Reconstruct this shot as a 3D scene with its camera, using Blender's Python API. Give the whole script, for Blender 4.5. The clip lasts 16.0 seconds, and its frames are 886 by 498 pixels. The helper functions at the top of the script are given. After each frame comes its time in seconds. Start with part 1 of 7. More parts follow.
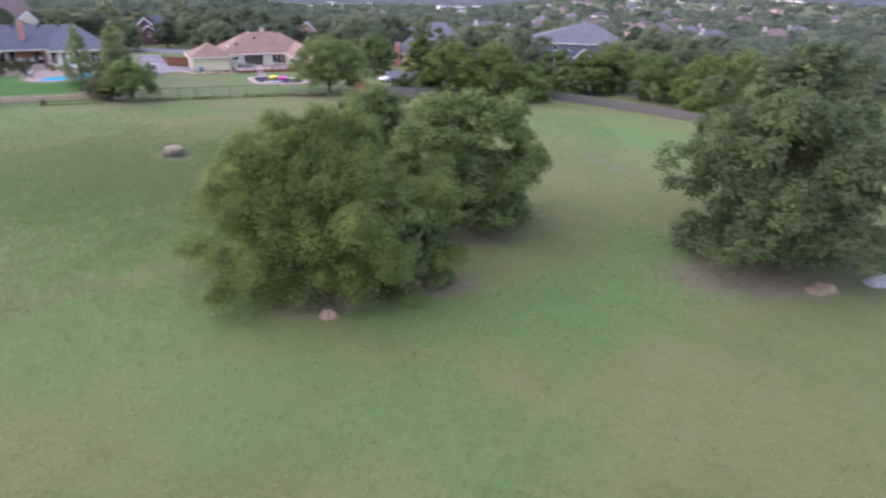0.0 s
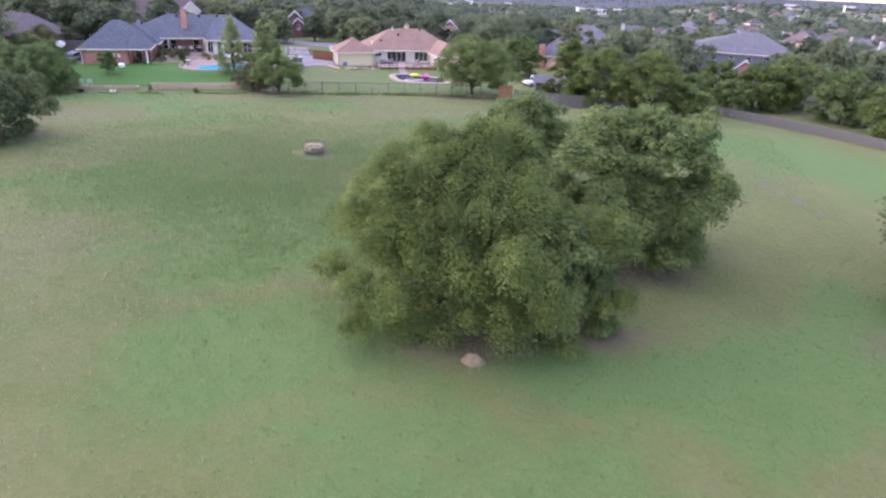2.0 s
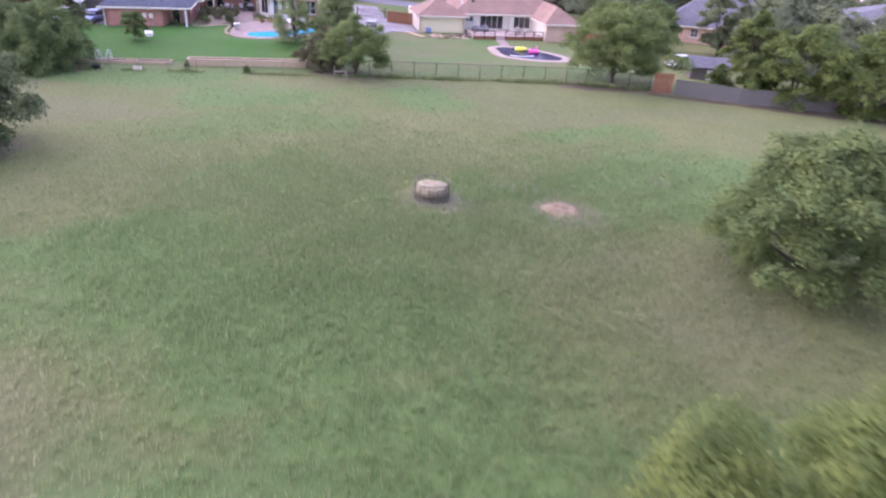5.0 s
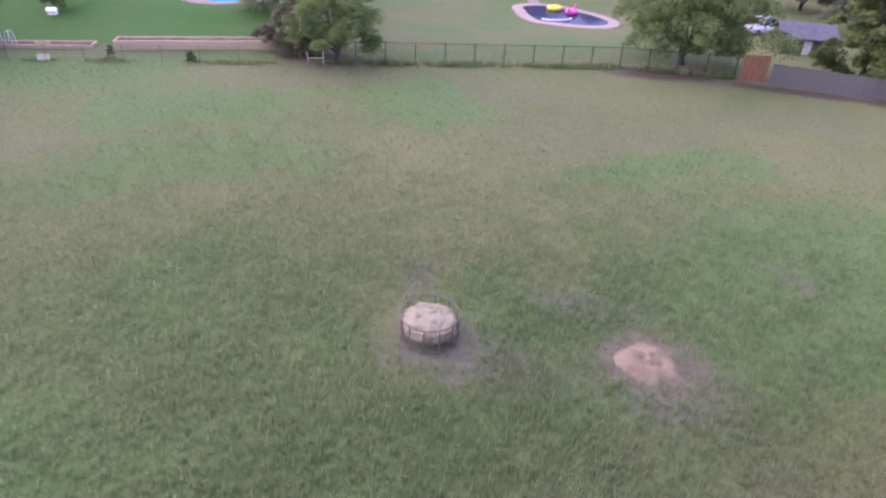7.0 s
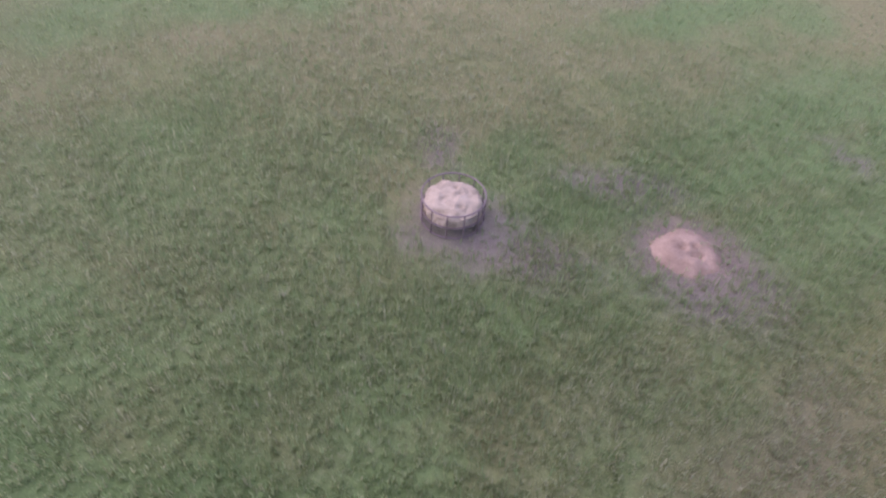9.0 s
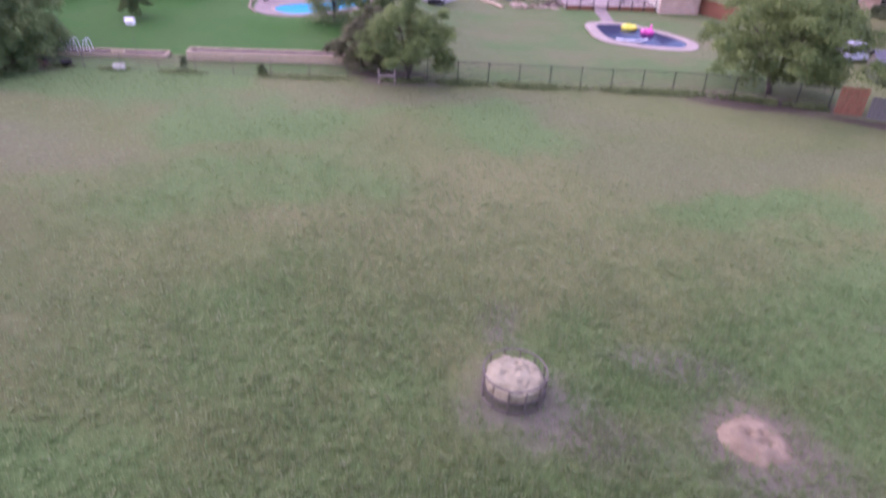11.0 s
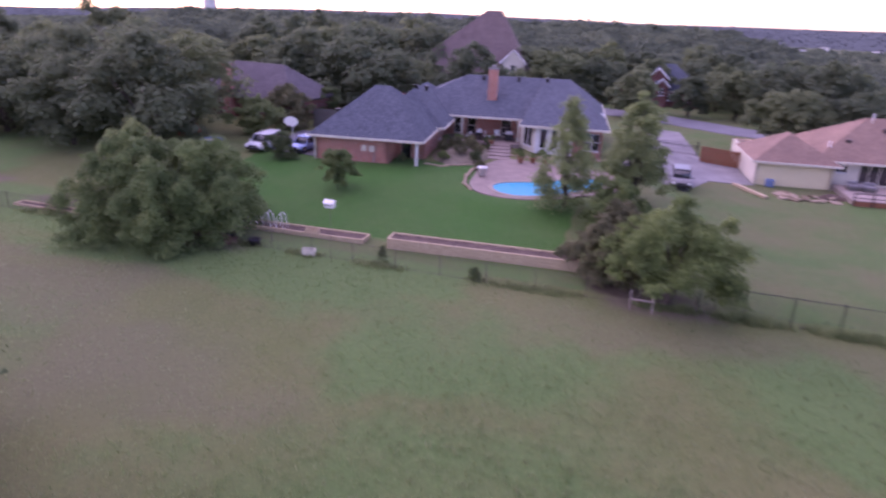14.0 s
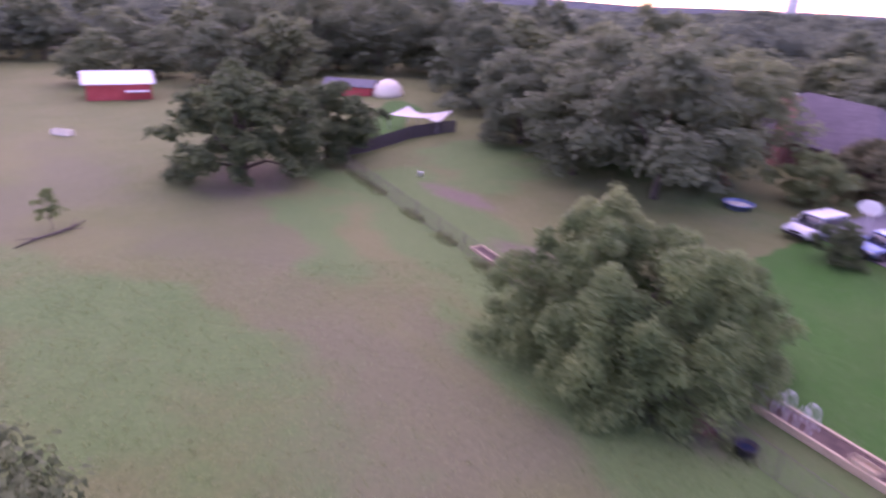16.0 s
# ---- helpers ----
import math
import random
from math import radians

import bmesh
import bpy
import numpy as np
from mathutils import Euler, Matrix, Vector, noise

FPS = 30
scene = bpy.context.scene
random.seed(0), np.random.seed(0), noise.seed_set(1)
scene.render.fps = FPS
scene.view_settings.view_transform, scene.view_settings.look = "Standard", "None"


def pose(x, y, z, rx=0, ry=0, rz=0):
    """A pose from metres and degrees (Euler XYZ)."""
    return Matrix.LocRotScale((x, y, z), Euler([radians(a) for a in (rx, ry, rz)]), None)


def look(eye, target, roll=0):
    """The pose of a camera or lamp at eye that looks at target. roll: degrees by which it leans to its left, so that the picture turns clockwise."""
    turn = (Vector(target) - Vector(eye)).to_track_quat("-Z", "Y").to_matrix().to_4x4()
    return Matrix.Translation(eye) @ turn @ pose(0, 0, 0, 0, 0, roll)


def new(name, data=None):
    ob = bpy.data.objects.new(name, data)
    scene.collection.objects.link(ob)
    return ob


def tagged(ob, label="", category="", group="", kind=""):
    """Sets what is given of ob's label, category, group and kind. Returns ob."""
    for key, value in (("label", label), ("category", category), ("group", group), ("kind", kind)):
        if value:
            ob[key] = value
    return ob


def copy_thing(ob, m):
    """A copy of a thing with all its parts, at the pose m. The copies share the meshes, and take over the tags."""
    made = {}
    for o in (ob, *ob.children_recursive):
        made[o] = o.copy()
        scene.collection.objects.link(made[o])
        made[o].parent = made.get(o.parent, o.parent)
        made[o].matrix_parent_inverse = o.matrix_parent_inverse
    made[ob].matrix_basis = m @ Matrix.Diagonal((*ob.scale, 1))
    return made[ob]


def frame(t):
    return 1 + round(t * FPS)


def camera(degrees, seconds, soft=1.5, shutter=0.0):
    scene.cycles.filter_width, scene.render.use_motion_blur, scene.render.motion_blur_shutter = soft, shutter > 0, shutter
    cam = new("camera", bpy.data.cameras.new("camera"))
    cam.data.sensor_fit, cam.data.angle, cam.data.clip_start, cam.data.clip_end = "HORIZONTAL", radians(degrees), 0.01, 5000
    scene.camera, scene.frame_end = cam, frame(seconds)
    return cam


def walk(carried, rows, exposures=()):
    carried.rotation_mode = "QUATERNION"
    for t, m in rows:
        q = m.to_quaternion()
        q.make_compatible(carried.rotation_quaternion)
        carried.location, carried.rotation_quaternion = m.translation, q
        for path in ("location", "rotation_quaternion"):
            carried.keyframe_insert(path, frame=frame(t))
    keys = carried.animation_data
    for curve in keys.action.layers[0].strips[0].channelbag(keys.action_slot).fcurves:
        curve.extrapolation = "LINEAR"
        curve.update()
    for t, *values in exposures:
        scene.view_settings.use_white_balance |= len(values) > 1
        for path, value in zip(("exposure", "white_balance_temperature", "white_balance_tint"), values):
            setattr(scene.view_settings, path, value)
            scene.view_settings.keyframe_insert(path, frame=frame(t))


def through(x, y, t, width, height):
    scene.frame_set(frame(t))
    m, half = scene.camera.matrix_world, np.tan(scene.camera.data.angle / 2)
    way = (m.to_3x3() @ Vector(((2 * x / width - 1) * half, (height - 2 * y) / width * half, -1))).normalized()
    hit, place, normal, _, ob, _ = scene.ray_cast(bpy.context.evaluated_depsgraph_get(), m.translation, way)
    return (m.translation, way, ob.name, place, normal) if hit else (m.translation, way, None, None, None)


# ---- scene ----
cam = camera(67.0, 16.0, soft=2.25, shutter=0.5)
# time, eye, aim, lean
PATH = [
    (0, (2.287, -1.764, 18.125), (2.196, 0.084, 17.364), 0.9),
    (0.5, (2.21, -1.433, 18.047), (1.941, 0.396, 17.284), 1.3),
    (1, (1.707, -0.48, 18.053), (1.393, 1.341, 17.287), 1.6),
    (1.5, (0.68, 1.256, 17.955), (0.303, 3.064, 17.187), 1.9),
    (2, (-0.83, 3.61, 17.781), (-1.259, 5.406, 17.012), 2.1),
    (2.5, (-2.632, 6.404, 17.561), (-3.076, 8.197, 16.795), 2.3),
    (3, (-4.769, 9.897, 17.189), (-5.236, 11.685, 16.425), 2.5),
    (3.5, (-7.748, 14.13, 17.108), (-8.229, 15.914, 16.342), 2.7),
    (4, (-10.485, 18.259, 16.832), (-10.989, 20.038, 16.069), 2.8),
    (4.5, (-13.498, 22.722, 16.426), (-14.018, 24.475, 15.615), 2.9),
    (5, (-16.819, 27.203, 16.361), (-17.34, 28.916, 15.47), 3.1),
    (5.2, (-17.927, 29.06, 16.386), (-18.456, 30.77, 15.494), 3.1),
    (7.3, (-22.896, 48.076, 16.715), (-23.423, 49.65, 15.6), 1.9),
    (7.5, (-23.016, 48.801, 16.698), (-23.526, 50.339, 15.526), 2.0),
    (8, (-23.502, 49.509, 16.725), (-23.912, 50.808, 15.261), 2.9),
    (8.2, (-23.688, 49.43, 16.721), (-24.091, 50.726, 15.252), 3.3),
    (10.3, (-25.095, 48.103, 16.957), (-25.592, 49.501, 15.616), 4.5),
    (10.5, (-25.113, 47.986, 16.976), (-25.646, 49.428, 15.697), 4.2),
    (11, (-25.011, 47.95, 16.998), (-25.671, 49.516, 15.945), 2.6),
    (11.5, (-25.573, 48.353, 16.97), (-26.319, 50.02, 16.153), 2.2),
    (12, (-26.59, 49.387, 16.816), (-27.391, 51.093, 16.147), 2.0),
    (12.5, (-28.354, 51.267, 16.766), (-29.179, 52.958, 16.089), 2.0),
    (13, (-30.627, 53.655, 16.66), (-31.48, 55.33, 15.978), 2.0),
    (13.5, (-33.317, 56.374, 16.542), (-34.32, 57.961, 15.852), 2.2),
    (14, (-36.394, 59.48, 16.335), (-37.585, 60.927, 15.637), 2.3),
    (14.5, (-40.068, 62.469, 16.332), (-41.428, 63.754, 15.625), 2.5),
    (15, (-44.357, 65.469, 16.331), (-45.907, 66.51, 15.612), 2.8),
    (15.5, (-49.133, 68.042, 16.283), (-50.865, 68.72, 15.55), 3.4),
    (16, (-54.263, 70.022, 16.564), (-56.098, 70.24, 15.8), 3.5),
]
walk(cam, [(t, look(eye, target, roll)) for t, eye, target, roll in PATH],
     exposures=[(0.0, 2.13, 6700, 37), (1.0, 2.23, 6650, 38), (3.5, 2.38, 6650, 44), (5.0, 2.45, 6580, 51), (7.5, 2.2, 6420, 62), (8.2, 2.15, 6420, 66), (10.5, 2.27, 6400, 66), (11.2, 2.2, 6380, 65), (12.0, 2.1, 6350, 64), (12.5, 1.85, 6300, 64), (13.0, 1.69, 6350, 67), (14.0, 1.64, 6400, 74), (15.0, 1.87, 6450, 79), (15.5, 1.96, 6500, 85), (16.0, 2.12, 6550, 87)])

# ---- light ----
world = bpy.data.worlds.new("sky")
scene.world = world
world.use_nodes = True
wn = world.node_tree.nodes
sky = wn.new("ShaderNodeTexSky")
sky.sky_type = "NISHITA"
sky.sun_disc = False
sky.sun_elevation = radians(26)
sky.sun_rotation = radians(-86)
sky.air_density, sky.dust_density, sky.ozone_density = 1.0, 0.6, 1.5
wn["Background"].inputs["Strength"].default_value = 0.13
world.node_tree.links.new(sky.outputs["Color"], wn["Background"].inputs["Color"])
sun = new("sun", bpy.data.lights.new("sun", "SUN"))
sun.data.energy = 1.0
sun.data.angle = radians(130)
sun.data.color = (1.0, 0.97, 0.93)
sun.matrix_world = look((0, 0, 0), (math.cos(radians(4)), math.sin(radians(4)), -1.3))

# ---- materials ----
def mat(name, rough=0.8, metal=0.0, spec=0.3):
    m = bpy.data.materials.new(name)
    m.use_nodes = True
    b = m.node_tree.nodes["Principled BSDF"]
    b.inputs["Roughness"].default_value = rough
    b.inputs["Metallic"].default_value = metal
    b.inputs["Specular IOR Level"].default_value = spec
    return m, m.node_tree.nodes, m.node_tree.links, b


def noise_node(n, l, scale, detail=6, coord=None, rough=0.6, stretch=None):
    t = n.new("ShaderNodeTexNoise")
    t.inputs["Scale"].default_value = scale
    t.inputs["Detail"].default_value = detail
    t.inputs["Roughness"].default_value = rough
    if coord:
        if stretch:
            mp = n.new("ShaderNodeMapping")
            mp.inputs["Scale"].default_value = stretch
            l.new(coord, mp.inputs["Vector"])
            l.new(mp.outputs["Vector"], t.inputs["Vector"])
        else:
            l.new(coord, t.inputs["Vector"])
    return t.outputs["Fac"]


def ramp(n, l, fac, stops):
    r = n.new("ShaderNodeValToRGB")
    e = r.color_ramp.elements
    while len(e) < len(stops):
        e.new(0.5)
    for el, (p, c) in zip(e, stops):
        el.position = p
        el.color = (*c, 1) if len(c) == 3 else c
    l.new(fac, r.inputs["Fac"])
    return r.outputs["Color"]


def mix(n, l, fac, a, b, kind="MIX"):
    x = n.new("ShaderNodeMix")
    x.data_type = "RGBA"
    x.blend_type = kind
    for key, v in ((0, fac), (6, a), (7, b)):
        if hasattr(v, "is_output"):
            l.new(v, x.inputs[key])
        elif key == 0:
            x.inputs[0].default_value = v
        else:
            x.inputs[key].default_value = (*v, 1)
    return x.outputs[2]


def bump(n, l, b, height, strength=0.4, distance=0.02):
    x = n.new("ShaderNodeBump")
    x.inputs["Strength"].default_value = strength
    x.inputs["Distance"].default_value = distance
    l.new(height, x.inputs["Height"])
    l.new(x.outputs["Normal"], b.inputs["Normal"])


def coords(n, kind="Object"):
    return n.new("ShaderNodeTexCoord").outputs[kind]


def position(n):
    return n.new("ShaderNodeNewGeometry").outputs["Position"]


def mottled(name, dark, light, scale=3.0, fine=40.0, rough=0.8, metal=0.0, relief=0.3, spec=0.3, stretch=None):
    """A surface of two tones at two scales, with fine relief."""
    m, n, l, b = mat(name, rough, metal, spec)
    c = coords(n)
    big = noise_node(n, l, scale, 5, c, stretch=stretch)
    small = noise_node(n, l, fine, 4, c, stretch=stretch)
    col = ramp(n, l, big, [(0.3, dark), (0.7, light)])
    shade = ramp(n, l, small, [(0.25, (0.72, 0.72, 0.72)), (0.75, (1.1, 1.1, 1.1))])
    l.new(mix(n, l, 0.8, col, shade, "MULTIPLY"), b.inputs["Base Color"])
    bump(n, l, b, small, relief, 0.02)
    return m


def plain(name, color, rough=0.5, metal=0.0, wear=0.12, scale=6.0, spec=0.4):
    lo = tuple(v * (1 - wear * 2) for v in color)
    return mottled(name, lo, color, scale, scale * 9, rough, metal, 0.08, spec)


def brick_mat(name, a, b_, mortar, scale=1.0):
    m, n, l, b = mat(name, 0.9)
    c = coords(n)
    sep = n.new("ShaderNodeSeparateXYZ")
    l.new(c, sep.inputs[0])
    add = n.new("ShaderNodeMath")
    add.operation = "ADD"
    l.new(sep.outputs[0], add.inputs[0])
    l.new(sep.outputs[1], add.inputs[1])
    comb = n.new("ShaderNodeCombineXYZ")
    l.new(add.outputs[0], comb.inputs[0])
    l.new(sep.outputs[2], comb.inputs[1])
    t = n.new("ShaderNodeTexBrick")
    t.inputs["Scale"].default_value = scale
    t.inputs["Brick Width"].default_value = 0.21
    t.inputs["Row Height"].default_value = 0.075
    t.inputs["Mortar Size"].default_value = 0.007
    t.inputs["Color1"].default_value = (*a, 1)
    t.inputs["Color2"].default_value = (*b_, 1)
    t.inputs["Mortar"].default_value = (*mortar, 1)
    l.new(comb.outputs[0], t.inputs["Vector"])
    stain = noise_node(n, l, 0.9, 5, c)
    col = mix(n, l, 0.65, t.outputs["Color"], ramp(n, l, stain, [(0.3, (0.68, 0.66, 0.66)), (0.7, (1.15, 1.1, 1.08))]), "MULTIPLY")
    l.new(col, b.inputs["Base Color"])
    inv = n.new("ShaderNodeMath")
    inv.operation = "SUBTRACT"
    inv.inputs[0].default_value = 1
    l.new(t.outputs["Fac"], inv.inputs[1])
    bump(n, l, b, inv.outputs[0], 0.5, 0.01)
    return m


def shingle_mat(name, dark, light, course=0.14):
    m, n, l, b = mat(name, 0.9, spec=0.2)
    c = coords(n)
    sep = n.new("ShaderNodeSeparateXYZ")
    l.new(c, sep.inputs[0])
    w = n.new("ShaderNodeTexWave")
    w.wave_type, w.bands_direction, w.wave_profile = "BANDS", "Z", "SAW"
    w.inputs["Scale"].default_value = 0.314 / course
    w.inputs["Distortion"].default_value = 0.6
    w.inputs["Detail"].default_value = 3
    l.new(c, w.inputs["Vector"])
    tabs = n.new("ShaderNodeTexVoronoi")
    mp = n.new("ShaderNodeMapping")
    mp.inputs["Scale"].default_value = (5.5, 5.5, 9.0)
    l.new(c, mp.inputs["Vector"])
    l.new(mp.outputs["Vector"], tabs.inputs["Vector"])
    tabs.inputs["Scale"].default_value = 1.0
    bw = n.new("ShaderNodeSeparateColor")
    l.new(tabs.outputs["Color"], bw.inputs[0])
    col = ramp(n, l, bw.outputs[0], [(0.1, dark), (0.9, light)])
    col = mix(n, l, 0.5, col, ramp(n, l, noise_node(n, l, 0.5, 5, c), [(0.3, (0.7, 0.7, 0.72)), (0.75, (1.2, 1.18, 1.15))]), "MULTIPLY")
    col = mix(n, l, 0.45, col, ramp(n, l, w.outputs["Fac"], [(0.0, (0.55, 0.55, 0.55)), (0.25, (1.05, 1.05, 1.05))]), "MULTIPLY")
    l.new(col, b.inputs["Base Color"])
    bump(n, l, b, w.outputs["Fac"], 0.5, 0.03)
    return m


def leaf_mat(name, dark, mid, light, through=0.38, tone="", grain=0.14, kindly=False):
    m, n, l, b = mat(name, 0.7, spec=0.0 if tone else 0.15)
    g = n.new("ShaderNodeNewGeometry")
    big = noise_node(n, l, 0.75, 4, g.outputs["Position"])
    add = n.new("ShaderNodeMath")
    add.operation = "MULTIPLY_ADD"
    add.inputs[1].default_value = grain
    l.new(g.outputs["Random Per Island"], add.inputs[0])
    half = n.new("ShaderNodeMath")
    half.operation = "MULTIPLY"
    half.inputs[1].default_value = 0.8
    l.new(big, half.inputs[0])
    l.new(half.outputs[0], add.inputs[2])
    info = n.new("ShaderNodeObjectInfo")
    if tone:
        at = n.new("ShaderNodeAttribute")
        at.attribute_name = tone
        l.new(at.outputs["Fac"], half.inputs[0])
        half.inputs[1].default_value = 0.75
        add.inputs[1].default_value = 0.25
    col = ramp(n, l, add.outputs[0], [(0.15, dark), (0.5, mid), (0.9, light)] if tone or kindly else [(0.3, dark), (0.48, mid), (0.68, light)])
    col = mix(n, l, 0.5, col, ramp(n, l, info.outputs["Random"], [(0.0, (0.84, 0.86, 0.86)), (0.5, (1.0, 1.0, 1.0)), (1.0, (1.12, 1.1, 1.0))] if not kindly else [(0.0, (0.55, 0.62, 0.66)), (0.5, (1.0, 1.0, 1.0)), (1.0, (1.5, 1.42, 1.1))]), "MULTIPLY")
    l.new(col, b.inputs["Base Color"])
    tr = n.new("ShaderNodeBsdfTranslucent")
    l.new(col, tr.inputs["Color"])
    sh = n.new("ShaderNodeMixShader")
    sh.inputs[0].default_value = through
    l.new(b.outputs[0], sh.inputs[1])
    l.new(tr.outputs[0], sh.inputs[2])
    l.new(sh.outputs[0], n["Material Output"].inputs["Surface"])
    return m


def ground_mat():
    m, n, l, b = mat("meadow", 0.95, spec=0.15)
    p = position(n)
    def att(name):
        a = n.new("ShaderNodeAttribute")
        a.attribute_name = name
        return a.outputs["Fac"]
    def edge(mask, lo=0.38, hi=0.62, scale=0.9, amount=0.45):
        """A mask with a ragged rim."""
        nz = noise_node(n, l, scale, 8, p, 0.7)
        a = n.new("ShaderNodeMath")
        a.operation = "MULTIPLY_ADD"
        a.inputs[1].default_value = amount
        a.inputs[2].default_value = -amount / 2
        l.new(nz, a.inputs[0])
        s = n.new("ShaderNodeMath")
        s.operation = "ADD"
        l.new(mask, s.inputs[0])
        l.new(a.outputs[0], s.inputs[1])
        r = n.new("ShaderNodeMapRange")
        r.interpolation_type = "SMOOTHSTEP"
        r.inputs["From Min"].default_value = lo
        r.inputs["From Max"].default_value = hi
        l.new(s.outputs[0], r.inputs["Value"])
        return r.outputs["Result"]
    wide = noise_node(n, l, 0.045, 10, p, 0.66)
    patches = noise_node(n, l, 0.11, 9, p, 0.7)
    middle = noise_node(n, l, 0.55, 9, p, 0.72)
    fine = noise_node(n, l, 4.0, 7, p, 0.78)
    blades = noise_node(n, l, 17.0, 5, p, 0.82)
    field = ramp(n, l, wide, [(0.32, (0.078, 0.112, 0.038)), (0.5, (0.11, 0.135, 0.048)), (0.66, (0.146, 0.156, 0.064))])
    field = mix(n, l, ramp(n, l, patches, [(0.46, (0, 0, 0)), (0.72, (0.8, 0.8, 0.8))]), field, (0.148, 0.15, 0.068))
    field = mix(n, l, ramp(n, l, middle, [(0.42, (0, 0, 0)), (0.8, (0.5, 0.5, 0.5))]), field, (0.153, 0.157, 0.076))
    field = mix(n, l, edge(att("dry"), 0.1, 1.3, 0.16, 1.1), field, mix(n, l, patches, (0.104, 0.114, 0.058), (0.14, 0.141, 0.078)))
    lush = mix(n, l, middle, (0.064, 0.148, 0.046), (0.095, 0.166, 0.052))
    cover = n.new("ShaderNodeMath")
    cover.operation = "MULTIPLY"
    cover.inputs[1].default_value = 0.8
    l.new(edge(att("lush"), 0.2, 0.92, 0.3, 1.2), cover.inputs[0])
    col = mix(n, l, cover.outputs[0], field, lush)
    lawn = mix(n, l, middle, (0.015, 0.094, 0.014), (0.032, 0.13, 0.02))
    lawn = mix(n, l, ramp(n, l, patches, [(0.42, (0, 0, 0)), (0.66, (0.5, 0.5, 0.5))]), lawn, (0.066, 0.125, 0.036))
    col = mix(n, l, edge(att("lawn"), 0.45, 0.55, 2.0, 0.15), col, lawn)
    yard = mix(n, l, middle, (0.05, 0.12, 0.034), (0.09, 0.148, 0.048))
    yard = mix(n, l, ramp(n, l, patches, [(0.4, (0, 0, 0)), (0.62, (0.85, 0.85, 0.85))]), yard, (0.13, 0.132, 0.064))
    yard = mix(n, l, ramp(n, l, wide, [(0.5, (0, 0, 0)), (0.66, (0.8, 0.8, 0.8))]), yard, (0.15, 0.134, 0.076))
    col = mix(n, l, edge(att("yard"), 0.4, 0.6, 1.2, 0.2), col, yard)
    worn = mix(n, l, middle, (0.115, 0.108, 0.08), (0.16, 0.15, 0.113))
    col = mix(n, l, edge(att("worn"), 0.2, 1.2, 0.7, 1.2), col, worn)
    soil = mix(n, l, middle, (0.12, 0.095, 0.068), (0.185, 0.155, 0.118))
    col = mix(n, l, edge(att("dirt"), 0.25, 1.1, 0.5, 1.4), col, soil)
    mulch = mix(n, l, middle, (0.052, 0.036, 0.03), (0.1, 0.068, 0.054))
    col = mix(n, l, edge(att("mulch"), 0.35, 0.85, 0.8, 0.9), col, mulch)
    # Woodland floor, with the deep shade under the trees painted into its tone.
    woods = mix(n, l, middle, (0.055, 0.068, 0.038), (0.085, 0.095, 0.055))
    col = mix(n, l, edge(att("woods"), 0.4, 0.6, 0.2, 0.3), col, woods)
    col = mix(n, l, 0.38, col, ramp(n, l, fine, [(0.3, (0.5, 0.55, 0.52)), (0.5, (0.92, 0.92, 0.92)), (0.7, (1.4, 1.36, 1.28))]), "MULTIPLY")
    col = mix(n, l, 0.55, col, ramp(n, l, blades, [(0.36, (0.45, 0.5, 0.45)), (0.64, (1.3, 1.26, 1.2))]), "MULTIPLY")
    straw = noise_node(n, l, 7.0, 4, p, 0.75, (1.0, 0.35, 1.0))
    col = mix(n, l, ramp(n, l, straw, [(0.56, (0, 0, 0)), (0.74, (0.35, 0.35, 0.35))]), col, (0.19, 0.19, 0.12))
    col = mix(n, l, 1.0, col, (0.94, 0.945, 0.93), "MULTIPLY")
    l.new(col, b.inputs["Base Color"])
    b.inputs["Sheen Weight"].default_value = 0.06       # the downy look of standing grass seen from the side
    b.inputs["Sheen Roughness"].default_value = 0.42
    b.inputs["Sheen Tint"].default_value = (0.8, 0.92, 0.45, 1)
    bump(n, l, b, mix(n, l, 0.5, fine, blades), 0.6, 0.1)
    return m


M_GROUND = ground_mat()
M_BRICK = brick_mat("red_brick", (0.47, 0.2, 0.145), (0.36, 0.135, 0.1), (0.42, 0.32, 0.27))
M_TANBRICK = brick_mat("tan_brick", (0.6, 0.4, 0.28), (0.5, 0.32, 0.22), (0.52, 0.44, 0.36))
M_DARKBRICK = brick_mat("dark_red_brick", (0.20, 0.07, 0.06), (0.15, 0.05, 0.045), (0.24, 0.2, 0.18))
M_STONEWALL = brick_mat("pale_stone", (0.5, 0.46, 0.41), (0.4, 0.37, 0.33), (0.45, 0.42, 0.38), 0.5)
M_SLATE = shingle_mat("slate_blue_shingle", (0.058, 0.069, 0.088), (0.092, 0.107, 0.132))
M_PINK = shingle_mat("rose_brown_shingle", (0.205, 0.133, 0.102), (0.255, 0.172, 0.134))
M_BROWN = shingle_mat("brown_shingle", (0.115, 0.088, 0.085), (0.165, 0.125, 0.12))
M_GREY = shingle_mat("grey_shingle", (0.098, 0.102, 0.116), (0.136, 0.139, 0.154))
M_MAUVE = shingle_mat("mauve_grey_shingle", (0.086, 0.076, 0.084), (0.124, 0.11, 0.12))
M_TRIM = plain("cream_trim_paint", (0.7, 0.65, 0.53), 0.6)
M_WHITE = plain("white_paint", (0.78, 0.77, 0.75), 0.5)
M_SIDING = plain("grey_blue_siding", (0.135, 0.15, 0.18), 0.7, wear=0.08)
M_CREAM = plain("cream_siding", (0.74, 0.64, 0.4), 0.7, wear=0.08)
M_GLASS = mat("window_glass", 0.06, 0, 0.9)[0]
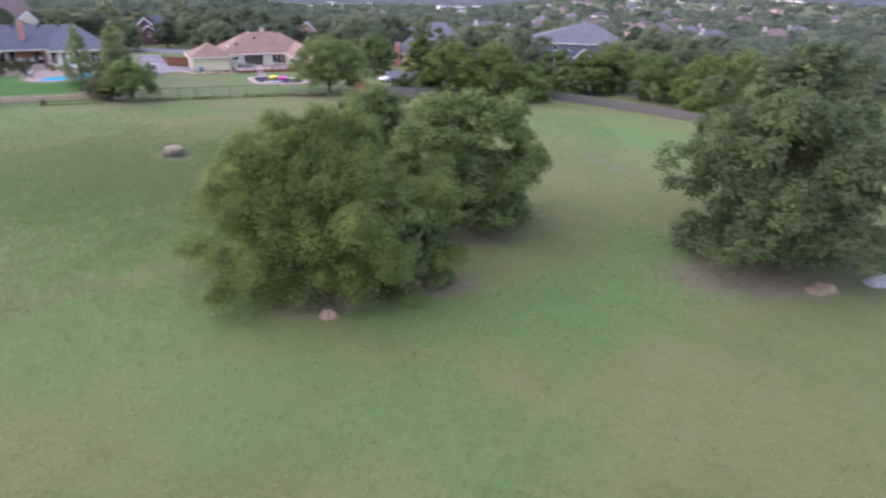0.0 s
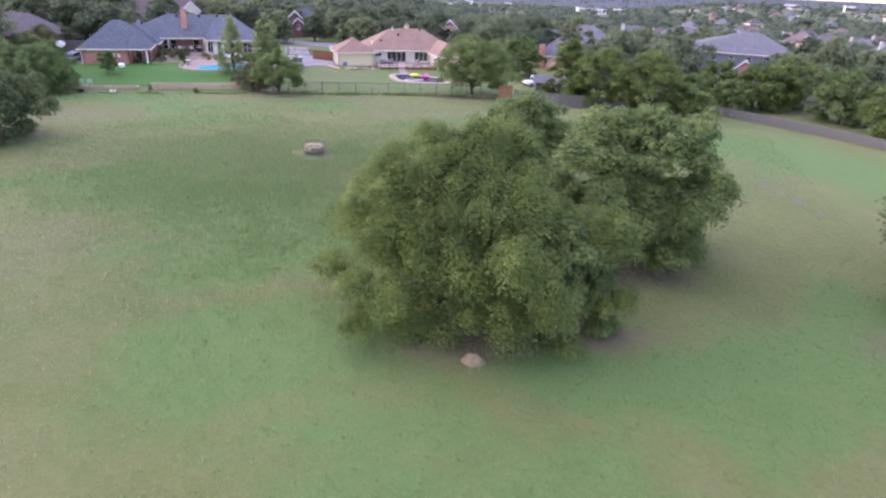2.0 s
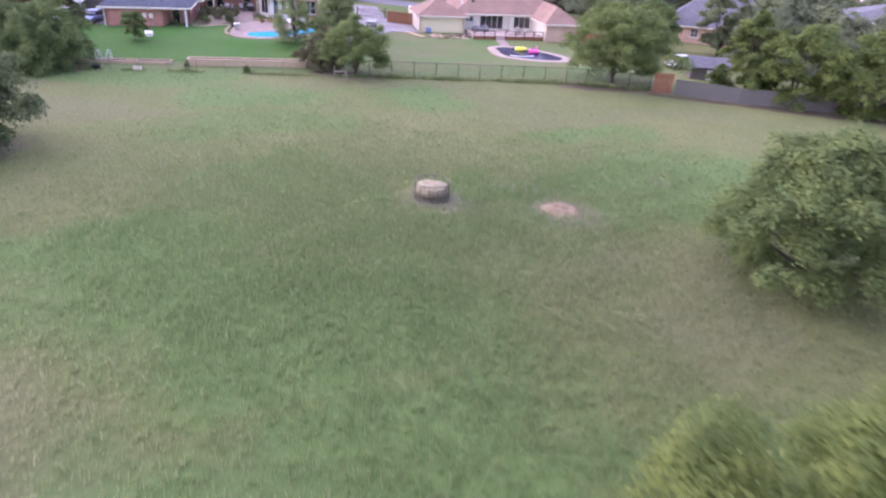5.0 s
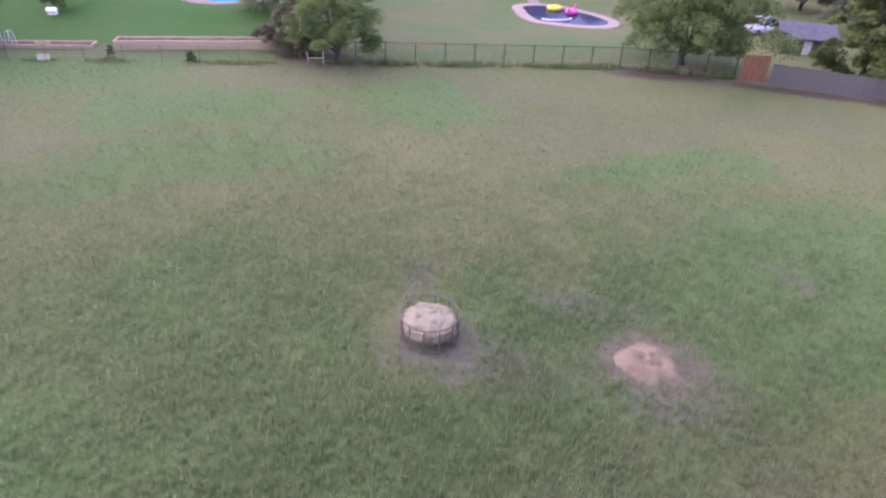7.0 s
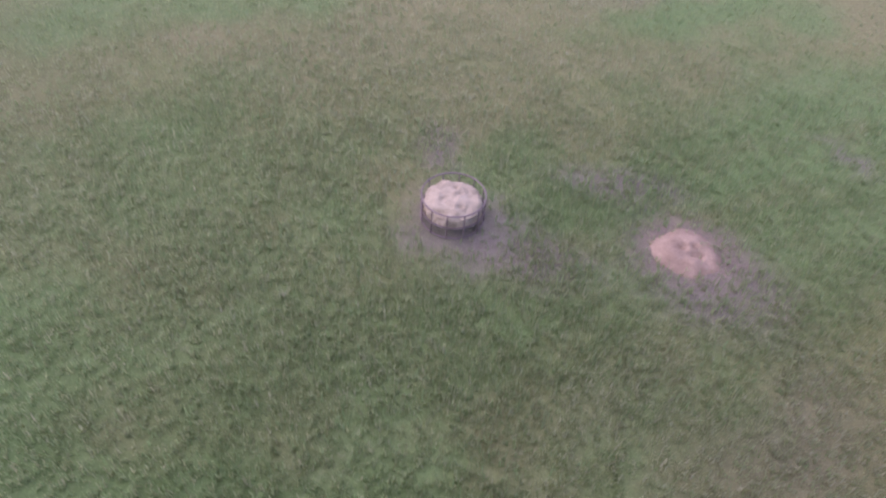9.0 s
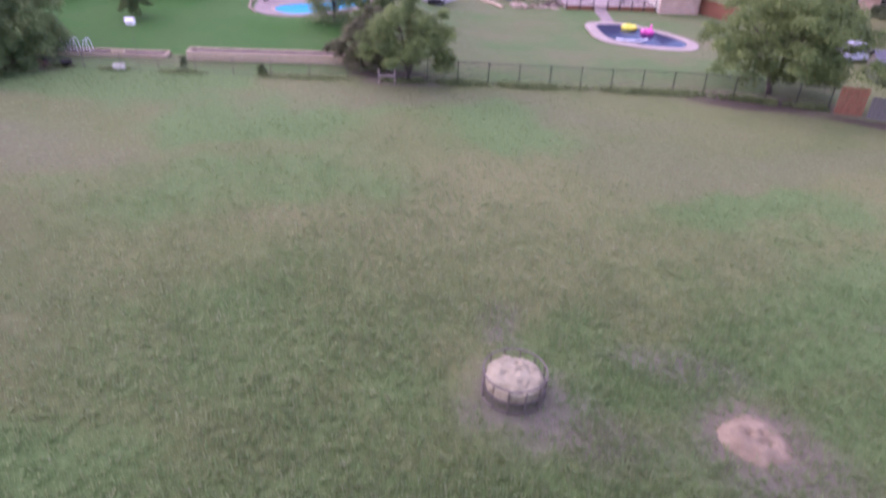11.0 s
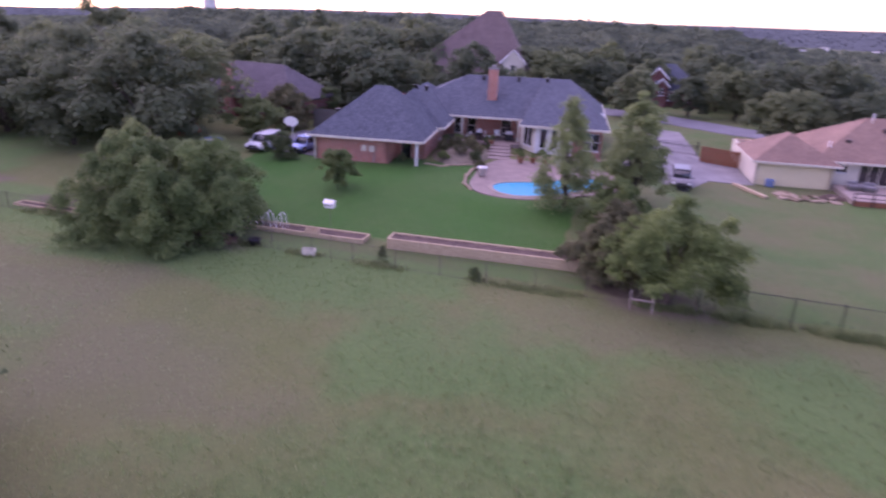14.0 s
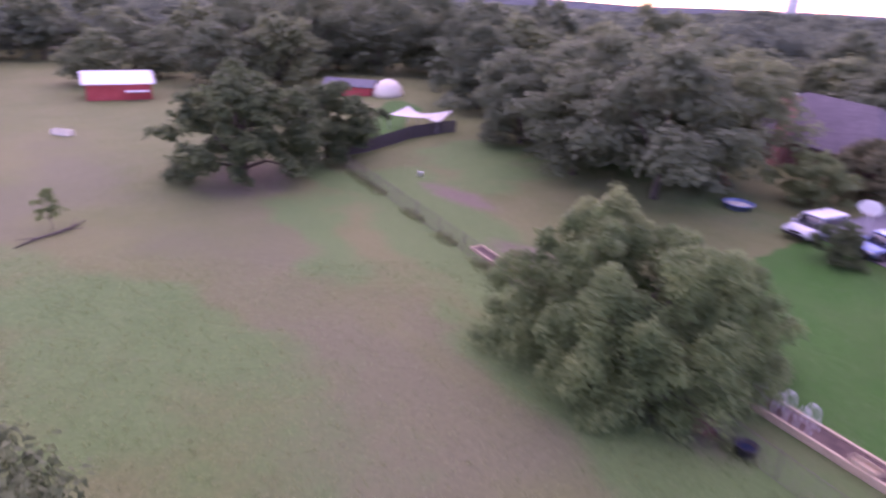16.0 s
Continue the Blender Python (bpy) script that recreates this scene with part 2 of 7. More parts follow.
M_GLASS.node_tree.nodes["Principled BSDF"].inputs["Base Color"].default_value = (0.018, 0.02, 0.024, 1)
M_BLACK = plain("black_metal", (0.03, 0.03, 0.032), 0.5, 0.6)
M_RUST = plain("weathered_steel", (0.17, 0.14, 0.12), 0.7, 0.5)
M_GALV = plain("galvanised_steel", (0.34, 0.35, 0.36), 0.5, 0.7)
M_CONC = mottled("concrete", (0.17, 0.162, 0.165), (0.255, 0.245, 0.245), 0.5, 20, 0.9)
M_PAVER = mottled("rose_paving", (0.2, 0.155, 0.135), (0.28, 0.225, 0.195), 1.2, 14, 0.9)
M_COPE = mottled("stone_coping", (0.26, 0.205, 0.165), (0.36, 0.295, 0.245), 1.0, 12, 0.85)
M_ASPH = mottled("street_asphalt", (0.13, 0.13, 0.145), (0.2, 0.2, 0.22), 0.3, 30, 0.9)
M_TIMBER = mottled("pale_landscape_timber", (0.35, 0.265, 0.16), (0.5, 0.4, 0.26), 2.0, 25, 0.9, stretch=(1, 6, 6))
M_LEAFHEAP = mottled("fallen_leaves", (0.1, 0.05, 0.035), (0.2, 0.1, 0.07), 3.0, 20, 0.95, relief=0.9)
M_DARKWOOD = mottled("dark_stained_wood", (0.05, 0.044, 0.042), (0.095, 0.082, 0.078), 1.5, 20, 0.95, stretch=(6, 6, 0.6))
M_CEDAR = mottled("red_cedar", (0.18, 0.068, 0.036), (0.31, 0.125, 0.068), 1.5, 20, 0.85, stretch=(6, 6, 0.6))
M_GREYWOOD = mottled("weathered_fence_wood", (0.095, 0.09, 0.08), (0.15, 0.142, 0.126), 1.5, 20, 0.95, stretch=(6, 6, 0.6))
M_DECK = mottled("deck_boards", (0.26, 0.2, 0.17), (0.4, 0.33, 0.29), 1.2, 20, 0.9, stretch=(1, 8, 1))
M_BARK = mottled("bark", (0.05, 0.04, 0.032), (0.13, 0.105, 0.085), 2.5, 20, 0.95, relief=0.9, stretch=(3, 3, 0.6))
M_SOIL = mottled("mulch_soil", (0.055, 0.038, 0.03), (0.13, 0.09, 0.07), 2.0, 18, 0.98, relief=0.9)
M_HAY = mottled("hay", (0.2, 0.178, 0.11), (0.33, 0.297, 0.19), 2.5, 22, 0.98, relief=1.0)
M_CLAY = mottled("bare_clay", (0.152, 0.114, 0.07), (0.24, 0.186, 0.118), 2.0, 15, 0.98, relief=0.8)
M_STONE = mottled("grey_rock", (0.16, 0.16, 0.17), (0.34, 0.34, 0.36), 1.5, 12, 0.9, relief=0.9)
M_ROCK = mottled("tan_rock", (0.26, 0.19, 0.13), (0.42, 0.34, 0.24), 2.0, 14, 0.95, relief=0.9)
M_LEAF_A = leaf_mat("elm_leaves", (0.062, 0.1, 0.034), (0.126, 0.18, 0.054), (0.24, 0.288, 0.086), 0.5)
M_LEAF_G = leaf_mat("willow_leaves", (0.056, 0.096, 0.036), (0.112, 0.172, 0.064), (0.21, 0.27, 0.105))
M_LEAF_B = leaf_mat("oak_leaves", (0.056, 0.084, 0.04), (0.1, 0.14, 0.062), (0.17, 0.21, 0.092), 0.5)
M_LEAF_C = leaf_mat("hackberry_leaves", (0.062, 0.1, 0.036), (0.122, 0.178, 0.06), (0.22, 0.28, 0.096))
M_LEAF_D = leaf_mat("cypress_needles", (0.13, 0.18, 0.075), (0.215, 0.275, 0.12), (0.3, 0.36, 0.165), 0.55)
M_LEAF_WOOD = leaf_mat("wood_leaves", (0.104, 0.134, 0.081), (0.144, 0.18, 0.104), (0.192, 0.23, 0.126), 0.55, grain=0.08, kindly=True)
# Far leaf tones are greyed and lifted, so the colour carries the haze.
M_LEAF_FAR = leaf_mat("far_leaves", (0.082, 0.106, 0.078), (0.118, 0.148, 0.105), (0.165, 0.196, 0.13), 0.5, "tone")
M_MULCH = mottled("garden_mulch", (0.12, 0.105, 0.07), (0.21, 0.18, 0.13), 1.5, 16, 0.98, relief=0.8)
M_LEAF_E = leaf_mat("olive_shrub_leaves", (0.065, 0.072, 0.036), (0.125, 0.13, 0.066), (0.21, 0.2, 0.105))
M_GRASS = leaf_mat("grass_blades", (0.145, 0.24, 0.092), (0.212, 0.262, 0.12), (0.305, 0.325, 0.192), 0.6, "tone")
M_WATER_L = mat("pool_water_pale", 0.12, 0, 0.01)[0]
M_WATER_L.node_tree.nodes["Principled BSDF"].inputs["Base Color"].default_value = (0.0, 0.28, 0.42, 1)
M_WATER_D = mat("pool_water_deep", 0.1, 0, 0.04)[0]
M_WATER_D.node_tree.nodes["Principled BSDF"].inputs["Base Color"].default_value = (0.008, 0.02, 0.052, 1)
for wm in (M_WATER_L, M_WATER_D):
    wn_, wl_ = wm.node_tree.nodes, wm.node_tree.links
    bump(wn_, wl_, wn_["Principled BSDF"], noise_node(wn_, wl_, 1.6, 3, coords(wn_)), 0.12, 0.05)
M_YELLOW = plain("yellow_vinyl", (0.72, 0.68, 0.06), 0.35)
M_MAGENTA = plain("pink_vinyl", (0.8, 0.1, 0.36), 0.35)
M_SILVER = plain("silver_car_paint", (0.17, 0.17, 0.18), 0.35, 0.5, 0.03)
M_BLUECAR = plain("blue_car_paint", (0.2, 0.29, 0.5), 0.25, 0.35, 0.03)
M_WHITECAR = plain("white_car_paint", (0.55, 0.57, 0.6), 0.25, 0.1, 0.03)
M_DARKCAR = plain("black_car_paint", (0.03, 0.03, 0.035), 0.25, 0.3, 0.03)
M_TYRE = plain("tyre_rubber", (0.025, 0.025, 0.025), 0.85)
M_LAMP = plain("tail_lamp_red", (0.45, 0.03, 0.03), 0.3)
M_REDMETAL = mottled("red_barn_metal", (0.42, 0.05, 0.05), (0.55, 0.09, 0.08), 1.0, 12, 0.6)
M_ROOFMETAL = plain("white_metal_roof", (0.75, 0.75, 0.78), 0.45)
M_TERRA = plain("terracotta", (0.42, 0.2, 0.12), 0.8)
# Distance haze is put into this colour: pale, grey-blue and low in contrast.
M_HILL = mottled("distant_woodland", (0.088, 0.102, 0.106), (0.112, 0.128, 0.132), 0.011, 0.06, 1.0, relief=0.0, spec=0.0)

# ---- mesh helpers ----
def smooth(a, b, x):
    t = np.clip((np.asarray(x, float) - a) / (b - a), 0, 1)
    return t * t * (3 - 2 * t)


def link(name, bm, material, parent=None, label="", flat=True, m=None):
    me = bpy.data.meshes.new(name)
    bm.to_mesh(me)
    bm.free()
    for x in (material if isinstance(material, (list, tuple)) else [material]):
        me.materials.append(x)
    if not flat:
        for f in me.polygons:
            f.use_smooth = True
    ob = new(name, me)
    if parent:
        ob.parent = parent
    if m is not None:
        ob.matrix_basis = m
    return tagged(ob, label)


def part(name, bm, material, parent, label="", flat=True, m=None):
    return link(name, bm, material, parent, label, flat, m)


def same_mesh(name, ob, parent, m, label=""):
    """Another piece on the mesh of ob."""
    o = new(name, ob.data)
    o.parent = parent
    o.matrix_basis = m
    return tagged(o, label)


def raw(name, verts, faces, material, parent=None, label="", flat=True):
    me = bpy.data.meshes.new(name)
    verts = np.asarray(verts, np.float32)
    faces = np.asarray(faces, np.int32)
    k = faces.shape[1]
    me.vertices.add(len(verts))
    me.vertices.foreach_set("co", verts.ravel())
    me.loops.add(faces.size)
    me.loops.foreach_set("vertex_index", faces.ravel())
    me.polygons.add(len(faces))
    me.polygons.foreach_set("loop_start", np.arange(0, faces.size, k, dtype=np.int32))
    me.update(calc_edges=True)
    me.materials.append(material)
    if not flat:
        me.polygons.foreach_set("use_smooth", np.ones(len(faces), bool))
    ob = new(name, me)
    if parent:
        ob.parent = parent
    return tagged(ob, label)


def thing(name, label, category, m=None, group="", kind=""):
    ob = new(name)
    ob.empty_display_size = 0.2
    if m is not None:
        ob.matrix_basis = m
    return tagged(ob, label, category, group, kind)


def box(bm, x0, x1, y0, y1, z0, z1, bevel=0.0, m=None):
    vs = bmesh.ops.create_cube(bm, size=1.0)["verts"]
    for v in vs:
        v.co = Vector(((x0 + x1) / 2 + v.co.x * (x1 - x0), (y0 + y1) / 2 + v.co.y * (y1 - y0), (z0 + z1) / 2 + v.co.z * (z1 - z0)))
    if bevel:
        es = list({e for v in vs for e in v.link_edges})
        r = bmesh.ops.bevel(bm, geom=es, offset=bevel, segments=1, affect="EDGES")
        vs = list({v for f in r["faces"] for v in f.verts} | {v for v in vs if v.is_valid})
    if m is not None:
        bmesh.ops.transform(bm, matrix=m, verts=[v for v in vs if v.is_valid])
    return vs


def boxed(*args, **kw):
    bm = bmesh.new()
    box(bm, *args, **kw)
    return bm


def tube(bm, pts, radii, sides=8, cap=True):
    """A tapered tube along a line of points."""
    pts = [Vector(p) for p in pts]
    if not hasattr(radii, "__len__"):
        radii = [radii] * len(pts)
    rings = []
    for i, p in enumerate(pts):
        d = (pts[min(i + 1, len(pts) - 1)] - pts[max(i - 1, 0)]).normalized()
        q = d.to_track_quat("Z", "Y")
        rings.append([bm.verts.new(p + q @ Vector((math.cos(a) * radii[i], math.sin(a) * radii[i], 0))) for a in (2 * math.pi * k / sides for k in range(sides))])
    for a, b in zip(rings, rings[1:]):
        for k in range(sides):
            bm.faces.new((a[k], a[(k + 1) % sides], b[(k + 1) % sides], b[k]))
    if cap:
        bm.faces.new(list(reversed(rings[0])))
        bm.faces.new(rings[-1])


def lathe(bm, profile, sides=20, centre=(0, 0, 0)):
    rings = [[bm.verts.new((centre[0] + r * math.cos(a), centre[1] + r * math.sin(a), centre[2] + z)) for a in (2 * math.pi * k / sides for k in range(sides))] for r, z in profile]
    for a, b in zip(rings, rings[1:]):
        for k in range(sides):
            bm.faces.new((a[k], a[(k + 1) % sides], b[(k + 1) % sides], b[k]))
    bm.faces.new(list(reversed(rings[0])))
    bm.faces.new(rings[-1])


def slab(bm, pts, z0, z1):
    """A level plate with the outline pts."""
    lo = [bm.verts.new((x, y, z0)) for x, y in pts]
    hi = [bm.verts.new((x, y, z1)) for x, y in pts]
    bm.faces.new(hi)
    bm.faces.new(list(reversed(lo)))
    for k in range(len(pts)):
        j = (k + 1) % len(pts)
        bm.faces.new((lo[k], lo[j], hi[j], hi[k]))


def blob_outline(pts, n=48):
    """A closed smooth line through points."""
    k, out = len(pts), []
    for i in range(n):
        s = i * k / n
        a, f = int(s), s - int(s)
        p = [Vector((*pts[(a + d) % k], 0)) for d in (-1, 0, 1, 2)]
        v = 0.5 * ((2 * p[1]) + (p[2] - p[0]) * f + (2 * p[0] - 5 * p[1] + 4 * p[2] - p[3]) * f * f + (3 * p[1] - p[0] - 3 * p[2] + p[3]) * f ** 3)
        out.append((v.x, v.y))
    return out


def grown(pts, d):
    """An outline moved outwards by d (counter-clockwise)."""
    out = []
    for i, p in enumerate(pts):
        a, b = Vector(pts[i - 1]), Vector(pts[(i + 1) % len(pts)])
        t = (b - a).normalized()
        out.append((p[0] + t.y * d, p[1] - t.x * d))
    return out


# ---- plan: frames of the fence line and of the two houses ----
FENCE = (-46.0, 97.0, 22.0)
HOME1 = (-88.6, 101.6, 30.0)
HOME2 = (-57.9, 135.0, 29.0)


def to_world(f, u, v):
    c, s = math.cos(radians(f[2])), math.sin(radians(f[2]))
    return f[0] + u * c - v * s, f[1] + u * s + v * c


def to_local(f, x, y):
    c, s = math.cos(radians(f[2])), math.sin(radians(f[2]))
    return (x - f[0]) * c + (y - f[1]) * s, -(x - f[0]) * s + (y - f[1]) * c


def gz(x, y):
    """The ground's height."""
    x, y = np.asarray(x, float), np.asarray(y, float)
    u, v = to_local(FENCE, x, y)
    left = 1.1 * smooth(1.0, 20.0, v) * (1 - smooth(42, 62, v)) - 0.3 * smooth(42, 62, v)
    right = -0.9 * smooth(1.0, 22.0, v) * (1 - smooth(42, 62, v)) - 0.3 * smooth(42, 62, v)
    z = left + (right - left) * smooth(-18, 6, u)
    z = np.where(v > 0, z, 0.0)
    z = z - 0.034 * np.clip(u - 30, 0, 120) * (1 - smooth(5, 60, v))
    z = z - 0.05 * np.clip(u - 20, 0, 150) * smooth(15, 80, v)
    east = smooth(-75, 0, u - 0.25 * np.clip(v, 0, 400))
    far = np.clip(v - 85, 0, 380)
    z = z - far * (0.006 + 0.052 * east)
    west = np.degrees(np.arctan2(y - 68, -49 - x))
    z = z - 0.026 * np.clip(np.hypot(x + 49, y - 68) - 100, 0, 700) * smooth(31, 20, west) * smooth(-60, -45, west)
    pu, pv = to_local(HOME1, x, y)
    flat = smooth(1.5, 1.0, np.hypot((pu - 23.5) / 8.5, (pv + 2.0) / 8.0))
    z = z + (1.09 - z) * flat
    r = np.hypot(x, y - 60)
    az = np.degrees(np.arctan2(y - 60, x + 45))
    slope = smooth(50, 62, az) * (1 - smooth(80, 90, az)) * (1 - smooth(1500, 2600, r))
    z = z - 0.03 * np.clip(r - 480, 0, 3300) * (1 - 0.9 * slope)
    z = z + 0.10 * np.sin(x * 0.11 + 1.3) * np.sin(y * 0.09) * smooth(1, -6, v) * smooth(-100, -90, u)
    return z


def gzf(x, y):
    return float(gz(x, y))


def on_ground(x, y, turn=0.0, dz=0.0):
    return pose(x, y, gzf(x, y) + dz, 0, 0, turn)


# ---- ground ----
def oval(x, y, cx, cy, rx, ry, turn=0.0):
    c, s = math.cos(radians(turn)), math.sin(radians(turn))
    a, b = ((x - cx) * c + (y - cy) * s) / rx, (-(x - cx) * s + (y - cy) * c) / ry
    return np.clip(1.5 - np.hypot(a, b), 0, 1)


def inside(f, x, y, u0, u1, v0, v1, soft=0.8):
    u, v = to_local(f, x, y)
    return smooth(u0 - soft, u0 + soft, u) * smooth(u1 + soft, u1 - soft, u) * smooth(v0 - soft, v0 + soft, v) * smooth(v1 + soft, v1 - soft, v)


def drift(X, Y):
    """The plan's points pushed about, so that patches have wandering rims."""
    Xw = X + 2.6 * np.sin(0.21 * Y + 1.1) + 1.6 * np.sin(0.47 * Y + 0.30 * X) + 0.8 * np.sin(1.1 * X - 0.6 * Y)
    Yw = Y + 2.0 * np.sin(0.19 * X + 0.4) + 1.3 * np.sin(0.52 * X - 0.33 * Y) + 0.7 * np.sin(0.9 * Y + 1.2 * X)
    return Xw, Yw


def patches_of(X, Y, *rows):
    Xw, Yw = drift(X, Y)
    return np.max([oval(Xw, Yw, *r[:5]) * (r[5] if len(r) > 5 else 1) for r in rows], 0)


def lush_at(X, Y):
    """Where the meadow is deep green."""
    Xw, Yw = drift(X, Y)
    # Patches (-14, 29) and (-4, 23): green grass that also paints in lens vignetting.
    lush = patches_of(X, Y, (-33, 50.5, 15, 6, 25), (-44, 50, 11, 4.5, 30), (-24, 43, 9, 6, 160), (-10, 43, 12, 6, 160, 0.8), (-37, 89, 8, 3.5, 20), (-53, 83, 9, 4.5, 20), (6, 34, 9, 5, 20), (14, 40, 5, 9, 20),
                  (24, 84, 22, 12, -40), (-13, 74, 9, 5, 60), (-23, 85, 8, 2.5, 20), (-50, 74, 10, 5, 30, 0.7), (-84, 57, 13, 3.6, 42, 1.0), (-75.5, 57.5, 7, 5, 30, 0.9), (-14, 29, 10, 6, 30, 0.9), (-4, 23, 14, 6, 15, 0.7), (-20, 77.5, 5, 3.5, 30), (-62, 84, 8, 3, 22, 0.7), (-72, 64, 5, 9, 40, 0.6),
                  (-24, 71, 7, 3, 10), (-28, 60, 15, 7, 30, 0.68), (-37, 63, 8, 8, 10, 0.6), (-20, 80, 9, 3, 20, 0.7), (-97, 67, 9, 2.6, 22), (-84, 77.5, 9, 2, 30, 0.8), (-113.0, 80.0, 8, 5, 55), (-119, 80, 5, 3, 50), (-108, 65.5, 6, 2.6, 30))
    return np.maximum(lush, inside(FENCE, X + 0.3 * (Xw - X), Y + 0.3 * (Yw - Y), -72, -14, -4.8, 4, 1.8) + inside(FENCE, X + 0.3 * (Xw - X), Y + 0.3 * (Yw - Y), -44, -18, -7.6, -3, 1.6))


def dry_at(X, Y):
    """Where the meadow is bleached."""
    return patches_of(X, Y, (-66, 71, 9, 4.5, 35), (-78, 69, 10, 6, 25), (-94, 63, 11, 4.5, 30, 0.8), (-38, 32, 9, 5, 30, 0.7), (-34, 39.0, 8, 3, 20, 0.7), (-108, 45, 14, 5, 15), (-40, 92, 22, 3, 20, 0.7), (-20, 92, 16, 4, 20, 0.7), (15, 72, 2.0, 9, -14, 0.7), (-11, 57.5, 3.5, 7, -25, 0.9), (-16, 61.5, 4, 3, 10, 0.8), (-77, 70, 9, 4, 60, 0.9), (-84, 75, 6, 2.2, 40, 0.8), (-95, 66.5, 8, 2.4, 25, 0.8))


def build_ground():
    def lines(lo, hi, step, ends):
        mid = np.arange(lo, hi + step, step)
        g, a, b = step, [lo], [hi]
        while b[-1] < ends:
            g *= 1.16
            a.append(a[-1] - g)
            b.append(b[-1] + g)
        return np.concatenate([a[:0:-1], mid, b[1:]])
    xs, ys = lines(-128, 44, 1.0, 4200), lines(-6, 140, 1.0, 4200)
    X, Y = np.meshgrid(xs, ys)
    Z = gz(X, Y)
    nx, ny = len(xs), len(ys)
    i = np.arange(nx * ny).reshape(ny, nx)
    faces = np.stack([i[:-1, :-1], i[:-1, 1:], i[1:, 1:], i[1:, :-1]], -1).reshape(-1, 4)
    ob = raw("ground", np.stack([X, Y, Z], -1).reshape(-1, 3), faces, M_GROUND, flat=False)
    tagged(ob, "mown meadow of dry and green grass with bare patches", "ground", kind="structure")
    u, v = to_local(FENCE, X, Y)
    big = lambda *rows: np.max([oval(X, Y, *r) for r in rows], 0)
    warped = lambda *rows: patches_of(X, Y, *rows)
    Xw, Yw = drift(X, Y)
    lush, dry = lush_at(X, Y), dry_at(X, Y)
    lawn = inside(FENCE, X, Y, -47, -10, 3.6, 24) * smooth(-7.5, -13, u) * smooth(-6.5, -5.0, to_local(HOME1, X, Y)[0])
    lawn = np.maximum(lawn, oval(0.5 * (X + Xw), 0.5 * (Y + Yw), -133.0, 71.8, 10.0, 3.4, -4))
    yard = inside(FENCE, X, Y, -17, 34, 0.3, 70) + inside(FENCE, X, Y, -40, -8.5, 0.3, 3.4, 1.2) + inside(FENCE, X, Y, -60, 60, 60, 110)
    yard = np.maximum(yard, 0.95 * warped((-106, 92, 13, 7, 40)))
    yard = yard * (1 - lawn)
    dirt = big((-6.5, 34.5, 4.0, 3.4, 20), (-1, 36, 4.5, 1.8, 10), (1.3, 46, 5, 3, 0), (21, 40, 7, 4, 10), (-62.5, 60.5, 4, 3, 40), (-22, 105, 9, 2.2, 10), (-2, 107, 14, 2, 0),
               (-78, 82.5, 5, 2, 22), (-109, 60, 6, 4, 0), (-21.2, 67.1, 2.3, 1.7, 0), (-49, 95, 4, 1.5, 22), (-105, 77, 4.5, 1.5, 35), (-92, 81, 5, 1.6, 40))
    worn = big((-28.6, 65, 2.8, 2.3, 10), (-20.6, 66.2, 3.2, 2.6, -20), (-24.0, 69.6, 3.0, 1.2, 10), (-31.2, 69.0, 1.0, 1.9, 20), (-21, 66.5, 2.4, 1.9, -20), (-26.4, 64.6, 2.4, 1.5, 0), (-15.5, 75, 0.7, 1.8, 50), (16.3, 69.5, 0.55, 9, 20), (-9.5, 27.5, 0.8, 0.4, 0))
    mulch = big((-22.5, 104.0, 5.5, 1.5, 16), (-13, 104.2, 6, 1.0, 6), (0, 106.2, 10, 1.6, 10), (-51, 96.0, 3.5, 1.2, 24), (-78, 82.6, 3.0, 1.3, 22))
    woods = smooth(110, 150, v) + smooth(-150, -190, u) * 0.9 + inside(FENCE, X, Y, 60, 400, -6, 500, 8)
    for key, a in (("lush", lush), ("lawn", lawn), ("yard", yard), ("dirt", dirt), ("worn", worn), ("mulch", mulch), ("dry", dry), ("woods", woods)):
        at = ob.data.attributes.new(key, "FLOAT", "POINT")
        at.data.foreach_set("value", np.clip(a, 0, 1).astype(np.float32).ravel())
    return ob


build_ground()


def draped(name, outline, material, label, category, dz=0.03, step=2.0, thick=0.12):
    """A thin paved sheet that follows the ground."""
    bm = bmesh.new()
    vs = [bm.verts.new((x, y, 0)) for x, y in outline]
    f = bm.faces.new(vs)
    xs, ys = [p[0] for p in outline], [p[1] for p in outline]
    for axis, lo, hi in ((0, min(xs), max(xs)), (1, min(ys), max(ys))):
        c = lo + step
        while c < hi:
            no = Vector((1, 0, 0)) if axis == 0 else Vector((0, 1, 0))
            bmesh.ops.bisect_plane(bm, geom=bm.verts[:] + bm.edges[:] + bm.faces[:], plane_co=no * c, plane_no=no)
            c += step
    for v in bm.verts:
        v.co.z = gzf(v.co.x, v.co.y) + dz
    ext = bmesh.ops.extrude_face_region(bm, geom=bm.faces[:])
    for v in [g for g in ext["geom"] if isinstance(g, bmesh.types.BMVert)]:
        v.co.z -= thick + dz
    bmesh.ops.recalc_face_normals(bm, faces=bm.faces[:])
    return tagged(link(name, bm, material), label, category, kind="structure")


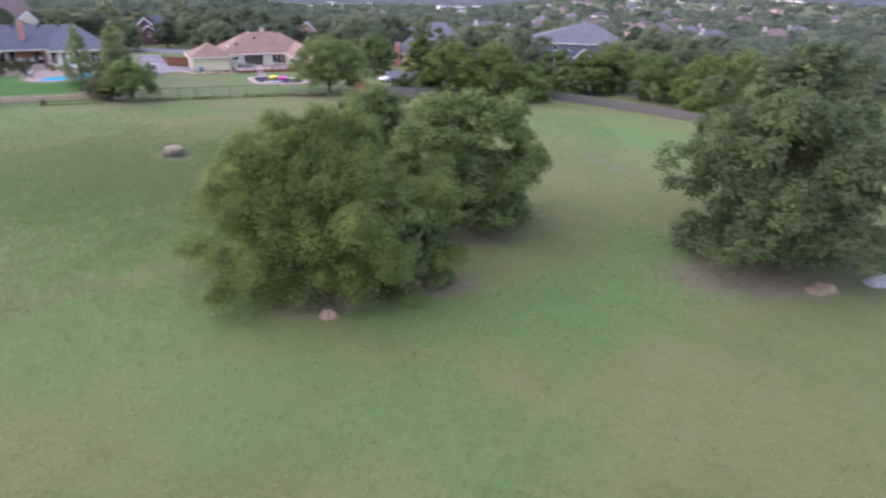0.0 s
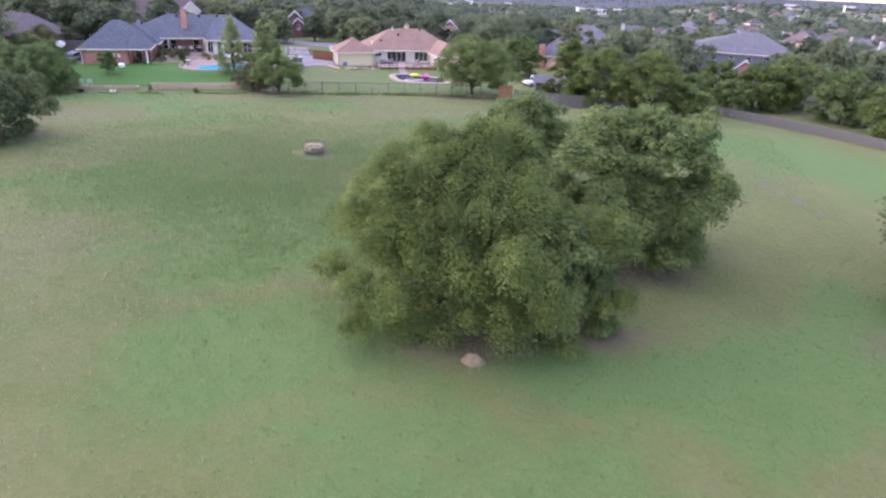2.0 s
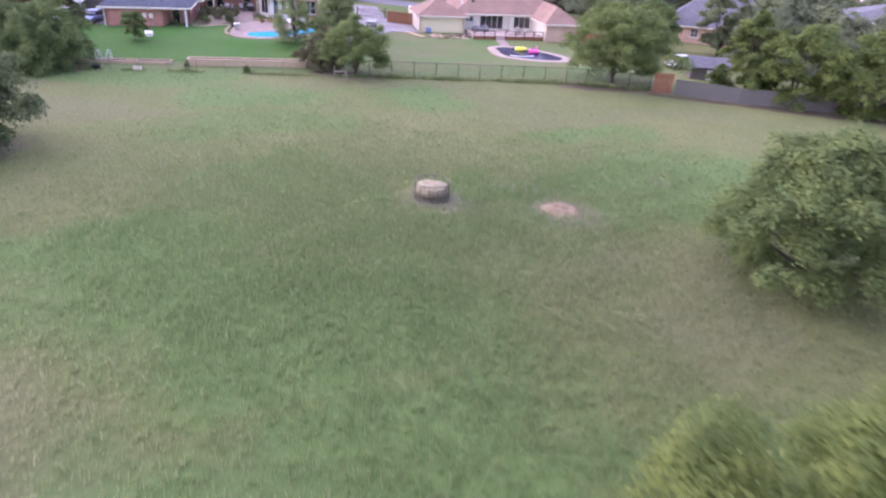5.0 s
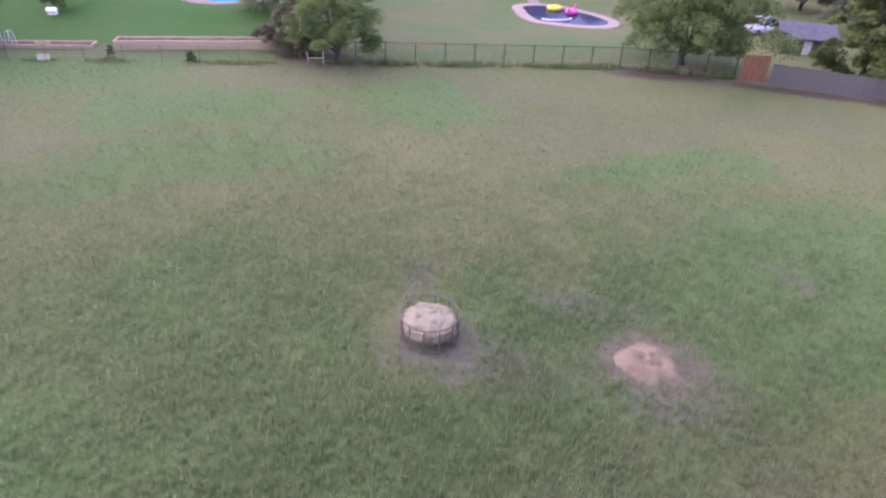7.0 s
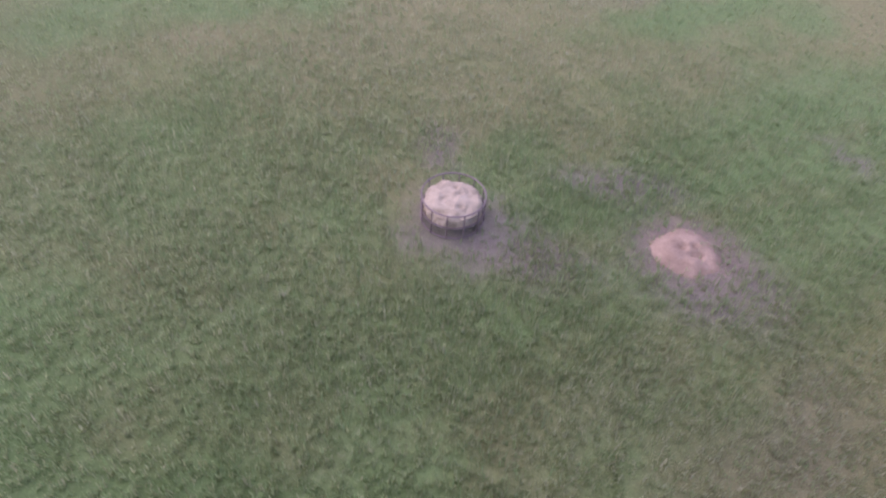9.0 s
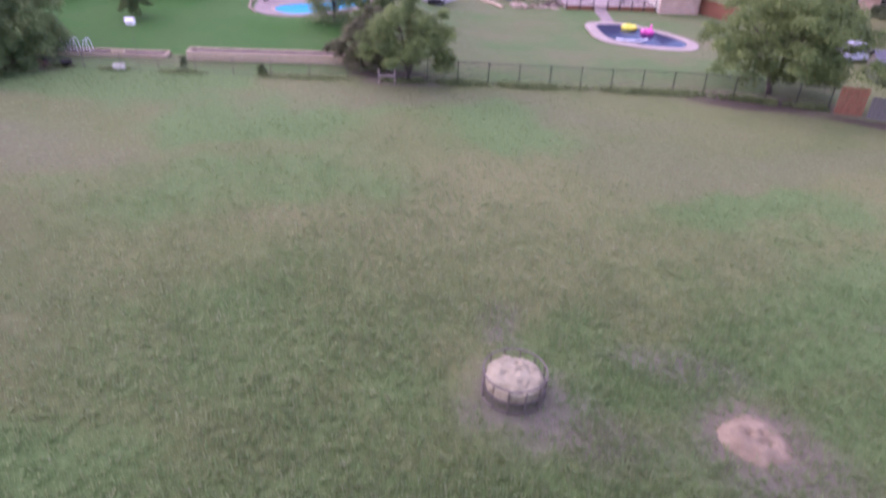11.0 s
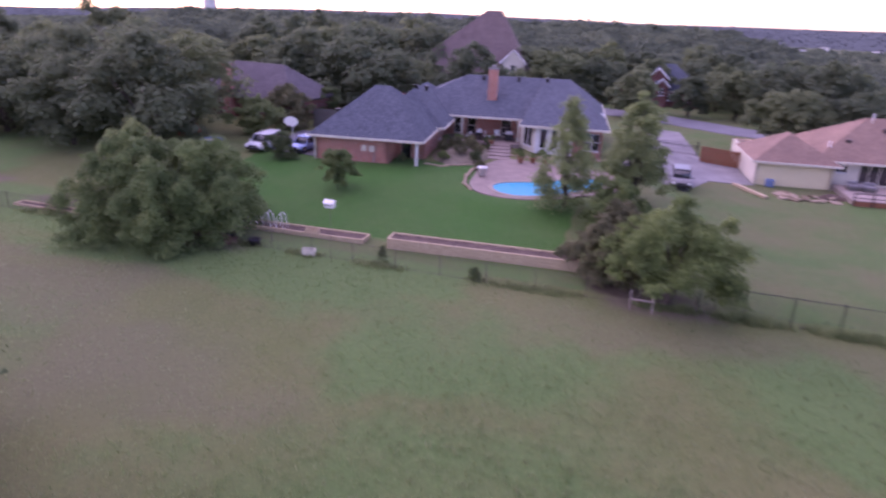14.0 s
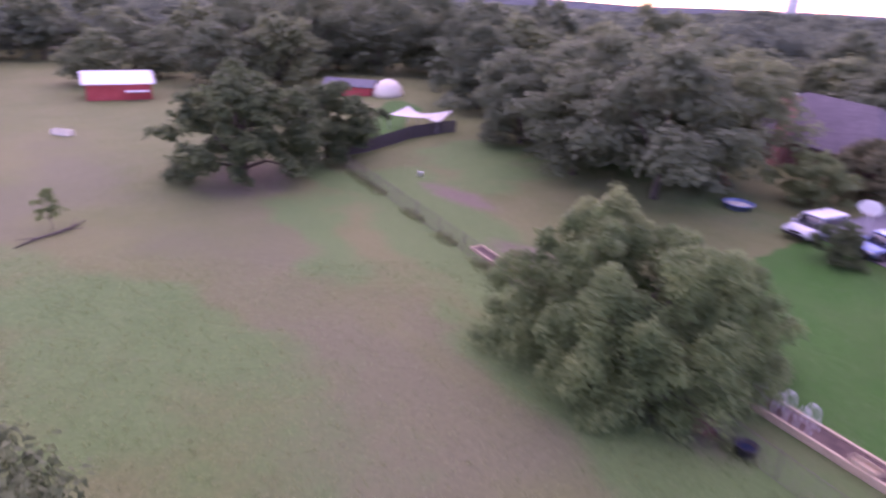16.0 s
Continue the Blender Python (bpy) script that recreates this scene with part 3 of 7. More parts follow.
# ---- trees ----
def crown_mesh(rng, spread, height, base, lobes, leaves, size, lobe=0.3, droop=0.0, cone=0.0, ragged=1.0, messy=0.26):
    """Leaf blades in sprays along uneven boughs: verts, faces, bough ends, bough sizes."""
    leaves, size = leaves * 2, size * 0.74
    ph = rng.uniform(0, 6.28, 6)
    cs, rs = [], []
    for k in range(lobes):
        a = k * 2.39996 + rng.uniform(-0.5, 0.5)
        h = (k + 0.5) / lobes + rng.uniform(-0.06, 0.06)
        ring = math.sqrt(max(0.0, 1 - (2 * h - 0.75) ** 2 / 1.6)) if not cone else max(0.02, 1 - h) ** cone
        wob = 1 + ragged * (0.13 * math.sin(2 * a + ph[0] + 2 * h) + 0.10 * math.sin(3 * a + ph[1] - 3 * h) + 0.08 * math.sin(5 * a + ph[2] + 4 * h))
        r = ring * wob * (rng.uniform(0.3, 0.8) if k % 3 else rng.uniform(0.68, 0.92))
        rad = lobe * rng.uniform(0.62, 1.15) * (1 - 0.35 * h if cone else 1)
        if k % 6 == 3:
            r, rad = r * 1.08, rad * 0.8
        top = (0.03 + 0.85 * h) * (1 + 0.09 * ragged * math.sin(2 * a + ph[3]) * h)
        cs.append((math.cos(a) * r * spread, math.sin(a) * r * spread, base + (height - base) * top - droop * r * r * spread * 0.25))
        rs.append(rad * spread)
    cs, rs = np.array(cs), np.array(rs)
    # sprays round each bough end
    sub = 7
    d = rng.normal(size=(lobes, sub, 3))
    d /= np.linalg.norm(d, axis=2)[..., None]
    d[..., 2] = np.where(d[..., 2] < -0.6, -d[..., 2], d[..., 2])
    sc = (cs[:, None] + d * (rs[:, None] * rng.uniform(0.3, 0.85, (lobes, sub)))[..., None] * (1, 1, 0.75)).reshape(-1, 3)
    sr = (rs[:, None] * rng.uniform(0.34, 0.68, (lobes, sub))).reshape(-1)
    pick = rng.choice(len(sc), leaves, p=sr ** 2 / (sr ** 2).sum())
    d = rng.normal(size=(leaves, 3))
    d /= np.linalg.norm(d, axis=1)[:, None]
    d[:, 2] = np.where(d[:, 2] < -0.35, -d[:, 2], d[:, 2])
    rad = sr[pick] * (1 - 0.6 * rng.random(leaves) ** 1.6) * (1 + 0.5 * (rng.random(leaves) < 0.08))
    p = sc[pick] + d * rad[:, None] * (1, 1, 0.62)
    out = np.hypot(d[:, 0], d[:, 1])
    p[:, 2] -= (0.25 + droop) * out ** 2 * rad
    keep = p[:, 2] > base * 0.3
    p, d = p[keep], d[keep]
    n = d + rng.normal(size=d.shape) * messy + (0, 0, 0.45)
    n /= np.linalg.norm(n, axis=1)[:, None]
    t = np.cross(n, rng.normal(size=d.shape))
    t /= np.linalg.norm(t, axis=1)[:, None]
    b = np.cross(n, t)
    s = size * rng.uniform(0.55, 1.4, len(p))[:, None]
    blade = np.stack([p - t * s * 0.45 - b * s * 0.4, p - t * s * 0.45 + b * s * 0.4, p + t * s * 0.7 - n * s * 0.2], 1)
    return blade.reshape(-1, 3), np.arange(len(p) * 3).reshape(-1, 3), cs, rs


def trunk_bm(rng, cs, rs, base, girth, limbs=9, lean=(0, 0), forks=1):
    bm = bmesh.new()
    top = float(cs[:, 2].mean())
    for k in range(forks):
        a = rng.uniform(0, 6.28)
        off = Vector((math.cos(a), math.sin(a), 0)) * (girth * 1.3 if forks > 1 else 0)
        head = Vector((lean[0], lean[1], 0)) + off * 4
        pts = [off + Vector((0, 0, -0.15)), off * 1.1 + Vector((0, 0, 0.3)), off * 2 + head * 0.4 + Vector((0.05, 0, top * 0.45)), off * 2 + head + Vector((0, 0, top))]
        tube(bm, pts, [girth * 1.5, girth, girth * 0.8, girth * 0.35], 10)
    for k in rng.choice(len(cs), min(limbs, len(cs)), replace=False):
        c = Vector(cs[k])
        z0 = min(max(base * rng.uniform(0.5, 1.2), 0.6), max(c.z - 0.3, 0.6))
        st = Vector((lean[0] * 0.4, lean[1] * 0.4, z0))
        mid = st.lerp(c, 0.5) + Vector((0, 0, 0.12 * (c - st).length))
        tube(bm, [st, mid, c], [girth * 0.5, girth * 0.3, girth * 0.08], 6)
    return bm


def tree(name, seed, x, y, spread, height, base, leafmat, label, lobes=40, leaves=9000, size=0.32, girth=0.22, limbs=10, lobe=0.3, droop=0.0, cone=0.0, forks=1, turn=0.0, group="", stretch=(1, 1), ragged=1.0):
    rng = np.random.default_rng(seed)
    v, f, cs, rs = crown_mesh(rng, spread, height, base, lobes, leaves, size, lobe, droop=droop, cone=cone, ragged=ragged, messy=0.38)
    t = thing(name, label, "tree", on_ground(x, y, turn), group)
    crown = raw("crown", v, f, leafmat, t)
    crown.scale = (stretch[0], stretch[1], 1)
    part("trunk", trunk_bm(rng, cs, rs, base, girth, limbs, forks=forks), M_BARK, t, flat=False)
    return t


tree("elm_tree", 11, -7.6, 37.0, 7.9, 10.8, 0.8, M_LEAF_A, "large bright green elm with low drooping branches on the meadow", 96, 185000, 0.138, 0.3, 24, 0.25, droop=0.5, forks=2)
MEADOW = "trees on the meadow"
tree("wood_tree", 35, -24.0, 197.0, 6.5, 9.5, 0.6, M_LEAF_WOOD, "round dark tree standing among the far houses", 40, 6000, 0.5, 0.3, 8, 0.3)
tree("wood_tree", 36, -30.5, 203.0, 6.0, 9.0, 0.6, M_LEAF_WOOD, "round dark tree standing among the far houses", 40, 6000, 0.5, 0.3, 8, 0.3)
tree("hackberry_tree", 12, -2.4, 36.2, 3.2, 7.2, 0.6, M_LEAF_C, "dark green hackberry crowded against the large elm", 34, 16000, 0.26, 0.22, 10, 0.3, droop=0.3)
tree("oak_tree", 13, 1.6, 48.4, 6.3, 10.5, 0.7, M_LEAF_C, "broad dense green oak standing on bare soil", 70, 52000, 0.22, 0.3, 14, 0.29, group=MEADOW)
tree("hackberry_tree", 14, -7.6, 62.6, 6.0, 8.0, 0.3, M_LEAF_C, "leafy hackberry with an open ragged top", 54, 36000, 0.2, 0.24, 10, 0.29, group=MEADOW, ragged=0.6)
tree("oak_tree", 15, 23.6, 44.4, 8.3, 11.8, 0.2, M_LEAF_B, "very large dark oak over bare red soil", 76, 46000, 0.27, 0.42, 16, 0.26, forks=2, group=MEADOW)
tree("oak_tree", 16, 27.5, 52.5, 7.6, 15.2, 1.6, M_LEAF_B, "large oak behind the dark one", 50, 14000, 0.42, 0.35, 10, 0.27, group=MEADOW)
tree("oak_tree", 17, -64.1, 58.1, 7.2, 8.2, 0.5, M_LEAF_B, "dark round oak with low branches at the meadow's side", 60, 30000, 0.28, 0.32, 12, 0.3, group=MEADOW, ragged=0.5)
tree("oak_tree", 18, -109.5, 59.5, 6.8, 8.4, 0.8, M_LEAF_B, "spreading dark oak at the far fence corner", 50, 12000, 0.42, 0.35, 12, 0.27, group=MEADOW)
tree("oak_tree", 19, -116.0, 66.0, 5.2, 6.4, 0.8, M_LEAF_B, "dark oak beside the board fence", 40, 12000, 0.36, 0.3, 10, 0.28, group=MEADOW)
tree("young_tree", 20, -96.3, 49.9, 0.85, 2.8, 0.7, M_LEAF_C, "thin young tree alone in the meadow", 16, 1500, 0.11, 0.04, 5, 0.6, ragged=0.4)
tree("willow_tree", 21, -80.3, 82.2, 6.7, 7.0, 0.6, M_LEAF_G, "wide bushy grey-green tree over the fence", 150, 76000, 0.17, 0.18, 18, 0.25, droop=0.4, cone=0.1, forks=4, ragged=0.6)
bushy = bpy.data.objects["willow_tree"]
v_, f_, _, _ = crown_mesh(np.random.default_rng(41), 2.6, 7.3, 3.9, 24, 6500, 0.17, 0.34, droop=0.4)
creeper = raw("creeper", v_ + np.array((-3.2, -0.6, 0.0)), f_, M_LEAF_D, bushy, "bright yellow-green creeper over the crown")
tree("fence_tree", 22, -49.0, 95.7, 4.7, 6.0, 1.1, M_LEAF_C, "leaning light green tree growing through the fence", 52, 26000, 0.165, 0.11, 14, 0.26, forks=4, stretch=(1.0, 0.9), ragged=1.3)
tree("fence_tree", 23, -53.6, 96.8, 3.0, 3.8, 0.1, M_LEAF_E, "scrubby olive undergrowth tree beside the fence", 26, 9000, 0.2, 0.08, 8, 0.32, forks=2)
tree("pecan_tree", 24, -21.8, 107.4, 6.8, 8.7, 1.4, M_LEAF_C, "round bright green pecan on mulch by the fence", 70, 46000, 0.19, 0.22, 12, 0.27, forks=2, ragged=0.8)
tree("cypress_tree", 25, -61.9, 105.5, 3.4, 9.4, 0.3, M_LEAF_D, "feathery pale green cypress beside the blue pool", 80, 10000, 0.18, 0.12, 16, 0.34, droop=0.3, cone=0.7, ragged=0.6)
tree("cypress_tree", 26, -58.6, 110.8, 3.0, 9.2, 1.4, M_LEAF_D, "upright bright green tree beside the drive", 50, 12000, 0.2, 0.15, 12, 0.45, cone=0.4, ragged=0.5)
tree("bush", 27, -79.0, 96.6, 1.75, 3.6, 0.9, M_LEAF_C, "small open round tree on the lawn", 30, 8000, 0.16, 0.05, 8, 0.36)
tree("bush", 28, -90.2, 99.2, 1.6, 2.6, 0.1, M_LEAF_B, "clipped dark green bush in front of the parked cars", 26, 6000, 0.15, 0.06, 6, 0.38)
tree("shrub_tree", 29, -101.5, 104.6, 3.0, 4.2, 0.4, M_LEAF_D, "pale flowering shrub tree behind the parked van", 36, 9000, 0.24, 0.1, 8, 0.3)
tree("shrub_tree", 30, -103.2, 110.0, 3.6, 4.8, 0.4, M_LEAF_E, "russet shrub tree between the two houses", 36, 9000, 0.26, 0.12, 8, 0.3)

tree("shrub_tree", 34, -106.5, 119.0, 2.8, 4.0, 0.2, M_LEAF_B, "dark round shrub tree beside the garage wall", 30, 6000, 0.22, 0.1, 8, 0.32)
tree("shrub_tree", 31, -57.0, 104.5, 2.3, 4.6, 0.2, M_LEAF_C, "dense dark shrub tree between the pool and the fence", 36, 9000, 0.2, 0.1, 8, 0.34)
tree("shrub_tree", 32, -54.6, 100.4, 2.2, 4.0, 0.2, M_LEAF_E, "brownish shrub tree behind the planting bed's end", 36, 9000, 0.2, 0.1, 8, 0.34)

STREET = "trees along the street"
for k, (x, y, s, h) in enumerate([(-77.0, 171.0, 3.0, 6.8), (-86.6, 171.5, 2.8, 7.2), (-70.5, 174.5, 5.0, 7.6), (-64.5, 178, 5.2, 8.0), (-96.5, 174, 5.0, 8.0), (-102, 168, 5.4, 8.4), (-57.5, 153.5, 5.0, 7.6), (-50.5, 158.0, 5.2, 7.4), (-29.1, 168, 8.2, 8.6), (-23.0, 158, 4.6, 6.4),
                               (-36, 184, 5.4, 7.6), (-26, 178, 5.6, 8.0), (-89.5, 184, 4.5, 8.2), (-57, 186, 5.4, 8.2), (-44, 158.5, 3.6, 5.5), (-98.9, 141.0, 5.6, 10.6), (-105.5, 131.0, 4.6, 9.2), (-8.8, 145.0, 4.2, 12.0)]):
    tree("street_tree", 120 + k, x, y, s, h, 1.0, M_LEAF_WOOD, "dark full-crowned tree shading the street", 34, 5500, 0.5, 0.25, 8, 0.36, group=STREET)

# hedge row along the far right side of the meadow
ROW = "trees along the side fence"
for k, (x, y, s, h, mt) in enumerate([(-7.4, 111.0, 3.5, 9.4, M_LEAF_A), (-2.6, 108.6, 5.4, 8.8, M_LEAF_A), (4.6, 108.4, 5.4, 8.6, M_LEAF_A), (10.5, 109.4, 3.8, 5.6, M_LEAF_C), (23, 122, 5.0, 7.4, M_LEAF_A),
                                       (33, 116, 5.2, 8.0, M_LEAF_C), (38, 106, 5.4, 9.0, M_LEAF_A), (46, 112, 6, 9.6, M_LEAF_C), (52, 100, 6.2, 10, M_LEAF_B), (17, 117, 3.6, 4.6, M_LEAF_C), (-19.5, 141, 5.0, 8.0, M_LEAF_C), (15.8, 123, 4.4, 7.6, M_LEAF_C), (26.5, 126, 5.0, 8.4, M_LEAF_A)]):
    tree("hedge_tree", 60 + k, x, y, s, h, 0.15, mt, "leafy fence-row tree with low branches", 54, 12000, 0.31, 0.2, 8, 0.3, group=ROW, ragged=0.7)

# patterns of wood trees, fine ones for the nearest, then copies
WOODS = "trees of the surrounding woods"
kinds = []
for k in range(11):
    rng_k = np.random.default_rng(200 + k)
    count_, size_ = ((4800, 0.42), (1900, 0.72), (1200, 0.92))[0 if k < 4 else 1 if k < 8 else 2]
    v_, f_, cs_, rs_ = crown_mesh(rng_k, 4.6 + 0.35 * (k % 4), 8.2 + 0.55 * (k % 5), 1.2, 30, count_, size_, 0.4, messy=0.22)
    t_ = thing("wood_tree", "dense dark green tree of the neighbourhood woods", "tree", pose(0, 0, 0), WOODS)
    raw("crown", v_, f_, M_LEAF_WOOD, t_)
    part("trunk", trunk_bm(rng_k, cs_, rs_, 1.4, 0.25, 5), M_BARK, t_, flat=False)
    kinds.append([t_, False])
rng = np.random.default_rng(5)
CLEAR = []          # x, y, radius kept free of wood trees


def keep_clear(*rows):
    CLEAR.extend(rows)


tree("wood_tree", 37, -140.5, 106.5, 5.6, 13.4, 1.2, M_LEAF_WOOD, "tall dark tree rising over the woods", 40, 5000, 0.5, 0.3, 8, 0.3, group=WOODS)
for k, (x, y, s, h) in enumerate([(-169, 59, 8.5, 14.6), (-173, 70, 9.0, 15.2), (-167, 80, 8.0, 13.8), (-164, 51, 7.5, 13.2), (-159, 87, 7.0, 12.4), (-120.0, 85.0, 6.8, 8.8), (-137, 83, 6.5, 9.6)]):
    tree("wood_tree", 38 + k, x, y, s, h, 0.8, M_LEAF_WOOD, "tall full-crowned oak behind the neighbour's lawn", 46, 6500, 0.46, 0.35, 8, 0.3, group=WOODS)
keep_clear((-98.9, 141, 5), (-105.5, 131, 5), (-85, 172, 9), (-75, 115, 34), (-45, 140, 30), (-84, 182, 7), (-51.8, 205, 10), (31, 190, 14), (26, 176, 8), (-114, 158, 16), (-115, 112, 12), (-137, 40, 12), (-150, 70, 12), (-130, 80, 11), (-125, 30, 18), (-140, 72, 11), (-155, 69, 10),
           (-17, 205, 12), (-75, 172, 10), (-92, 160, 9), (-60, 167, 10), (-40, 172, 8), (-160, 20, 14), (-88, 172, 7), (-10, 124, 9), (-25, 160, 12), (-8, 150, 8), (-35, 168, 9), (-14, 186, 9), (-8, 170, 13), (-12, 150, 9), (-13, 140, 8), (17, 136, 8), (20, 148, 9), (24, 160, 9), (28, 174, 10), (31, 200, 14))
FAR_HOMES = []
for k in range(34):
    a_, d_ = radians(rng.uniform(60, 84)), 330 + 36 * k + rng.uniform(-30, 30)
    FAR_HOMES.append((-45 + d_ * math.cos(a_), 60 + d_ * math.sin(a_), rng.uniform(-40, 40)))
for hx, hy, _ in FAR_HOMES:
    d_ = math.hypot(hx, hy)
    keep_clear((hx - 4 * hx / d_, hy - 12 * hy / d_, 15))


def free(x, y):
    return all((x - a) ** 2 + (y - b) ** 2 > r * r for a, b, r in CLEAR)


used = []


def scatter(count, u0, u1, v0, v1, gap):
    out = []
    for _ in range(count * 14):
        if len(out) >= count:
            break
        u, v = rng.uniform(u0, u1), rng.uniform(v0, v1)
        x, y = to_world(FENCE, u, v)
        if free(x, y) and all((x - a) ** 2 + (y - b) ** 2 > gap * gap for a, b in used):
            used.append((x, y))
            out.append((x, y))
    return out


spots = scatter(130, -75, 130, 72, 130, 6.4) + scatter(26, -90, -46, 36, 68, 7.5) + scatter(34, -150, -62, 12, 60, 7.5) + scatter(50, -190, -112, -70, 40, 7.5) + scatter(26, 52, 130, 4, 66, 7.5) + scatter(10, -66, -52, 14, 36, 6.5)
spots += [(-108, 138), (-98, 149), (-112, 146), (-113, 133), (-92, 144), (-118, 148), (-121, 124), (-106, 151), (-115.5, 89.5), (-118, 96), (-121, 86), (-112.5, 100)]
for k, (x, y) in enumerate(spots):
    u_, v_ = to_local(FENCE, x, y)
    low = float(smooth(-58, -35, u_))
    s = rng.uniform(0.95, 1.35) * (1 - 0.22 * low) * (0.84 if u_ < -100 and v_ < 45 else 1) * (0.8 if k >= len(spots) - 12 else 1)
    m_ = on_ground(x, y, rng.uniform(0, 360))
    away = min(math.hypot(x + 48, y - 67), math.hypot(x + 27, y - 50), math.hypot(x - 1, y))
    pick = (0 if away < 85 else 4 if away < 135 else 8) + k % (4 if away < 135 else 3)
    if kinds[pick][1]:
        c = copy_thing(kinds[pick][0], m_)
    else:
        c = kinds[pick][0]
        c.matrix_basis = m_
        kinds[pick][1] = True
    c.scale = (s * 1.05, s * 1.05, s * rng.uniform(0.85, 1.05))


def far_woods():
    """Crowns of the woods beyond, as clumps of leaf blades in one mesh."""
    vs, tones = [], []
    bands = ((125, 210, 900, 190, 1.05, 4.8), (205, 420, 2200, 72, 1.9, 5.2), (400, 1000, 4000, 27, 3.7, 6.5), (900, 2300, 3800, 11, 7.5, 9.0))
    for lo, hi, count, leaves, size, rad in bands:
        leaves, size = leaves * 2, size * 0.74
        r = np.sqrt(rng.uniform(lo ** 2, hi ** 2, count))
        a = np.radians(rng.uniform(12, 218, count))
        x, y = -45 + r * np.cos(a), 60 + r * np.sin(a)
        u, v = to_local(FENCE, x, y)
        ok = ((v > 128) | (u < -150) | (u > 125)) & (y > -60)
        ok &= np.array([free(p, q) for p, q in zip(x, y)])
        x, y = x[ok], y[ok]
        z = gz(x, y)
        k = len(x)
        tones.append(np.repeat(rng.random(k), leaves * 3))
        R = rad * rng.uniform(0.65, 1.3, k)
        H = (7.5 if rad < 6 else 9) * rng.uniform(0.75, 1.2, k)
        d = rng.normal(size=(k, leaves, 3))
        d /= np.linalg.norm(d, axis=2)[..., None]
        d[..., 2] = np.abs(d[..., 2])
        lump = 1 + 0.22 * np.sin(d[..., 0] * 6 + x[:, None]) * np.cos(d[..., 1] * 5 + y[:, None])
        p = d * (R[:, None] * lump * (1 - 0.35 * rng.random((k, leaves)) ** 2))[..., None]
        p[..., 2] = p[..., 2] * 0.62 + (H * 0.52)[:, None]
        low = rng.random((k, leaves)) < 0.22
        p[..., 2] = np.where(low, p[..., 2] * rng.uniform(0.2, 0.9, (k, leaves)), p[..., 2])
        p += np.stack([x, y, z], -1)[:, None]
        p, d = p.reshape(-1, 3), d.reshape(-1, 3)
        nn = d + rng.normal(size=d.shape) * 0.28 + (0, 0, 0.25)
        nn /= np.linalg.norm(nn, axis=1)[:, None]
        t = np.cross(nn, rng.normal(size=d.shape))
        t /= np.linalg.norm(t, axis=1)[:, None]
        b = np.cross(nn, t)
        s = size * rng.uniform(0.6, 1.3, len(p))[:, None]
        vs.append(np.stack([p - t * s * 0.5 - b * s * 0.45, p - t * s * 0.5 + b * s * 0.45, p + t * s * 0.7 - nn * s * 0.15], 1).reshape(-1, 3))
    v = np.concatenate(vs)
    ob = raw("far_woods", v, np.arange(len(v)).reshape(-1, 3), M_LEAF_FAR)
    ob.data.attributes.new("tone", "FLOAT", "POINT").data.foreach_set("value", np.concatenate(tones).astype(np.float32))
    return tagged(ob, "continuous dark green woods reaching to the distant hills", "woods", kind="stuff")


far_woods()


def hills():
    """Low wooded ridge at the horizon."""
    a = np.radians(np.linspace(0, 235, 160))
    top = -59 + 4 * np.sin(a * 3.1 + 0.6) + 4 * np.sin(a * 9) + 1.2 * np.sin(a * 31) + 14 * smooth(2.1, 1.7, a) - 22 * smooth(2.55, 2.8, a)
    vs, rows = [], ((2900, -170), (3300, -0.4), (3600, 0.0), (4100, -90))
    for r, z in rows:
        zz = top + z if z > -50 else np.full_like(a, -160.0)
        if z == -0.4:
            zz = top - 26
        vs.append(np.stack([-45 + r * np.cos(a), 60 + r * np.sin(a), zz], -1))
    v = np.concatenate(vs)
    n = len(a)
    i = np.arange(n * 4).reshape(4, n)
    f = np.stack([i[:-1, :-1], i[:-1, 1:], i[1:, 1:], i[1:, :-1]], -1).reshape(-1, 4)
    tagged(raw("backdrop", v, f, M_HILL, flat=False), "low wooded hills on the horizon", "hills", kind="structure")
    # clumps of trees that roughen the slope and its skyline
    g = np.random.default_rng(91)
    k = 9000
    q = g.random(k) ** 0.7
    aa = np.radians(g.uniform(2, 233, k))
    crest = np.interp(aa, a, top)
    r = np.where(q < 0.6, 3080 + q / 0.6 * 220, 3300 + (q - 0.6) / 0.4 * 300)
    slope = -160 + (crest - 26 + 160) * np.clip((r - 2900) / 400, 0, 1)
    z = np.where(r < 3300, slope, crest - 26 + 26 * (r - 3300) / 300)
    c = np.stack([-45 + r * np.cos(aa), 60 + r * np.sin(aa), z], -1)
    vs = []
    for b in range(4):
        nn = g.normal(size=(k, 3))
        nn[:, 2] = np.abs(nn[:, 2]) * 0.8
        nn /= np.linalg.norm(nn, axis=1)[:, None]
        t = np.cross(nn, g.normal(size=(k, 3)))
        t /= np.linalg.norm(t, axis=1)[:, None]
        w = np.cross(nn, t)
        s = g.uniform(2.5, 5.5, k)[:, None]
        p = c + nn * s * 0.6
        vs.append(np.stack([p - t * s, p + w * s * 0.6, p + t * s, p - w * s * 0.6], 1))
    v = np.stack(vs, 1).reshape(-1, 3)
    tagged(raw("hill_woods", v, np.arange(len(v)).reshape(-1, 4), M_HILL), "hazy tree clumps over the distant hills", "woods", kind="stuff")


hills()


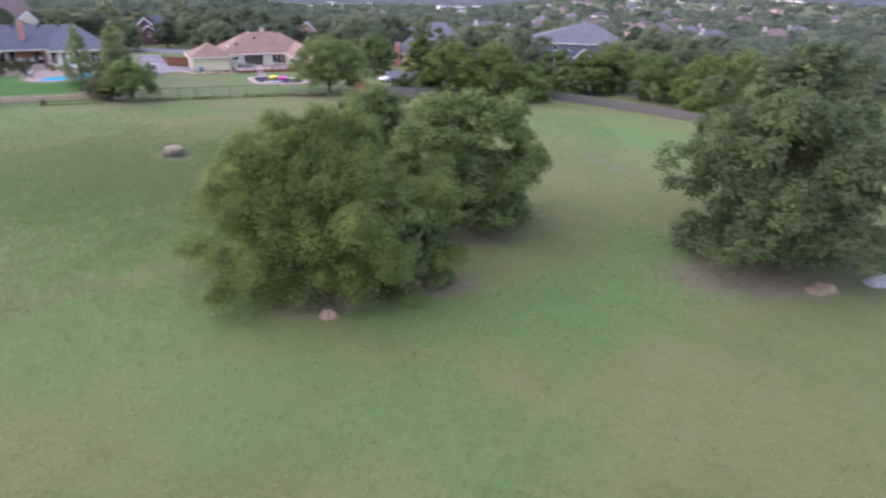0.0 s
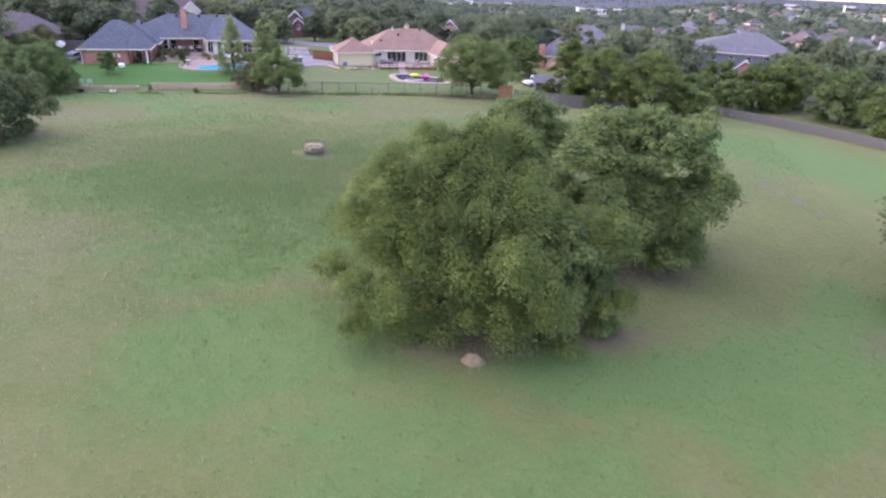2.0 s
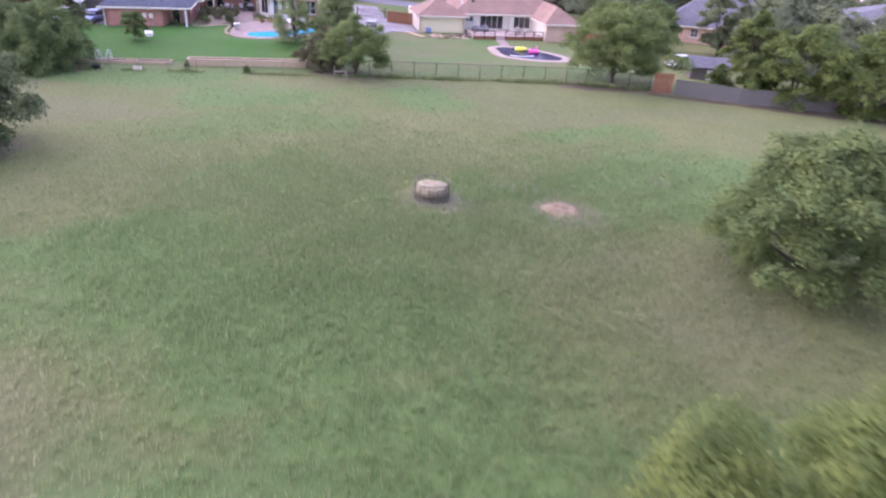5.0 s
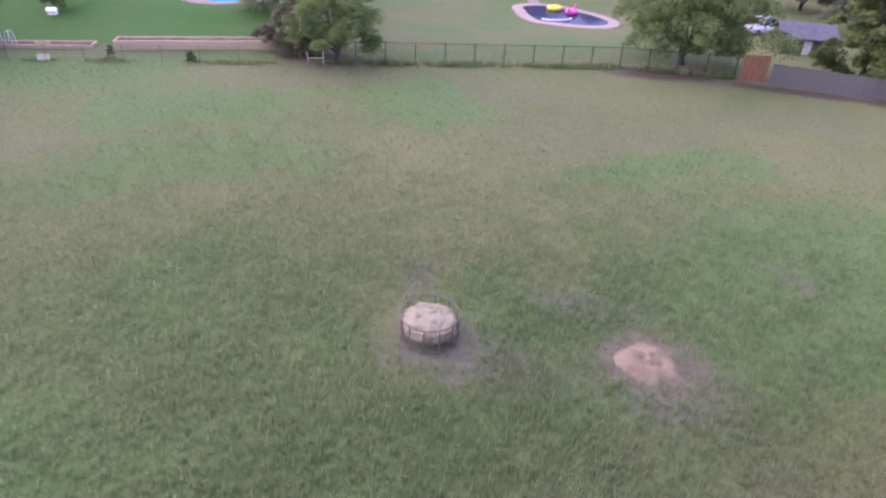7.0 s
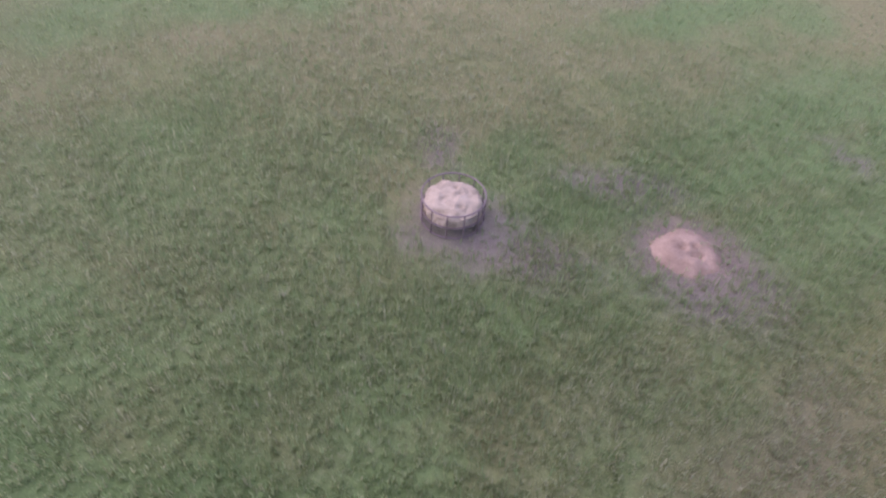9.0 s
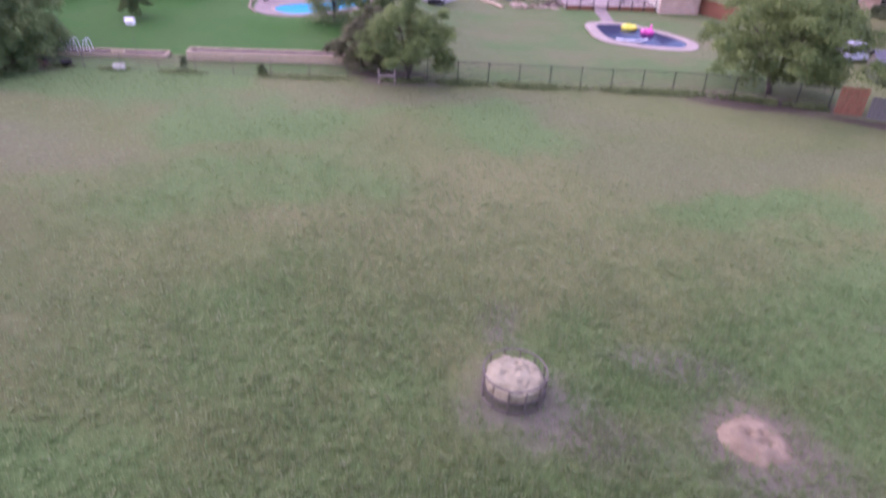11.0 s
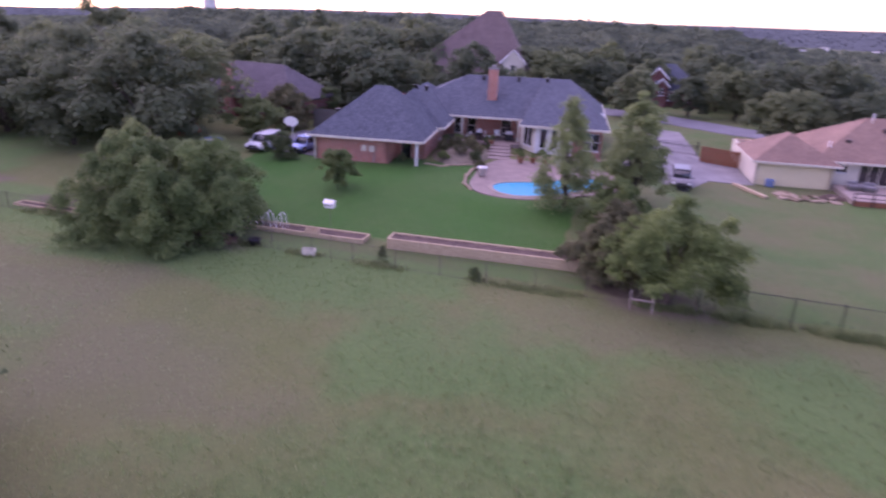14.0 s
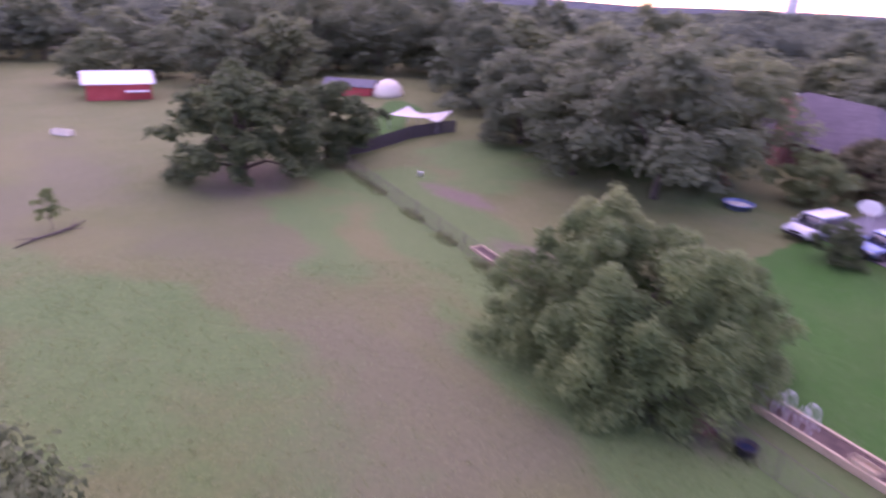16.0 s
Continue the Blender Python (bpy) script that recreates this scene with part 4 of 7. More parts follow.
# ---- houses ----
def wall(parent, a, b, z0, z1, material, openings=(), thick=0.25, name="wall"):
    """An upright wall from a to b (outside on the right of the way), with openings (s0, s1, z0, z1) cut through."""
    a, b = Vector(a), Vector(b)
    d = (b - a)
    length, ang = d.length, math.atan2(d.y, d.x)
    bm = bmesh.new()
    cs = sorted({0.0, length, *(v for o in openings for v in o[:2])})
    hs = sorted({z0, z1, *(min(max(v, z0), z1) for o in openings for v in o[2:])})
    grid = {}

    def vert(i, j, k):
        if (i, j, k) not in grid:
            grid[i, j, k] = bm.verts.new((cs[i], thick * k, hs[j]))
        return grid[i, j, k]

    def solid(i, j):
        if not (0 <= i < len(cs) - 1 and 0 <= j < len(hs) - 1):
            return False
        s, h = (cs[i] + cs[i + 1]) / 2, (hs[j] + hs[j + 1]) / 2
        return not any(o[0] < s < o[1] and o[2] < h < o[3] for o in openings)

    for i in range(len(cs) - 1):
        for j in range(len(hs) - 1):
            if not solid(i, j):
                continue
            q = ((i, j), (i + 1, j), (i + 1, j + 1), (i, j + 1))
            bm.faces.new([vert(*c, 0) for c in q])
            bm.faces.new([vert(*c, 1) for c in reversed(q)])
            for (p, r), (di, dj) in zip(zip(q, q[1:] + q[:1]), ((0, -1), (1, 0), (0, 1), (-1, 0))):
                if not solid(i + di, j + dj):
                    bm.faces.new((vert(*r, 0), vert(*p, 0), vert(*p, 1), vert(*r, 1)))
    w = part(name, bm, material, parent)
    w.matrix_basis = Matrix.Translation((a.x, a.y, 0)) @ Matrix.Rotation(ang, 4, "Z")
    return w


def window(parent, a, b, s0, s1, z0, z1, cols=2, rows=1, trim=None, depth=0.1, name="window", sill=True):
    """A framed window set into an opening of the wall from a to b, with its own panes."""
    a, b = Vector(a), Vector(b)
    ang = math.atan2((b - a).y, (b - a).x)
    m = Matrix.Translation((a.x, a.y, 0)) @ Matrix.Rotation(ang, 4, "Z") @ Matrix.Translation((s0, 0, z0))
    w, h, e = s1 - s0, z1 - z0, 0.07
    bm = bmesh.new()
    box(bm, 0, w, depth - 0.04, depth + 0.06, 0, e)
    box(bm, 0, w, depth - 0.04, depth + 0.06, h - e, h)
    for k in range(cols + 1):
        x = (w - e) * k / cols
        box(bm, x, x + e, depth - 0.045, depth + 0.055, e, h - e)
    for k in range(1, rows):
        z = (h - e) * k / rows
        box(bm, e, w - e, depth - 0.035, depth + 0.04, z, z + e * 0.7)
    fr = part(name, bm, trim or M_WHITE, parent)
    fr.matrix_basis = m
    for k in range(cols):
        x = (w - e) * k / cols
        part("pane", boxed(x + e, x + (w - e) / cols, depth + 0.005, depth + 0.02, e, h - e), M_GLASS, fr)
    if sill:
        part("sill", boxed(-0.06, w + 0.06, -0.05, depth, -0.07, 0.0), trim or M_WHITE, fr)
    return fr


def hip(parent, x0, x1, y0, y1, ze, zr, ridge, material, fascia=None, along="x", label=""):
    """A hipped roof over a rectangle; ridge is (start, end, cross) along x or y."""
    bm = bmesh.new()
    r0, r1, c = ridge
    low = [bm.verts.new(p) for p in ((x0, y0, ze), (x1, y0, ze), (x1, y1, ze), (x0, y1, ze))]
    bot = [bm.verts.new((v.co.x, v.co.y, ze - 0.05)) for v in low]
    if along == "x":
        a, b = bm.verts.new((r0, c, zr)), bm.verts.new((r1, c, zr))
        bm.faces.new((low[0], low[1], b, a)); bm.faces.new((low[1], low[2], b)); bm.faces.new((low[2], low[3], a, b)); bm.faces.new((low[3], low[0], a))
    else:
        a, b = bm.verts.new((c, r0, zr)), bm.verts.new((c, r1, zr))
        bm.faces.new((low[0], low[1], a)); bm.faces.new((low[1], low[2], b, a)); bm.faces.new((low[2], low[3], b)); bm.faces.new((low[3], low[0], a, b))
    bm.faces.new(list(reversed(bot)))
    for k in range(4):
        j = (k + 1) % 4
        bm.faces.new((bot[k], bot[j], low[j], low[k]))
    roof = part("roof", bm, material, parent, label)
    bm = bmesh.new()
    t = 0.06
    for q in ((x0 - t, x1 + t, y0 - t, y0), (x0 - t, x1 + t, y1, y1 + t), (x0 - t, x0, y0, y1), (x1, x1 + t, y0, y1)):
        box(bm, *q, ze - 0.2, ze + 0.015)
    part("fascia", bm, fascia or M_TRIM, roof)
    part("soffit", boxed(x0, x1, y0, y1, ze - 0.16, ze - 0.06), fascia or M_TRIM, roof)
    return roof


def gable(parent, x0, x1, y0, y1, ze, zr, material, wallmat, trim=None, over=0.35):
    """A gabled roof with its ridge along y and a trimmed gable wall at y0."""
    c, th = (x0 + x1) / 2, 0.14
    bm = bmesh.new()
    pr = [(x0 - over, ze - over * (zr - ze) / ((x1 - x0) / 2)), (c, zr), (x1 + over, ze - over * (zr - ze) / ((x1 - x0) / 2))]
    rings = [[bm.verts.new((x, y, z + dz)) for x, z in pr for dz in (0, th)] for y in (y0 - over, y1)]
    for (i, j) in ((0, 2), (2, 4)):
        for k in (0, 1):
            bm.faces.new((rings[0][i + k], rings[0][j + k], rings[1][j + k], rings[1][i + k]))
    for r in rings:
        bm.faces.new((r[0], r[2], r[3], r[1])); bm.faces.new((r[2], r[4], r[5], r[3]))
    for i in (0, 4):
        bm.faces.new((rings[0][i], rings[0][i + 1], rings[1][i + 1], rings[1][i]))
    bmesh.ops.recalc_face_normals(bm, faces=bm.faces[:])
    roof = part("roof", bm, material, parent)
    bm = bmesh.new()
    for k in (0, 1):
        (xa, za), (xb, zb) = pr[k], pr[k + 1]
        vs = [bm.verts.new(p) for y in (y0 - over - 0.05, y0 - over + 0.03) for p in ((xa, y, za - 0.2), (xb, y, zb - 0.2), (xb, y, zb + th + 0.03), (xa, y, za + th + 0.03))]
        for f in ((0, 1, 2, 3), (7, 6, 5, 4), (0, 4, 5, 1), (1, 5, 6, 2), (2, 6, 7, 3), (3, 7, 4, 0)):
            bm.faces.new([vs[i] for i in f])
    bmesh.ops.recalc_face_normals(bm, faces=bm.faces[:])
    part("bargeboard", bm, trim or M_WHITE, roof)
    bm = bmesh.new()
    vs = [bm.verts.new(p) for y in (y0, y0 + 0.2) for p in ((x0, y, ze - 0.1), (x1, y, ze - 0.1), (c, y, zr - 0.02))]
    for f in ((0, 1, 2), (5, 4, 3), (0, 3, 4, 1), (1, 4, 5, 2), (2, 5, 3, 0)):
        bm.faces.new([vs[i] for i in f])
    bmesh.ops.recalc_face_normals(bm, faces=bm.faces[:])
    part("gable_wall", bm, wallmat, parent)
    return roof


def chimney(parent, x, y, z0, z1, w, d, material, flue=True):
    ch = part("chimney", boxed(x - w / 2, x + w / 2, y - d / 2, y + d / 2, z0, z1 - 0.25, bevel=0.02), material, parent)
    bm = bmesh.new()
    box(bm, x - w / 2 - 0.06, x + w / 2 + 0.06, y - d / 2 - 0.06, y + d / 2 + 0.06, z1 - 0.25, z1 - 0.1)
    part("chimney_cap", bm, M_CONC, ch)
    if flue:
        bm = bmesh.new()
        lathe(bm, [(0.16, 0), (0.16, 0.22), (0.24, 0.22), (0.24, 0.28)], 10, (x, y, z1 - 0.1))
        part("flue", bm, M_GALV, ch)
    return ch


def roof_vent(parent, x, y, z):
    bm = bmesh.new()
    box(bm, x - 0.16, x + 0.16, y - 0.16, y + 0.16, z - 0.15, z + 0.32, bevel=0.03)
    box(bm, x - 0.26, x + 0.26, y - 0.26, y + 0.26, z + 0.32, z + 0.4, bevel=0.03)
    part("roof_vent", bm, M_BLACK, parent)


def vent_pipe(parent, x, y, z, h=0.7):
    bm = bmesh.new()
    lathe(bm, [(0.07, -0.2), (0.07, h), (0.12, h), (0.12, h + 0.1)], 8, (x, y, z))
    part("vent_pipe", bm, M_WHITE, parent)


def slate_house():
    h = thing("brick_house", "low red brick house with a slate-blue hipped shingle roof", "house", pose(HOME1[0], HOME1[1], 0, 0, 0, HOME1[2]))
    # garage wing
    wall(h, (0.6, -0.2), (8.0, -0.2), 0.6, 3.55, M_BRICK)
    wall(h, (8.0, -0.2), (8.0, 3.0), 0.6, 3.55, M_BRICK)
    wall(h, (8.0, 3.0), (11.0, 3.0), 0.6, 3.55, M_BRICK, [(0.5, 1.6, 0.95, 3.0)])
    window(h, (8.0, 3.0), (11.0, 3.0), 0.5, 1.6, 0.95, 3.0, 1, 1, M_TRIM, name="door", sill=False)
    op = [(7.5, 8.3, 1.7, 3.3), (9.2, 10.0, 1.7, 3.3)]
    wall(h, (11.0, 3.0), (11.0, 15.0), 0.6, 3.7, M_BRICK, op)
    for s0, s1, z0, z1 in op:
        window(h, (11.0, 3.0), (11.0, 15.0), s0, s1, z0, z1, 1, 2)
    wall(h, (0.6, 24.0), (0.6, -0.2), 0.6, 3.55, M_BRICK, [(20.0, 21.2, 1.5, 2.9)])
    window(h, (0.6, 24.0), (0.6, -0.2), 20.0, 21.2, 1.5, 2.9)
    # porch column, meter boxes, downpipes
    col = part("column", boxed(10.65, 10.92, -0.3, -0.03, 0.95, 3.5, bevel=0.03), M_WHITE, h)
    part("column_base", boxed(10.48, 11.02, -0.42, 0.12, 0.7, 1.05, bevel=0.02), M_TRIM, col)
    for x, z in ((5.3, 2.2), (6.1, 2.15)):
        part("meter_box", boxed(x, x + 0.5, -0.36, -0.2, z, z + 0.6, bevel=0.03), M_TRIM, h)
    bm = bmesh.new()
    tube(bm, [(6.55, -0.28, 0.8), (6.55, -0.28, 2.4)], 0.05, 8)
    part("conduit", bm, M_GALV, h)
    bm = bmesh.new()
    tube(bm, [(0.58, -0.3, 0.8), (0.58, -0.3, 3.45)], 0.1, 8)
    part("downpipe", bm, M_TRIM, h)
    # porch wall with windows and a recessed door
    op = [(0.9, 2.0, 1.7, 3.7), (2.4, 3.5, 1.7, 3.7), (6.4, 7.6, 1.6, 3.7)]
    wall(h, (11.0, 15.4), (19.9, 15.4), 1.0, 4.1, M_BRICK, op)
    for k, (s0, s1, z0, z1) in enumerate(op):
        window(h, (11.0, 15.4), (19.9, 15.4), s0, s1, z0, z1, 1, 2, M_TRIM)
    part("porch_floor", boxed(11.3, 20.0, 11.6, 15.4, 0.8, 1.55, bevel=0.02), M_PAVER, h)
    for x in (13.2, 19.6):
        part("porch_post", boxed(x - 0.1, x + 0.1, 12.9, 13.1, 1.55, 4.0, bevel=0.02), M_TRIM, h)
    # bay with french doors
    wall(h, (19.9, 15.4), (19.9, 12.6), 1.0, 4.1, M_TRIM)
    wall(h, (19.9, 12.6), (21.6, 10.0), 1.0, 4.1, M_TRIM, [(0.6, 2.5, 1.6, 3.75)])
    window(h, (19.9, 12.6), (21.6, 10.0), 0.6, 2.5, 1.6, 3.75, 2, 1)
    op = [(0.5, 1.3, 1.6, 3.75), (1.7, 2.5, 1.6, 3.75), (2.9, 3.7, 1.6, 3.75)]
    wall(h, (21.6, 10.0), (25.6, 10.0), 1.0, 4.1, M_WHITE, op)
    for s0, s1, z0, z1 in op:
        window(h, (21.6, 10.0), (25.6, 10.0), s0, s1, z0, z1, 1, 1, name="french_door", sill=False)
    op = [(1.2, 2.9, 1.7, 3.6)]
    wall(h, (25.6, 10.0), (28.7, 10.0), 1.0, 4.1, M_BRICK, op)
    window(h, (25.6, 10.0), (28.7, 10.0), 1.2, 2.9, 1.7, 3.6, 2, 2)
    wall(h, (28.7, 10.0), (28.7, 28.6), 0.4, 4.1, M_BRICK, [(5, 6.4, 1.8, 3.4)])
    window(h, (28.7, 10.0), (28.7, 28.6), 5, 6.4, 1.8, 3.4)
    wall(h, (28.7, 28.6), (0.6, 28.6), 0.0, 4.1, M_BRICK)
    # roofs
    hip(h, 0.0, 11.6, -0.9, 12.0, 3.6, 7.85, (5.1, 6.7, 5.6), M_SLATE)
    hip(h, 3.4, 12.3, 6.5, 24.0, 3.72, 6.95, (11.0, 19.0, 7.8), M_SLATE, along="y")
    hip(h, 4.6, 29.3, 12.8, 29.4, 4.15, 7.9, (12.6, 24.9, 21.0), M_SLATE)
    hip(h, 19.9, 29.33, 9.2, 29.43, 4.13, 7.93, (21.9, 24.95, 21.0), M_SLATE)
    chimney(h, 16.1, 16.4, 4.5, 9.3, 1.05, 0.85, M_BRICK)
    for x, y, z in ((14.6, 20.0, 7.6), (18.8, 20.0, 7.6), (22.2, 20.0, 7.6), (7.9, 12.4, 6.9), (8.9, 13.4, 6.7), (1.7, 3.7, 5.1)):
        roof_vent(h, x, y, z)
    part("skylight", boxed(26.7, 27.5, 16.6, 18.2, 5.35, 5.5, bevel=0.03), M_WHITE, h).rotation_euler = (0, 0, 0)
    # White panel added for a bright rectangular highlight at the eave; its source is unknown.
    part("skylight", boxed(-0.5, 0.5, -0.55, 0.55, 0.0, 0.12, bevel=0.02), M_WHITE, h, "white panel put at the eave for a bright highlight", m=Matrix.Translation((28.75, 17.9, 4.5)) @ Matrix.Rotation(radians(29), 4, "Y"))
    return h


def rose_house():
    h = thing("ranch_house", "cream ranch house with a rose-brown hipped shingle roof", "house", pose(HOME2[0], HOME2[1], 0, 0, 0, HOME2[2]))
    wall(h, (1.8, -1.7), (9.3, -1.7), -1.1, 1.7, M_CREAM)
    wall(h, (1.8, 6.2), (1.8, -1.7), -1.1, 1.7, M_TRIM)
    wall(h, (9.3, -1.7), (9.3, -0.6), -1.1, 1.7, M_CREAM)
    op = [(0.3, 1.7, 0.8, 1.6), (2.9, 6.9, -0.32, 1.85)]
    wall(h, (9.3, -0.6), (17.2, -0.6), -1.1, 2.04, M_TRIM, op)
    window(h, (9.3, -0.6), (17.2, -0.6), 0.3, 1.7, 0.8, 1.6, 2, 1, M_WHITE)
    window(h, (9.3, -0.6), (17.2, -0.6), 2.9, 6.9, -0.32, 1.85, 4, 1, M_TRIM, name="sliding_door", sill=False)
    wall(h, (17.2, -0.6), (17.2, -1.0), -1.1, 2.04, M_TRIM)
    op = [(0.7, 3.6, -0.1, 1.8)]
    wall(h, (17.2, -1.0), (21.2, -1.0), -1.1, 2.04, M_TRIM, op)
    window(h, (17.2, -1.0), (21.2, -1.0), 0.7, 3.6, -0.1, 1.8, 3, 1, M_TRIM)
    wall(h, (21.2, -1.0), (21.2, -8.5), -1.1, 1.75, M_TRIM)
    wall(h, (21.2, -8.5), (26.3, -8.5), -1.2, 1.7, M_TANBRICK, [(1.8, 2.9, 1.3, 1.6)])
    window(h, (21.2, -8.5), (26.3, -8.5), 1.8, 2.9, 1.3, 1.6, 1, 1, M_TRIM)
    wall(h, (26.3, -8.5), (26.3, 11.0), -1.3, 1.7, M_TANBRICK, [(6, 7.4, 0.1, 1.4)])
    window(h, (26.3, -8.5), (26.3, 11.0), 6, 7.4, 0.1, 1.4)
    wall(h, (26.3, 11.0), (1.8, 11.0), -1.1, 1.7, M_TANBRICK)
    wall(h, (1.8, 11.0), (1.8, 6.2), -1.1, 1.7, M_TRIM)
    part("downpipe", boxed(9.32, 9.42, -1.85, -1.72, -0.9, 1.6), M_TRIM, h)
    hip(h, 7.3, 27.3, -1.35, 11.7, 2.1, 5.95, (13.9, 20.8, 5.0), M_PINK)
    hip(h, 1.2, 9.9, -2.4, 7.0, 1.75, 4.25, (1.6, 2.6, 5.5), M_PINK, along="y")
    hip(h, 20.6, 26.95, -9.15, 8.0, 1.78, 4.1, (-5.4, 6.0, 23.7), M_PINK, along="y")
    chimney(h, 17.6, 5.6, 5.0, 6.85, 0.95, 0.7, M_TANBRICK)
    vent_pipe(h, 14.2, 4.4, 5.5, 0.9)
    vent_pipe(h, 9.2, 0.6, 3.1, 0.6)
    for x, y, z in ((15.2, 3.0, 4.7), (20.2, 4.6, 5.6), (11.2, 1.4, 3.6)):
        roof_vent(h, x, y, z)
    return h


slate_house()
rose_house()


def plain_house(x, y, turn, w, d, storeys, wallmat, roofmat, label, pitch=0.6, gables=(), windows=4, chim=None, dz=0.0, fascia=None, ridge=None):
    """A neighbour's house: hipped roof, windows on each storey, gabled bays, chimney."""
    h = thing("house", label, "house", on_ground(x, y, turn, dz), "houses of the neighbourhood")
    ze = 2.7 * storeys
    op = [((k + 0.5) * w / windows - 0.6, (k + 0.5) * w / windows + 0.6) for k in range(windows)]
    for a, b, cuts in (((0, 0), (w, 0), op), ((w, 0), (w, d), ()), ((w, d), (0, d), ()), ((0, d), (0, 0), ())):
        for st in range(storeys):
            z0, z1 = (-0.6 if st == 0 else 2.7 * st), 2.7 * (st + 1)
            cut = [(s0, s1, 2.7 * st + 0.9, 2.7 * st + 2.2) for s0, s1 in cuts]
            wall(h, a, b, z0, z1, wallmat, cut)
            for s0, s1, q0, q1 in cut:
                window(h, a, b, s0, s1, q0, q1, 2, 2)
    run = min(w, d) / 2
    zr = ze + run * pitch
    if w >= d:
        hip(h, -0.5, w + 0.5, -0.5, d + 0.5, ze + 0.02, zr, ridge or (run, max(run + 0.2, w - run), d / 2), roofmat, fascia)
    else:
        hip(h, -0.5, w + 0.5, -0.5, d + 0.5, ze + 0.02, zr, (run, d - run, w / 2), roofmat, fascia, along="y")
    for gx0, gx1, out, hz, gw in gables:
        wall(h, (gx0, -out), (gx1, -out), -0.6, hz, gw, [((gx1 - gx0) / 2 - 0.5, (gx1 - gx0) / 2 + 0.5, hz - 1.9, hz - 0.6)])
        window(h, (gx0, -out), (gx1, -out), (gx1 - gx0) / 2 - 0.5, (gx1 - gx0) / 2 + 0.5, hz - 1.9, hz - 0.6, 2, 2)
        wall(h, (gx1, -out), (gx1, 0), -0.6, hz, gw)
        wall(h, (gx0, 0), (gx0, -out), -0.6, hz, gw)
        gable(h, gx0, gx1, -out, d / 2, hz, hz + (gx1 - gx0) / 2 * 0.95, roofmat, gw)
    if chim:
        cx, cy, top, cm = chim
        chimney(h, cx, cy, -0.5, top, 1.3, 0.9, cm, False)
    return h


plain_house(-121.0, 107.5, 14, 17, 9, 1, M_DARKBRICK, M_MAUVE, "neighbour's brick house with a grey-brown roof and tall brick chimney", 0.85, chim=(7.25, -0.4, 7.0, M_BRICK), fascia=M_DARKWOOD)
plain_house(-129.0, 157.0, 33, 25, 21, 2, M_TRIM, M_BROWN, "large two-storey cream house with a steep brown roof", 1.16, gables=((19.4, 23.8, 1.5, 8.8, M_TRIM),), windows=6, dz=-2.6, ridge=(15.6, 18.6, 9.0))
plain_house(-94.0, 179.0, 24, 15, 10, 1, M_DARKBRICK, M_SLATE, "red brick house with white gable boards and slate roof", 0.9, gables=((5.4, 8.8, 1.6, 5.2, M_DARKBRICK), (6.8, 9.0, 2.6, 4.0, M_DARKBRICK)))
plain_house(-50.5, 182.0, 14, 12, 9, 1, M_TANBRICK, M_BROWN, "brown-roofed house with stacked white-trimmed gables", 0.9, gables=((3.0, 10.0, 1.2, 3.8, M_TANBRICK), (6.0, 10.5, 2.4, 2.6, M_TANBRICK)), dz=-0.6)
plain_house(12.1, 178.4, -8, 26.5, 15, 2, M_SIDING, M_GREY, "two-storey grey-blue house with a steep hipped roof and brick porch", 0.59, gables=((14.5, 18.5, 1.6, 2.3, M_BRICK),), windows=7, chim=(27.1, 4, 8.6, M_TANBRICK), dz=-0.5, ridge=(15.6, 18.4, 7.5))
plain_house(-18.0, 158.0, -5, 18.5, 15, 1, M_TANBRICK, M_GREY, "grey-roofed brick house with a brick chimney behind the fence-row trees", 0.86, chim=(1.3, -0.5, 5.2, M_BRICK), windows=5)
plain_house(-16.0, 190.0, -20, 10, 9, 1, M_STONEWALL, M_GREY, "small grey-roofed house among the trees", 0.7)
plain_house(-172.0, 170.0, 40, 22, 9, 1, M_STONEWALL, M_BROWN, "low pale house behind the oaks", 0.5, windows=7)
plain_house(-30.0, 219.0, 5, 16, 11, 1, M_STONEWALL, M_GREY, "grey-roofed house with a tall white chimney among trees", 0.7, chim=(5.6, 3.0, 9.0, M_WHITE), dz=-1.0)
ROOFS = ((-2, 262, 10, M_GREY, M_STONEWALL), (16, 270, -15, M_GREY, M_TRIM), (78, 340, 10, M_GREY, M_TRIM), (60, 372, 30, M_BROWN, M_STONEWALL), (100, 360, -10, M_GREY, M_WHITE), (85, 270, 5, M_GREY, M_STONEWALL),
         (118, 300, -20, M_BROWN, M_TRIM), (34, 402, 0, M_BROWN, M_TRIM), (-15, 428, 10, M_BROWN, M_WHITE), (130, 420, 15, M_BROWN, M_TRIM), (150, 350, -15, M_GREY, M_TRIM), (70, 480, 0, M_PINK, M_TRIM), (20, 500, 20, M_BROWN, M_STONEWALL), (105, 520, 8, M_PINK, M_TRIM))
for x, y, a, rm, wm_ in ROOFS:
    plain_house(x, y, a, 15, 11, 2, wm_, rm, "pale two-storey house rising out of the distant woods", 0.8, windows=4, chim=(3, 4, 10.5, M_STONEWALL), dz=-0.8, gables=((8, 13, 1.5, 5.0, wm_),))

for k, (x, y, a) in enumerate(FAR_HOMES):
    plain_house(x, y, a, 16, 12, 2, (M_STONEWALL, M_TRIM, M_TANBRICK)[k % 3], (M_GREY, M_MAUVE, M_BROWN)[k % 3], "two-storey house on the distant wooded slope", 0.8, windows=3, dz=0.3)

